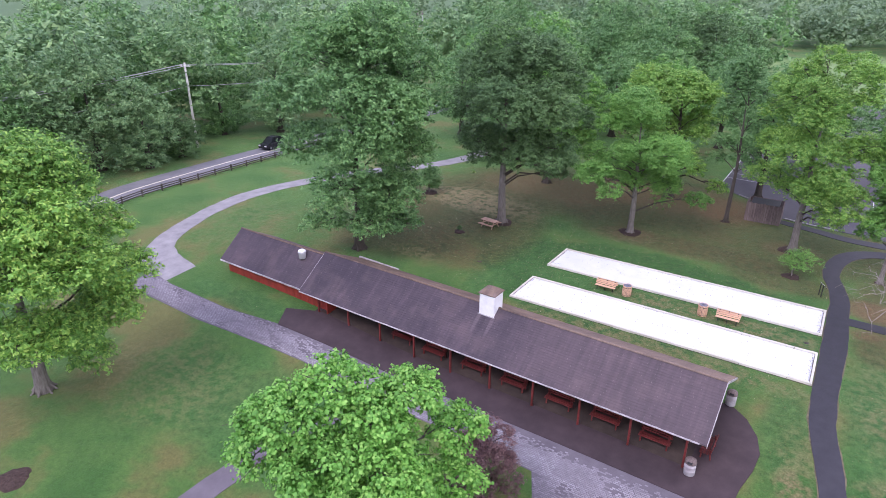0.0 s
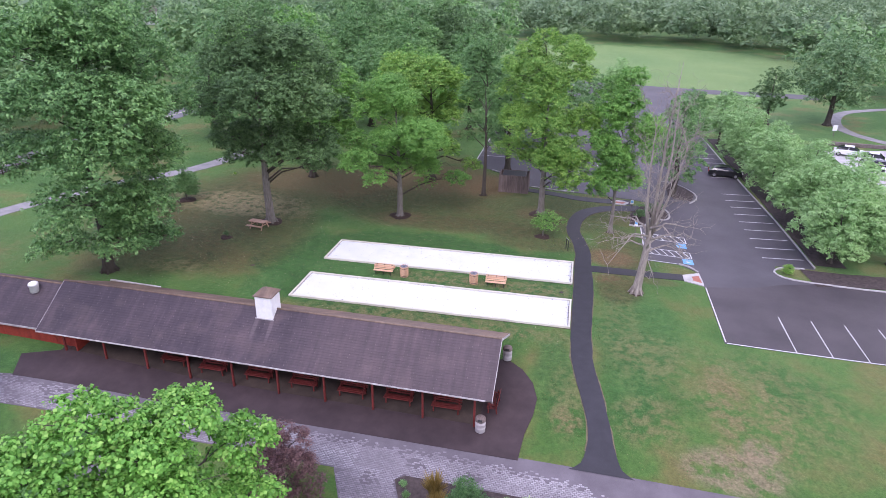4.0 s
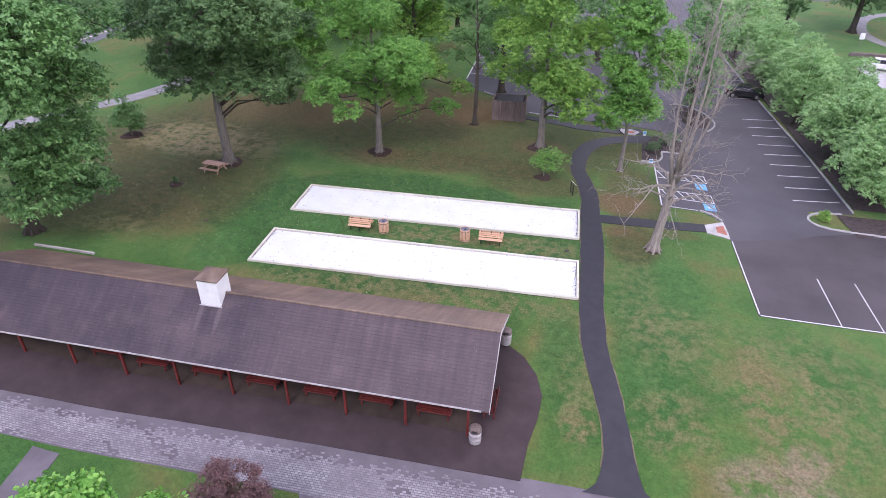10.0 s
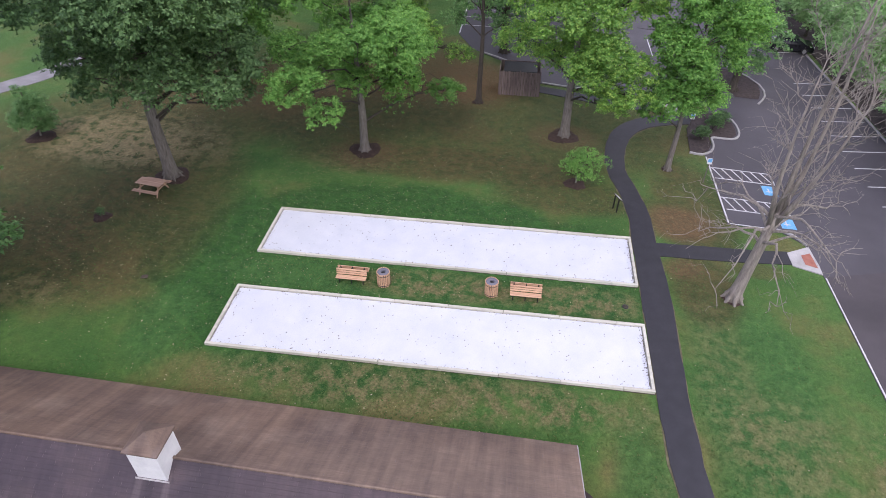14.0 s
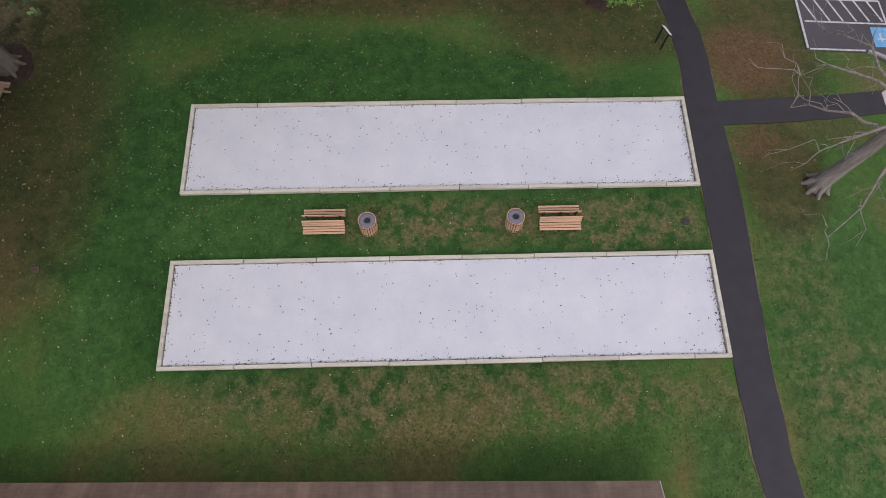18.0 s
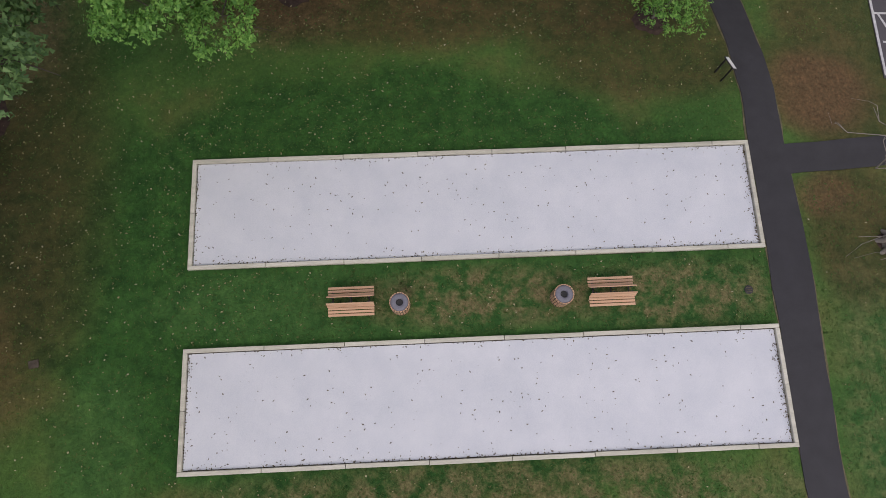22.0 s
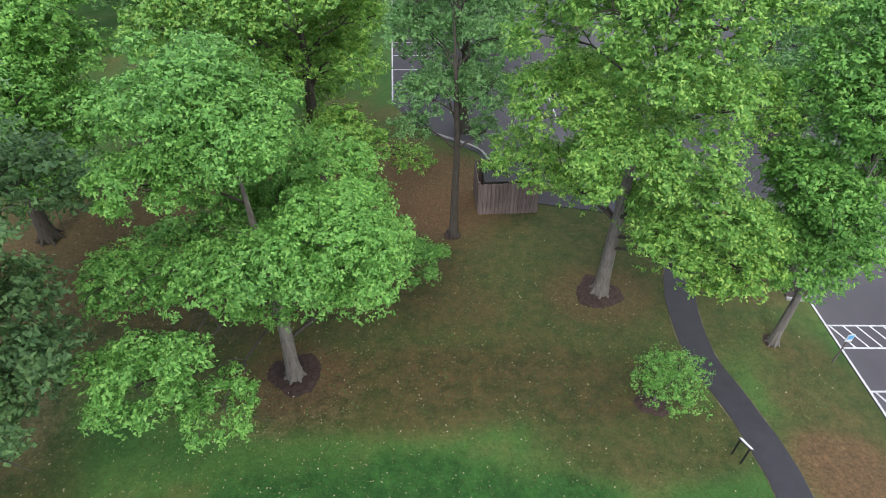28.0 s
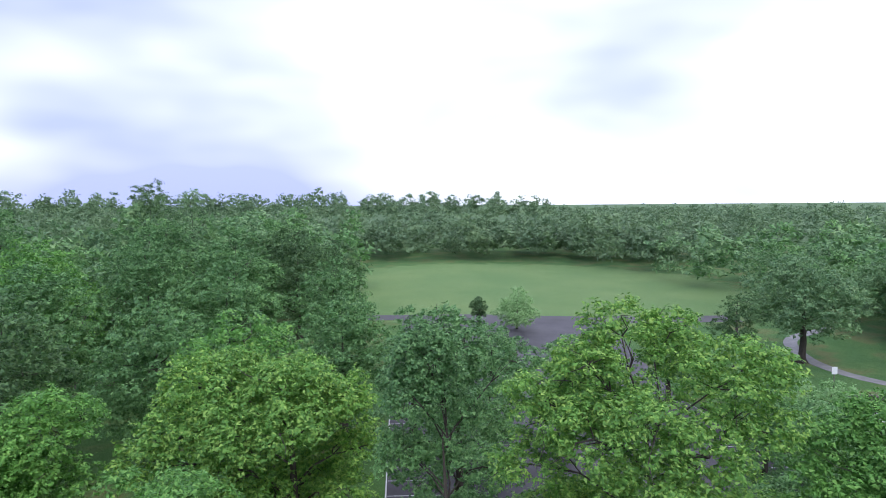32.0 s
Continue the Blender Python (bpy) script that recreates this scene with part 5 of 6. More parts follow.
def dead_tree(x, y):
    rng = np.random.default_rng(31)
    root = thing("dead_tree", at(x, y), "dead tree with bleached bark and bare tangled branches", "tree")
    geo = Geo()
    spine = [(0, 0, -0.15), (0.03, 0, 0.3), (0.12, 0.02, 1.5), (0.24, 0.05, 3.0), (0.34, 0.1, 4.4), (0.40, 0.12, 5.2)]
    geo.tube(spine, [0.42, 0.31, 0.25, 0.22, 0.18, 0.10], 12)
    for i in range(7):
        a = 2 * math.pi * i / 7 + 0.2
        o = np.array([math.cos(a), math.sin(a), 0])
        geo.tube([o * 0.2 + (0, 0, 0.45), o * 0.38 + (0, 0, 0.1), o * 0.58 + (0, 0, -0.1)], [0.13, 0.09, 0.04], 6, False)
    part("trunk", geo, M["bark_pale"], root, smooth=True)
    # upright stems above the fork, then boughs off trunk and stems
    stems = [[(0.36, 0.1, 4.6), (0.42, 0.2, 7.2), (0.5, 0.3, 10.4), (0.75, 0.2, 15.2)], [(0.38, 0.1, 4.4), (0.75, 0.2, 6.6), (0.95, 0.35, 9.6), (0.9, 0.4, 13.6)], [(0.3, 0.08, 4.0), (-0.1, -0.05, 6.0), (-0.25, -0.05, 8.6), (-0.3, -0.2, 12.0)], [(0.38, 0.1, 4.2), (0.75, -0.3, 5.8), (1.3, -0.4, 8.0), (1.7, -0.5, 10.6)]]
    for pts in stems:
        part("stem", Geo().tube(pts, [0.135, 0.095, 0.055, 0.012], 8), M["bark_pale"], root, smooth=True)
    # long bare boughs that sag outwards from the fork
    for i in range(11):
        a = i * 2.4 + rng.uniform(-0.3, 0.3)
        z, length = 3.0 + 0.17 * i, rng.uniform(2.6, 4.4)
        o = np.array([math.cos(a), math.sin(a), 0])
        s = np.array([0.26, 0.06, z])
        knee = s + o * length * 0.45 + (0, 0, rng.uniform(0.2, 0.7))
        b = s + o * length + (0, 0, rng.uniform(-0.9, 0.3))
        geo = Geo()
        first = limb(geo, rng, s, knee, 0.075, 0.045, 7, 0.25)
        ends = limb(geo, rng, knee, b, 0.045, 0.012, 6, 0.3)
        for q in (first[3], ends[1], ends[2], ends[3]):
            for _ in range(2):
                d = o * 0.7 + rng.normal(size=3) * 0.5
                e2 = limb(geo, rng, q, q + d * rng.uniform(0.5, 1.2), 0.018, 0.006, 4, 0.4)
                limb(geo, rng, e2[2], e2[2] + (d + rng.normal(size=3) * 0.5) * 0.5, 0.010, 0.004, 3, 0.5)
        part("branch", geo, M["bark_pale"], root)
    # steep thin branches up the stems
    for i in range(36):
        stem = np.array(stems[i % 4])
        z = min(4.6 + 8.6 * (i / 35) ** 1.1, stem[-1, 2] - 0.6)
        s = np.array([np.interp(z, stem[:, 2], stem[:, 0]), np.interp(z, stem[:, 2], stem[:, 1]), z])
        a = i * 2.4 + rng.uniform(-0.4, 0.4)
        d0 = np.array([math.cos(a), math.sin(a), rng.uniform(0.9, 2.0)])
        b = s + d0 * (2.0 - 0.10 * z) * rng.uniform(0.7, 1.2)
        geo = Geo()
        ends = limb(geo, rng, s, b, 0.048 - 0.0025 * z, 0.008, 6, 0.3)
        for q in (ends[1], ends[2], ends[3], (ends[2] + ends[3]) / 2):
            for _ in range(3):
                d = d0 / np.linalg.norm(d0) * 0.7 + rng.normal(size=3) * 0.45
                e2 = limb(geo, rng, q, q + d * rng.uniform(0.4, 1.0), 0.012, 0.005, 4, 0.4)
                limb(geo, rng, e2[2], e2[2] + (d + rng.normal(size=3) * 0.5) * 0.5, 0.008, 0.004, 3, 0.5)
        part("branch", geo, M["bark_pale"], root)


dead_tree(22.55, 6.1)

# ---- the row of trees beside the car park ----
ROW = [(38.6, 15.6, 6.6, 2.6), (40.4, 20.0, 7.2, 2.9), (38.2, 22.5, 6.4, 2.4), (39.6, 27.0, 7.4, 2.8), (38.0, 31.5, 6.8, 2.5), (39.0, 36.5, 7.0, 2.7), (37.6, 42.0, 7.2, 2.6), (38.2, 48.0, 7.6, 2.8), (37.2, 54.0, 7.4, 2.6), (42.5, 24.5, 7.0, 2.6), (43.0, 16.5, 6.0, 2.4)]
for i, (x, y, top, r) in enumerate(ROW):
    tree(40 + i, x - 0.9, y, "small feathery green tree in the strip beside the car park", top * 0.92, r * 1.2, 0.3, "leaf_pale", "bark_dark", 0.13, 23000, 0.128, (0.8, 1.0, 0.9, 0.45), broad=0.9, fine=0.75, group="row of trees by the car park")
MID = [(-22.0, 55.0, 14.0, 6.0, "leaf_oak"), (-33.0, 57.5, 14.0, 6.2, "leaf_bright"), (-8.5, 61.0, 13.5, 5.6, "leaf_oak"), (0.5, 68.0, 13.0, 5.0, "leaf_oak"), (28.6, 35.5, 9.0, 3.0, "leaf_oak"), (27.6, 29.2, 9.5, 2.8, "leaf_oak"), (10.6, 33.0, 13.2, 3.7, "leaf_oak"), (16.5, 61.0, 7.0, 3.0, "leaf_oak"), (33.0, 58.5, 6.0, 2.8, "leaf_oak"), (19.4, 94.5, 4.4, 1.5, "leaf_dark"), (55.2, 71.8, 13.0, 7.0, "leaf_wood"), (68.0, 64.0, 12.0, 6.0, "leaf_wood"), (76.0, 82.0, 12.0, 6.5, "leaf_wood"), (46.0, 70.0, 8.0, 3.0, "leaf_dark"), (-16.5, 31.0, 13.0, 5.0, "leaf_oak"), (-1.4, 40.0, 12.6, 5.2, "leaf_bright"), (-18.0, 43.0, 13.0, 5.2, "leaf_dark"), (-27.0, 37.0, 13.0, 5.0, "leaf_oak"), (3.0, 52.0, 11.5, 4.5, "leaf_oak"), (-10.0, 48.0, 12.5, 5.2, "leaf_oak"), (-2.0, 95.0, 13.5, 5.0, "leaf_dark"), (-41.0, 68.0, 16.0, 7.0, "leaf_oak"), (-29.5, 67.0, 15.4, 7.2, "leaf_bright"), (-19.0, 70.0, 15.6, 5.8, "leaf_oak"), (-11.0, 73.0, 16.4, 5.6, "leaf_oak"), (-6.0, 86.0, 16.6, 5.6, "leaf_dark"), (-46.5, 3.5, 10.5, 3.6, "leaf_wood"), (-53.0, 18.5, 11.0, 3.6, "leaf_oak"), (-49.0, -4.5, 9.5, 3.4, "leaf_wood"), (-48.0, 24.0, 13.0, 5.0, "leaf_wood"), (-50.0, 0.0, 15.0, 6.0, "leaf_wood"), (-52.0, -9.0, 14.0, 6.0, "leaf_oak"), (-47.4, 8.2, 5.9, 3.0, "leaf_dark"), (-33.0, -15.0, 6.0, 3.2, "leaf_dark"), (8.6, 46.0, 11.5, 3.3, "leaf_oak"), (13.8, 44.0, 10.5, 3.2, "leaf_oak"), (12.0, 52.0, 9.5, 3.4, "leaf_dark"), (20.0, 47.0, 9.0, 3.0, "leaf_oak"), (-27.5, 92.0, 22.0, 5.5, "leaf_dark"), (-22.5, 95.0, 21.0, 5.0, "leaf_wood"), (-46.0, 88.0, 18.0, 6.0, "leaf_oak"), (-22.0, 82.0, 17.0, 6.0, "leaf_oak")]
for i, (x, y, top, r, mat) in enumerate(MID):
    big = r > 3.4
    tree(60 + i, x, y, "leafy park tree standing farther off", top, r, 0.5 if x < -40 else 1.2 if not big else 2.2, mat, "bark_dark", 0.2 + 0.03 * r, 25000 if r > 5.5 else 20000 if big else 12000, 0.085 + 0.025 * r, (0.7, 1.0, 0.95, 0.5), broad=0.85, fine=0.36 if big else 0.55)

tree(98, 24.8, 92.0, "rounded soft green bush at the edge of the field", 6.2, 3.3, 0.1, "leaf_pale", "bark_dark", 0.12, 12000, 0.2, (0.9, 1.0, 0.8, 0.4), name="shrub", category="shrub")


# ---- woods ----
def woods():
    rng = np.random.default_rng(77)
    spots = []

    def fill(n, x0, x1, y0, y1, h0, h1, keep=lambda x, y: True):
        k = 0
        while k < n:
            x, y = rng.uniform(x0, x1), rng.uniform(y0, y1)
            k += 1
            # an open ride through the wood keeps the far house in sight
            t = (y + 34.0) / 160.0
            if abs(x - (17.0 - 112.0 * t)) < 3.0 and 0.5 < t < 1.6:
                continue
            if keep(x, y):
                spots.append((x, y, rng.uniform(h0 - 2.0, h1 + 1.0), rng.uniform(3.2, 7.2)))

    fill(75, -100, -46, -45, 60, 13, 18, lambda x, y: not (-50 < x and 9 < y < 24))
    fill(60, -70, -8, 76, 120, 13, 17)
    fill(70, -50, -3, 100, 210, 13, 16)
    fill(110, -10, 95, 191, 240, 11, 14.5, lambda x, y: y > 196 - max(0.0, x - 45) * 0.35)
    fill(95, 62, 110, 88, 215, 11, 15, lambda x, y: x > 71 - max(0.0, y - 141) * 0.2 + (4 if y < 110 else 0))
    fill(70, 70, 150, 25, 110, 10, 14, lambda x, y: x + y > 150)
    fill(170, -190, 190, 238, 340, 12, 16)
    fill(110, -190, -95, -40, 240, 14, 18)
    fill(80, 110, 220, 60, 240, 13, 17)
    tones = {"leaf_wood": [], "leaf_oak": [], "leaf_hazed": []}
    for x, y, h, r in spots:
        far = math.hypot(x - 8, y)
        near, z = far < 130, terrain(x, y)
        boughs = free_boughs(rng, 2.0, h, r, (0.7, 1.0, 0.9, 0.45), 12 if near else 9)
        cs, rs = bough_clumps(rng, boughs, 0.34 if near else 0.26)
        # trees beyond 170 units get the leaf colour with haze mixed in
        tone = "leaf_hazed" if far > 170 else rng.choice(["leaf_wood", "leaf_oak"], p=[0.55, 0.45])
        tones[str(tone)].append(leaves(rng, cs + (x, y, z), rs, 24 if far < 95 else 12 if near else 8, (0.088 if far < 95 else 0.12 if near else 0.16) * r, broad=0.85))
    for tone, quads in tones.items():
        tagged(part("woodland", fast_mesh("woodland", np.concatenate(quads), 3, M[tone]), None), "dense mixed woodland closing the view behind the park", "woods", kind="stuff")
    quads = []
    for ring in range(9):
        dist = 340 + ring * 65
        n = int(2 * math.pi * dist / 12)
        for i in range(n):
            a = 2 * math.pi * (i + rng.uniform(-0.4, 0.4)) / n
            if math.sin(a) < -0.55:
                continue
            d = dist + rng.uniform(-26, 26)
            x, y = 8 + d * math.cos(a), 10 + d * math.sin(a)
            # the wooded ridge stands higher towards the north and west
            rise = 12.0 * min(1.0, max(0.0, (math.degrees(a) - 73.0) / 5.0)) if dist < 480 and a < math.pi else 0.0
            h = rng.uniform(4.5, 9) + rise + (rng.uniform(0, 3.5) if rng.uniform() < 0.2 else 0.0)
            boughs = free_boughs(rng, 3.0 + 0.6 * rise, h + 3.0, 6.0, (1.0, 1.0, 0.85, 0.45), 9 if rise else 5)
            cs, rs = bough_clumps(rng, boughs, 0.2)
            quads.append(leaves(rng, cs + (x, y, terrain(x, y)), rs, 8 if rise else 5, 1.3 if rise else 1.5, broad=0.9))
    # horizon woods carry the same haze in their colour
    tagged(part("woodland", fast_mesh("woodland", np.concatenate(quads), 3, M["leaf_hazed"]), None), "distant wooded hills on the horizon", "woods", kind="stuff")


woods()

# ---- car park markings, kerbs, ramp ----
def line(x0, y0, x1, y1, w=0.07, mat="line_white", name="road_marking", lift=0.034):
    n = max(2, int(math.hypot(x1 - x0, y1 - y0) / 2))
    pts = [(x0 + (x1 - x0) * i / n, y0 + (y1 - y0) * i / n, w) for i in range(n + 1)]
    return tagged(strip(name, pts, M[mat], lift, 0.004, 1.5, 1), "worn white stall line on the car park", "road marking", kind="structure")


for i in range(17):
    y = 15.55 + 2.02 * i
    if 33.2 < y < 35.8:
        continue
    line(32.75 - 0.01 * i, y - 0.25, 35.9 - 0.025 * (y - 15), y + 0.15)
for i in range(7):
    line(31.4 + 1.95 * i, 5.3, 31.33 + 1.95 * i, 1.05, 0.05)
line(27.45, 1.0, 60, 1.0, 0.07)
line(27.42, 1.1, 27.46, 8.4, 0.07)
for i in range(9):
    line(6.7, 38.6 + 2.15 * i, 10.3, 38.45 + 2.15 * i)
for i in range(5):
    line(16.2 + 2.1 * i, 38.2, 16.2 + 2.1 * i, 34.2)
line(6.62, 36.6, 6.62, 58.0, 0.1)
# hatched aisles and blue panels of the accessible stalls
for y0 in (16.55, 13.4):
    y1 = y0 + 1.15
    line(23.85, y0, 27.25, y0 - 0.1)
    line(23.75, y1, 27.2, y1 - 0.1)
    line(27.23, y0 - 0.1, 27.2, y1 - 0.1)
    for k in range(6):
        line(23.9 + 0.55 * k, y1 - 0.02, 24.35 + 0.55 * k, y0 + 0.02, 0.07)
for x, y in ((26.75, 15.75), (26.85, 12.65)):
    ob = line(x - 0.38, y, x + 0.38, y, 0.95, "blue", lift=0.037)
    tagged(ob, "blue painted panel of an accessible parking stall")
    tagged(line(x - 0.2, y - 0.1, x + 0.15, y - 0.1, 0.07, lift=0.041), "white sign bars painted on a blue panel")
    tagged(line(x - 0.05, y + 0.2, x - 0.05, y - 0.25, 0.07, lift=0.042), "white sign bars painted on a blue panel")
line(23.75, 12.06, 26.0, 12.0)
line(23.68, 12.1, 23.8, 18.9, 0.09)


def kerb(pts, label, w=0.13, h=0.11):
    """A kerb of short stones following the ground."""
    root = thing("kerb", pose(0, 0, 0), label, "kerb", kind="structure")
    pl = catmull([(x, y, 0) for x, y in pts], 0.9)
    for a, b in zip(pl, pl[1:]):
        d = b[:2] - a[:2]
        n = float(np.hypot(*d))
        if n < 0.05:
            continue
        c = (a + b) / 2
        part("kerb_stone", Geo().box((c[0], c[1], terrain(c[0], c[1]) + h / 2 - 0.03), (n + 0.01, w, h + 0.06), (0, 0, math.degrees(math.atan2(d[1], d[0]))), cut=0.015), M["kerb"], root)
    return root


kerb([(62, 11.35), (50, 11.25), (40, 11.2), (36.6, 11.3), (34.0, 11.55), (33.05, 12.2), (33.1, 13.0), (33.9, 13.65), (35.4, 13.85)], "pale rounded kerb of a planted island in the car park")
kerb([(26.1, 11.95), (26.8, 11.6), (27.3, 10.85)], "pale kerb curving round the lawn corner")
kerb([(36.25, 14.3), (36.05, 24), (35.55, 34), (35.2, 45), (34.8, 57)], "long pale kerb along the tree strip")
kerb([(12.0, 28.0), (11.6, 30.2), (11.0, 31.2), (9.0, 32.6)], "pale kerb bending behind the timber enclosure")
kerb([(13.7, 27.6), (16.0, 27.1), (18.0, 26.9)], "short pale kerb beside the enclosure")
kerb([(29.0, 27.2), (29.8, 28.6), (29.9, 30.5), (28.8, 32.8), (27.4, 33.9), (26.6, 33.4)], "rounded pale kerb of a small tree island")
kerb([(22.85, 19.2), (23.55, 19.1), (24.25, 19.6), (24.55, 20.5), (24.6, 21.4), (25.2, 21.45), (26.0, 21.5), (26.45, 22.0), (26.62, 22.9), (26.5, 24.2), (25.6, 25.2)], "pale kerb winding round a planted corner of the car park")
tagged(drape("ground", [(22.9, 19.3), (23.5, 19.25), (24.1, 19.7), (24.4, 20.5), (24.45, 21.6), (25.9, 21.65), (26.3, 22.1), (26.45, 22.9), (26.35, 24.1), (25.4, 25.0), (24.2, 24.6), (23.2, 22.4)], M["bed"], 0.05, 1.0), "dark mulch of the planted corner by the walk", "mulch", kind="structure")
for i, (x, y, h) in enumerate(((23.9, 21.2, 0.75), (24.9, 22.6, 0.9), (25.6, 23.6, 0.7))):
    tree(110 + i, x, y, "low dense green shrub in the planted corner", h, 0.6, 0.1, "leaf_dark", "bark_dark", 0.03, 2600, 0.08, (0.9, 1.0, 0.8, 0.4), name="shrub", category="shrub", group="shrubs in the planted corner")
tagged(drape("pavement", [(21.5, 24.95), (21.75, 24.45), (22.75, 24.45), (23.2, 25.3), (22.6, 25.7), (21.7, 25.6)], M["concrete"], 0.055, 1.0), "pale concrete ramp at the end of the winding walk", "ramp", kind="structure")
tagged(drape("pavement", [(21.9, 24.75), (22.6, 24.75), (22.85, 25.25), (22.0, 25.25)], M["brick_red"], 0.061, 1.0), "red warning pad on the walk's end ramp", "ramp", kind="structure")
for x, y in ((23.05, 15.9), (23.05, 21.3)):
    post = thing("parking_sign", at(x, y), "small blue and white parking sign on a thin steel post", "sign", "signs at the accessible stalls")
    part("post", Geo().tube([(0, 0, -0.1), (0, 0, 1.62)], [0.028, 0.028], 8), M["fence_wood"], post)
    plate = part("plate", Geo().box((0, -0.035, 1.45), (0.26, 0.018, 0.38), cut=0.006), M["white"], post)
    part("panel", Geo().box((0, -0.047, 1.5), (0.22, 0.006, 0.22)), M["blue"], plate)
for pts in ([(35.2, 12.3, 3.0), (38, 12.6, 2.2), (44, 12.8, 2.4), (62, 13.0, 2.8)], [(28.4, 28.0, 1.6), (28.5, 30.5, 2.6), (27.8, 33.0, 1.6)], [(37.6, 14.8, 2.2), (37.6, 24, 2.6), (37.2, 40, 2.6), (36.6, 57, 2.4)]):
    tagged(strip("ground", pts, M["bed"], 0.05, 0.05), "dark mulch of a planted strip by the car park", "mulch", kind="structure")
ramp = tagged(drape("pavement", [(26.1, 9.05), (27.38, 8.6), (27.42, 9.3), (27.35, 10.75), (26.1, 10.05)], M["concrete"], 0.05, 1.0), "pale concrete kerb ramp beside the car park", "ramp", kind="structure")
tagged(drape("pavement", [(26.75, 9.25), (27.3, 9.05), (27.25, 10.2), (26.75, 9.95)], M["brick_red"], 0.056, 1.0), "worn red warning pad on the kerb ramp", "ramp", kind="structure")
tree(90, 33.9, 12.6, "low yellow-green tuft of grass in the island", 0.35, 0.5, -0.45, "leaf_yellow", "bark", 0.02, 1320, 0.09, name="shrub", category="shrub")


# ---- the flower bed in the brick plaza ----
tagged(drape("ground", [(11.05, -13.0), (11.45, -12.72), (15.0, -12.8), (17.6, -12.85), (18.3, -13.0), (18.35, -13.3), (17.9, -14.2), (16.9, -15.4), (16.3, -18.6), (12.3, -18.6), (11.65, -14.3)], M["bed"], 0.075, 1.0), "dark mulched flower bed set in the brick plaza", "bed", kind="structure")


def spray(seed, x, y, label, height, mat, blades=240, spread=0.5):
    """A tuft of arching blades."""
    rng = np.random.default_rng(seed)
    n = blades
    a, r = rng.uniform(0, 6.28, n), rng.uniform(0.1, 1.0, n) * spread
    h = height * rng.uniform(0.6, 1.1, n)
    o = np.stack([np.cos(a), np.sin(a), np.zeros(n)], 1)
    s = np.stack([-np.sin(a), np.cos(a), np.zeros(n)], 1) * 0.018
    base = o * r[:, None] * 0.25
    mid = o * r[:, None] * 0.6 + np.stack([0 * a, 0 * a, h * 0.65], 1)
    tip = o * r[:, None] * 1.2 + np.stack([0 * a, 0 * a, h], 1)
    q = np.concatenate([np.stack([base - s, base + s, mid + s, mid - s], 1), np.stack([mid - s, mid + s, tip + s * 0.3, tip - s * 0.3], 1)])
    root = thing("ornamental_grass", at(x, y, 0, 0.06), label, "grass")
    part("blades", fast_mesh("blades", q.reshape(-1, 3), 4, M[mat]), None, root)


spray(5, 13.0, -13.6, "tuft of dry golden ornamental grass in the bed", 1.1, "leaf_gold", 420, 0.55)
spray(6, 13.3, -14.2, "tuft of dry golden ornamental grass in the bed", 0.9, "leaf_gold", 360, 0.5)
spray(7, 17.0, -13.5, "small yellow-green grass tuft in the bed", 0.6, "leaf_yellow", 300, 0.4)
tree(91, 14.6, -14.8, "dark green weeping conifer in the flower bed", 1.15, 1.35, -1.45, "leaf_conifer", "bark_dark", 0.07, 20700, 0.10, (1.0, 0.9, 0.6, 0.25), name="conifer", category="conifer", droop=0.9, broad=0.35)
for i, (x, y) in enumerate(((11.5, -13.2), (11.75, -13.7), (12.0, -14.4), (16.1, -13.2), (17.6, -13.9), (16.8, -14.6))):
    tree(92 + i, x, y, "small low grey-green plant in the flower bed", terrain(x, y) + 0.3, 0.2, terrain(x, y) + 0.06, "leaf_oak", "bark", 0.012, 400, 0.05, name="plant", category="plant", group="low plants in the bed")


# ---- rail fences, utility pole and cables ----
def rail_fence(pts, label, rails=3, mat="black_metal", height=1.0):
    root = thing("rail_fence", pose(0, 0, 0), label, "fence")
    for i, (x, y) in enumerate(pts):
        z = terrain(x, y)
        part("post", Geo().box((x, y, z + height / 2), (0.11, 0.11, height + 0.1), cut=0.01), M[mat], root)
        if i:
            px, py = pts[i - 1]
            pz = terrain(px, py)
            for k in range(rails):
                h = height * (0.28 + 0.3 * k)
                part("rail", Geo().tube([(px, py, pz + h), (x, y, z + h)], [0.05, 0.05], 6), M[mat], root)
    return root


rail_fence([(-38.15 - 0.012 * i, -9.0 + 2.1 * i) for i in range(22)], "dark post and rail fence along the road", 3, "bark_dark", 0.68)
rail_fence([(-44.0 + 2.5 * i, 63.5 + 0.05 * i) for i in range(14)], "grey post and rail fence at the wood's edge", 3, "fence_wood", 1.0)
pole = thing("utility_pole", at(-50.0, 12.2), "tall bleached wooden utility pole beside the road", "utility pole")
part("shaft", Geo().tube([(0, 0, -0.2), (-0.05, 0, 5.5), (-0.1, 0, 10.1)], [0.16, 0.14, 0.11], 12), M["pole"], pole, smooth=True)
part("crossarm", Geo().box((-0.1, 0, 9.7), (1.5, 0.09, 0.1), (0, 0, 12), cut=0.01), M["pole"], pole)
for s in (-0.65, 0.0, 0.65):
    part("insulator", Geo().lathe([(0.04, 0), (0.06, 0.03), (0.04, 0.06), (0.05, 0.1), (0.02, 0.14)], 10, (-0.1 + s, 0.0, 9.75)), M["white"], pole, smooth=True)
ZP = terrain(-50.0, 12.2)
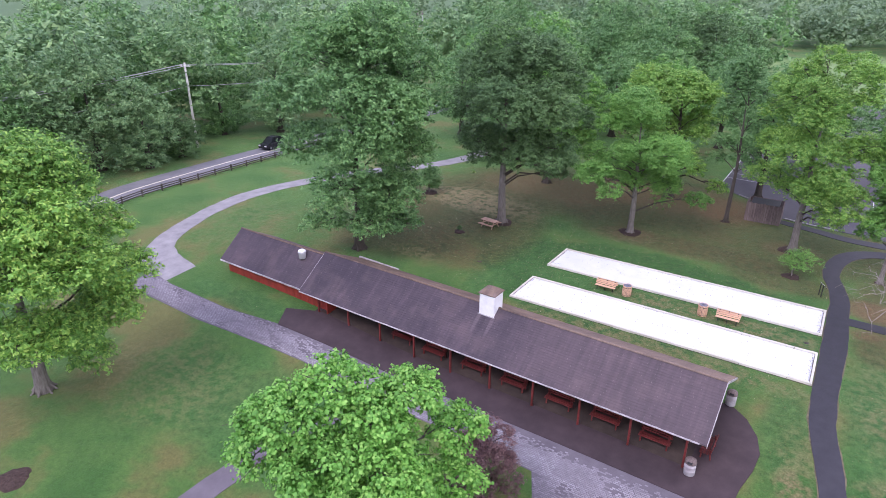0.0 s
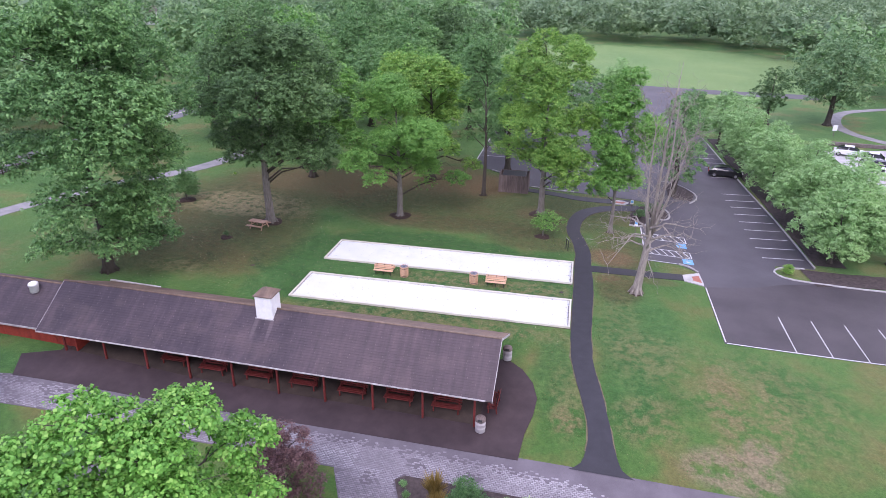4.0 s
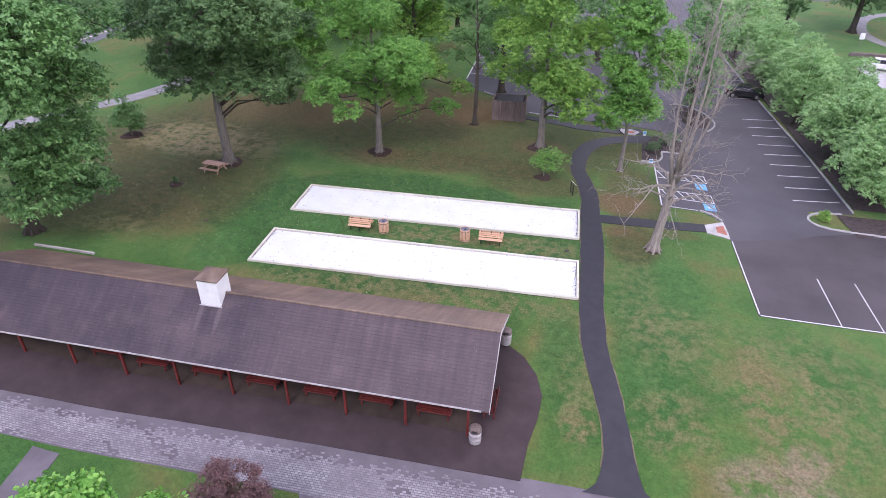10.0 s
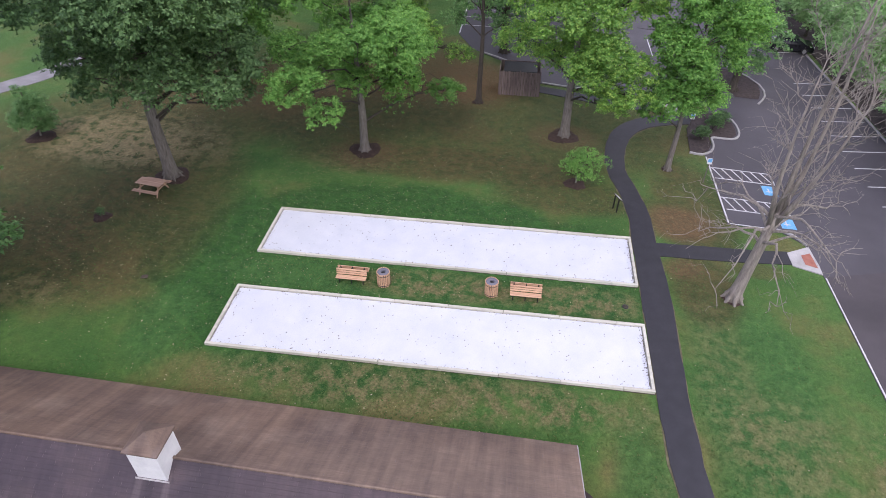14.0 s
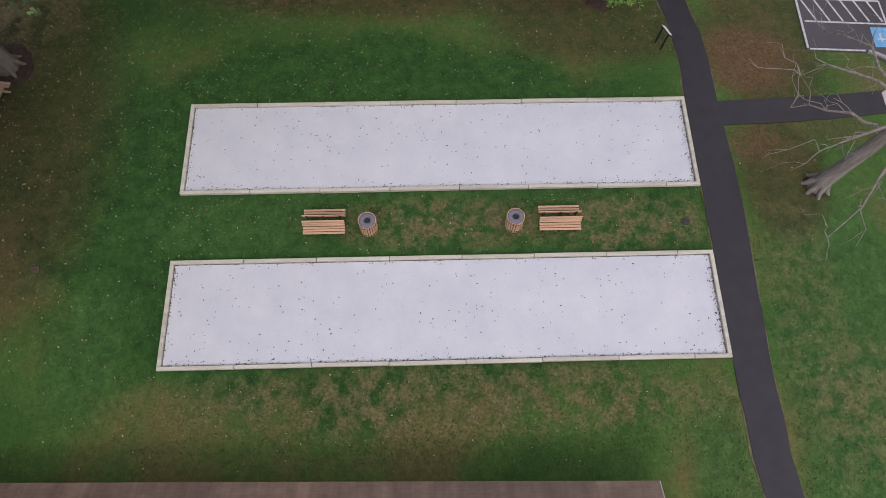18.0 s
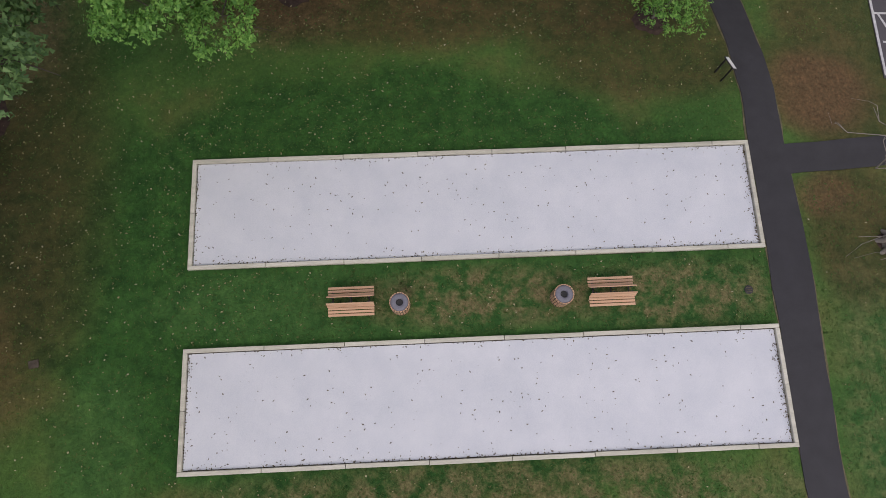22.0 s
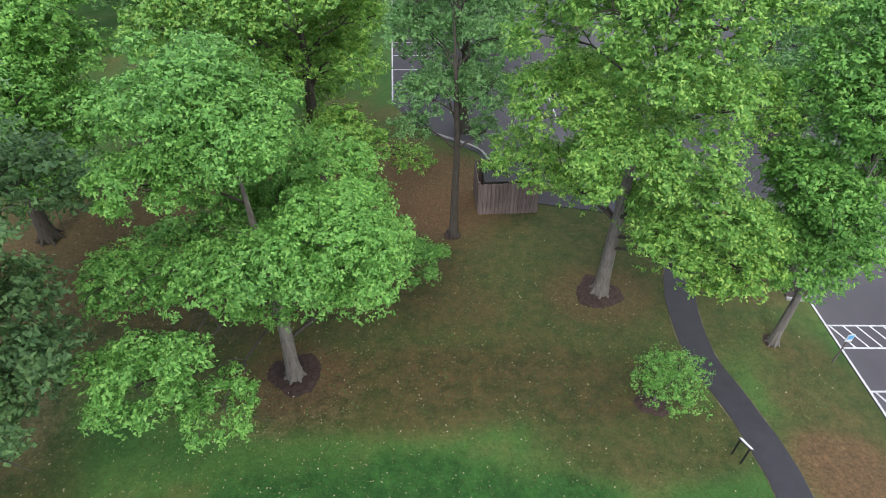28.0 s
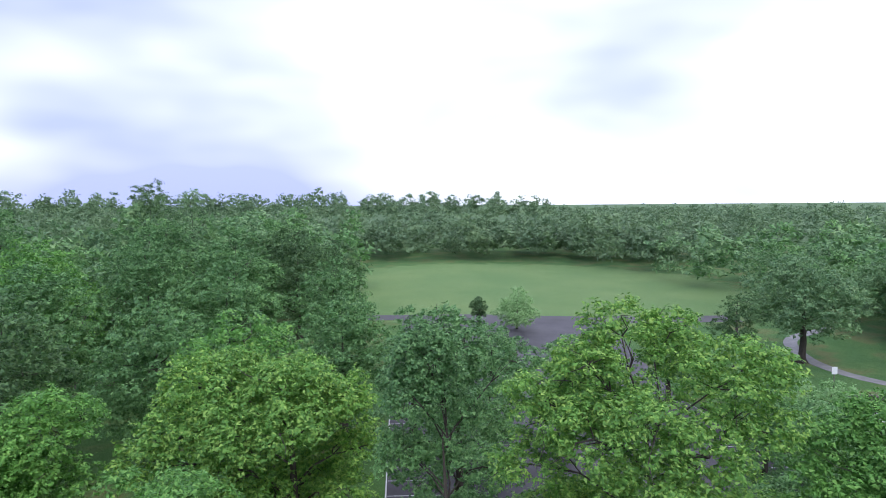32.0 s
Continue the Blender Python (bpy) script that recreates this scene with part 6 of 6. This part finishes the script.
for dx, z, side in ((-0.65, 9.85, -1), (0.0, 9.95, -1), (0.65, 9.85, -1), (0.0, 7.4, -1), (-0.65, 9.85, 1), (0.65, 9.85, 1), (0.0, 7.4, 1)):
    pts = []
    for k in range(13):
        t = k / 12
        pts.append((-50.1 + dx + 0.5 * t, 12.2 + side * 42 * t, ZP + z - 3.4 * t * (1 - t) - 0.6 * t))
    cable = thing("overhead_cable", pose(0, 0, 0), "thin overhead cable strung from the utility pole", "cable", "overhead cables")
    part("strand", Geo().tube(pts, [0.034] * 13, 5), M["wire"], cable)


# ---- cars ----
def car(x, y, rz, paint, label, tall=1.0):
    S = 0.8
    root = thing("parked_car", at(x, y, rz, 0.025), label, "car")
    prof = [(-2.15, 0.32), (-2.2, 0.62), (-2.05, 0.88), (-1.35, 0.98), (-0.75, 1.02), (0.9, 1.02), (1.75, 0.98), (2.1, 0.9), (2.2, 0.6), (2.12, 0.32)]
    roofp = [(-1.35, 0.98), (-0.55, 1.42 * tall), (0.75, 1.46 * tall), (1.55, 1.25 * tall), (1.8, 0.98)]

    def hull(prof, w0, w1):
        g = Geo()
        n = len(prof)
        vs = []
        for s, w in ((-1, w0), (1, w0)):
            for px, pz in prof:
                k = w if pz < 1.0 else w1
                vs.append((px * S, s * k * S, pz * S))
        g.add(vs, [tuple(range(n)), tuple(reversed(range(n, 2 * n)))] + [((i + 1) % n, i, n + i, n + (i + 1) % n) for i in range(n)])
        return g

    body = part("body", hull(prof, 0.9, 0.86), M[paint], root)
    part("cabin", hull(roofp, 0.84, 0.68), M["glass"], root, "dark glazed cabin")
    part("roof_panel", Geo().box((0.12 * S, 0, 1.46 * tall * S), (1.35 * S, 1.3 * S, 0.05), cut=0.02), M[paint], root)
    for px in (-1.35, 1.38):
        for s in (-1, 1):
            g = Geo()
            w = part("wheel", g.tube([(px * S, s * 0.70 * S, 0.33 * S), (px * S, s * 0.92 * S, 0.33 * S)], [0.33 * S, 0.33 * S], 18), M["tyre"], root)
            part("rim", Geo().tube([(px * S, s * 0.90 * S, 0.33 * S), (px * S, s * 0.935 * S, 0.33 * S)], [0.2 * S, 0.19 * S], 14), M["chrome"], w)
    for s in (-1, 1):
        part("headlight", Geo().box((-2.15 * S, s * 0.62 * S, 0.72 * S), (0.12, 0.34 * S, 0.14), cut=0.02), M["lamp_clear"], root)
        part("tail_light", Geo().box((2.13 * S, s * 0.66 * S, 0.82 * S), (0.1, 0.3 * S, 0.13), cut=0.02), M["lamp_red"], root)
        part("mirror", Geo().box((-0.75 * S, s * 0.98 * S, 1.03 * S), (0.14, 0.16, 0.11), cut=0.02), M[paint], root)
        part("pillar", Geo().box((0.15 * S, s * 0.77 * S, 1.2 * S), (0.08, 0.05, 0.42 * tall), (-s * 12, 0, 0), cut=0.01), M[paint], root)
    return root


car(34.2, 38.3, 172, "car_black", "dark parked car standing across a stall")
car(51.6, 52.5, 160, "car_white", "white parked car on the far gravel lot", 1.05)
car(53.2, 49.2, 155, "car_white", "white parked estate car on the far gravel lot", 1.1)
car(52.8, 45.8, 155, "car_black", "dark parked car on the far gravel lot")
car(51.8, 42.2, 155, "car_white", "white parked car on the far gravel lot")
car(-42.1, 17.3, 92, "car_black", "black off-road car standing on the road", 1.2)
tagged(drape("ground", [(49.0, 30.0), (62, 30.0), (62, 46.0), (57.5, 56.5), (49.5, 54.5)], M["concrete"], 0.02, 4.0), "pale gravel parking lot behind the trees", "car park", kind="structure")
tagged(strip("pavement", [(72, 52.5, 1.7), (63, 57.5, 1.7), (58.4, 63, 1.7), (56.6, 68.5, 1.7), (57.5, 75.5, 1.7), (62, 84, 1.7), (72, 90, 1.7)], M["gravel_path"], 0.03, 0.03, 1.5), "pale path winding under far trees", "path", kind="structure")
wall = thing("stone_wall", pose(0, 0, 0), "low grey dry-stone wall by the far lot", "wall")
rng_w = random.Random(6)
for i in range(60):
    for k in range(2):
        px = 50.5 + 0.22 * i + 0.11 * k
        py = 58.2 - 0.02 * i
        part("stone", Geo().box((px, py, terrain(px, py) + 0.14 + 0.24 * k), (0.21, rng_w.uniform(0.28, 0.38), 0.24), (0, 0, rng_w.uniform(-6, 6)), cut=0.03), M["fence_wood"], wall)
sign = thing("white_sign", at(53.6, 64.1), "small white sign on a post by the far path", "sign")
part("post", Geo().box((0, 0, 0.6), (0.07, 0.07, 1.2), cut=0.01), M["fence_wood"], sign)
part("board", Geo().box((0, -0.05, 1.2), (0.6, 0.04, 0.8), (0, 0, 0), cut=0.01), M["white"], sign)


# ---- house among the trees ----
def house(x, y, rz):
    z = terrain(x, y)
    root = thing("house", pose(x, y, z, 0, 0, rz), "white house with a grey gabled roof half hidden in woods", "house")
    root.scale = (0.62, 0.62, 0.62)
    part("wall", Geo().box((0, 0, 4.2), (10, 7, 8.4), cut=0.05), M["white"], root)
    g = Geo()
    slab(g, (-5.4, -4.0, 8.0), (5.4, -4.0, 8.0), (5.4, 0, 11.4), (-5.4, 0, 11.4), 0.2)
    slab(g, (-5.4, 0, 11.4), (5.4, 0, 11.4), (5.4, 4.0, 8.0), (-5.4, 4.0, 8.0), 0.2)
    roof = part("roof", g, M["fence_wood"], root)
    for s in (-5.0, 5.0):
        part("gable", Geo().add([(s - 0.1, -3.5, 8.2), (s - 0.1, 3.5, 8.2), (s - 0.1, 0, 11.2), (s + 0.1, -3.5, 8.2), (s + 0.1, 3.5, 8.2), (s + 0.1, 0, 11.2)], [(0, 2, 1), (3, 4, 5), (0, 3, 5, 2), (1, 2, 5, 4), (0, 1, 4, 3)]), M["white"], root)
    part("chimney", Geo().box((2.5, 0.8, 11.2), (0.8, 0.8, 2.2), cut=0.04), M["brick_red"], roof)
    for wx in (-3.2, 0.0, 3.2):
        w = part("window", Geo().box((wx, -3.52, 6.2), (1.2, 0.1, 1.6), cut=0.02), M["white"], root)
        part("pane", Geo().box((wx, -3.57, 6.2), (1.0, 0.04, 1.4)), M["glass"], w)
    d = part("dormer", Geo().box((-1.5, -2.6, 9.9), (1.8, 1.6, 1.7), cut=0.05), M["white"], root)
    part("pane", Geo().box((-1.5, -3.42, 10.0), (0.9, 0.05, 1.0)), M["glass"], d)


house(-157.0, 206.0, 36)

# timber laid along the slope behind the shelter
log = thing("edging_timber", pose(0, 0, 0), "long pale timber lying in the grass behind the shelter", "timber")
part("timber", Geo().box((-10.0, -1.75, terrain(-10.0, -1.75) + 0.05), (3.7, 0.11, 0.14), (0, 1.8, 0), cut=0.015), M["fascia"], log)
drain = thing("drain_cover", at(17.6, 4.78, 0, 0.0), "round dark drain cover set in the grass", "drain cover")
part("cover", Geo().lathe([(0.14, -0.02), (0.14, 0.015), (0.12, 0.025)], 20), M["black_metal"], drain)
part("grate", Geo().box((0, 0, 0.028), (0.2, 0.03, 0.012)).box((0, 0.07, 0.028), (0.16, 0.03, 0.012)).box((0, -0.07, 0.028), (0.16, 0.03, 0.012)), M["grime"], drain)
valve = thing("valve_box", at(-4.35, 3.4, 10, 0.0), "square dull green valve box lid in the grass", "valve box")
part("lid", Geo().box((0, 0, 0.01), (0.3, 0.24, 0.04), cut=0.01), M["grime"], valve)

# ---- turf and litter ----
def on_lawn(x, y):
    """Whether a spot is open grass near the courts."""
    if -0.1 < x < 18.45 and (-0.1 < y < 3.8 or 6.0 < y < 9.9):
        return False
    if -12 < x < 17 and y < -3.2:
        return False
    if x > 23.4 and y > 11.7 or x > 27.2:
        return False
    if 19.3 < x < 23.5 and 9.5 < y < 13.5 or 19.3 < x and 8.4 < y < 10.2:
        return False
    wx = np.interp(y, [p[1] for p in WALK[:-3]], [p[0] for p in WALK[:-3]])
    return abs(x - wx) > 0.72 or y > 22 or y < -10


def turf():
    rng = np.random.default_rng(9)
    n = 90000
    x, y = rng.normal(9, 11, n), rng.normal(4, 10, n)
    keep = np.array([on_lawn(a, b) for a, b in zip(x, y)])
    x, y = x[keep], y[keep]
    n = len(x)
    z = np.array([terrain(a, b) for a, b in zip(x, y)])
    a, s = rng.uniform(0, 6.28, n), rng.uniform(0.02, 0.055, n)
    h = rng.uniform(0.008, 0.024, n)
    u = np.stack([np.cos(a) * s, np.sin(a) * s, 0 * s], 1)
    t = np.stack([rng.normal(size=n) * 0.03, rng.normal(size=n) * 0.03, h], 1)
    c = np.stack([x, y, z - 0.004], 1)
    q = np.stack([c - u, c + u, c + u * 0.5 + t, c - u * 0.5 + t], 1).reshape(-1, 3)
    tagged(part("grass_tufts", fast_mesh("grass_tufts", q, 4, M["grass_blade"]), None), "short uneven tufts of lawn grass", "grass", kind="stuff")
    m = 5200
    x, y = rng.normal(1, 10, m), rng.normal(10, 8, m)
    keep = np.array([on_lawn(p, r) and -20 < p < 27 for p, r in zip(x, y)])
    x, y = x[keep], y[keep]
    m = len(x)
    z = np.array([terrain(p, r) for p, r in zip(x, y)]) + 0.03
    a, s = rng.uniform(0, 6.28, m), rng.uniform(0.018, 0.042, m)
    u = np.stack([np.cos(a) * s, np.sin(a) * s, rng.normal(size=m) * 0.01], 1)
    v = np.stack([-np.sin(a) * s * 0.6, np.cos(a) * s * 0.6, rng.normal(size=m) * 0.012], 1)
    c = np.stack([x, y, z], 1)
    tagged(part("leaf_litter", fast_mesh("leaf_litter", np.stack([c - u, c - v, c + u, c + v], 1).reshape(-1, 3), 4, M["litter"]), None), "pale fallen leaves scattered on the lawn", "leaves", kind="stuff")


M["grass_blade"] = leaf_material("grass_blade", (0.055, 0.115, 0.030), (0.080, 0.155, 0.040), (0.19, 0.19, 0.08), 0.5)
turf()


# ---- paving stones of the brick walk ----
def inside(x, y, poly):
    hit = False
    for (x0, y0), (x1, y1) in zip(poly, poly[1:] + poly[:1]):
        if (y0 > y) != (y1 > y) and x < x0 + (y - y0) * (x1 - x0) / (y1 - y0):
            hit = not hit
    return hit


def pavers():
    area = [(-24.2, -11.0), (-21.4, -11.5), (-15.2, -11.6), (-10.4, -11.05), (-4.0, -10.75), (2.0, -10.65), (8.0, -10.67), (16.4, -10.8), (21.2, -10.85), (26, -10.8), (34, -10.55), (34, -12.05), (25.7, -12.35), (22.3, -12.6), (20.85, -13.1), (19.35, -14.6), (18.55, -16.6), (18.2, -19.0), (9.95, -19.0), (9.65, -15.9), (9.05, -14.6), (8.15, -12.8), (2.0, -12.7), (-7.0, -12.7), (-15.9, -13.2), (-24.1, -13.0)]
    bed = [(10.95, -13.0), (11.4, -12.65), (15.0, -12.72), (17.6, -12.78), (18.35, -12.95), (18.43, -13.3), (17.95, -14.25), (16.98, -15.4), (16.4, -19), (12.2, -19), (11.57, -14.3)]
    rng = random.Random(12)
    w, d = 0.16, 0.092
    base = Geo().box((0, 0, 0), (w - 0.012, d - 0.012, 0.05), cut=0.006).mesh("paving_stone", M["paver"])
    root = thing("brick_walk", pose(0, 0, 0), "grey concrete brick walk and plaza laid in rows", "paving", kind="structure")
    geo, singles, row = Geo(), 0, 0
    y = -19.0
    while y < -10.6:
        x = -24.2 + (w / 2 if row % 2 else 0)
        while x < 34:
            worn = float(np.interp(x, (-24, -10, 2, 8, 12.6, 16.8, 18.8, 21.2, 24, 28, 34), (0.5, 0.5, 0.35, 0.4, 0.45, 0.7, 0.9, 1.5, 1.4, 0.8, 0.6)))
            patch = math.sin(x * 1.3 + 2.0 * math.sin(y * 1.1)) * math.sin(y * 2.1 + 1.7 * math.sin(x * 0.7))
            gone = -10.85 - y < worn + rng.uniform(-0.28, 0.28) or (patch > 0.72 and rng.uniform(0, 1) < 0.5)
            if inside(x, y, area) and not inside(x, y, bed) and not gone:
                z = terrain(x, y) - 0.001 + rng.uniform(-0.003, 0.004)
                if 9.0 < x < 11.6 and -12.6 < y < -11.2 and singles < 300:
                    ob = new("paving_stone", base)
                    ob.parent = root
                    ob.location = (x, y, z)
                    singles += 1
                else:
                    hx, hy = w / 2 - 0.006 + rng.uniform(-0.003, 0.002), d / 2 - 0.006
                    k, tx = 0.006, rng.uniform(-0.003, 0.003)
                    top = [(x - hx + k, y - hy + k, z + 0.025 - tx), (x + hx - k, y - hy + k, z + 0.025 + tx), (x + hx - k, y + hy - k, z + 0.025 + tx), (x - hx + k, y + hy - k, z + 0.025 - tx)]
                    low = [(x - hx, y - hy, z), (x + hx, y - hy, z), (x + hx, y + hy, z), (x - hx, y + hy, z)]
                    geo.add(low + top, [(4, 5, 6, 7), (0, 1, 5, 4), (1, 2, 6, 5), (2, 3, 7, 6), (3, 0, 4, 7)])
            x += w
        y += d
        row += 1
    tagged(part("paving_stones", geo, M["paver_many"], root), kind="stuff")


def paver_many():
    k = Nodes("concrete_pavers", 0.6)
    c = k.ramp(k.noise(0.35, 4, 0.6, (0.5, 1.6, 1)), [(0.36, (0.165, 0.150, 0.168)), (0.52, (0.225, 0.210, 0.228)), (0.7, (0.31, 0.295, 0.312))])
    c = k.mix(0.4, c, k.ramp(k.island(), [(0.0, (0.22, 0.22, 0.22)), (0.6, (0.52, 0.52, 0.52)), (1.0, (0.74, 0.74, 0.74))]), "OVERLAY")
    f = k.noise(30.0, 3)
    c = k.mix(0.3, c, k.ramp(f, [(0.3, (0.36, 0.36, 0.36)), (0.7, (0.64, 0.64, 0.64))]), "OVERLAY")
    k.colour(c).bump(f, 0.3, 0.006).gloss(k.noise(0.6, 3), 0.4, 0.75)
    return k.mat


M["paver_many"] = paver_many()
pavers()

# ---- plan units to metres ----
for me in bpy.data.meshes:
    me.transform(Matrix.Scale(UNIT, 4))
for ob in scene.objects:
    if ob.type in {"MESH", "EMPTY"}:
        ob.location = ob.location * UNIT
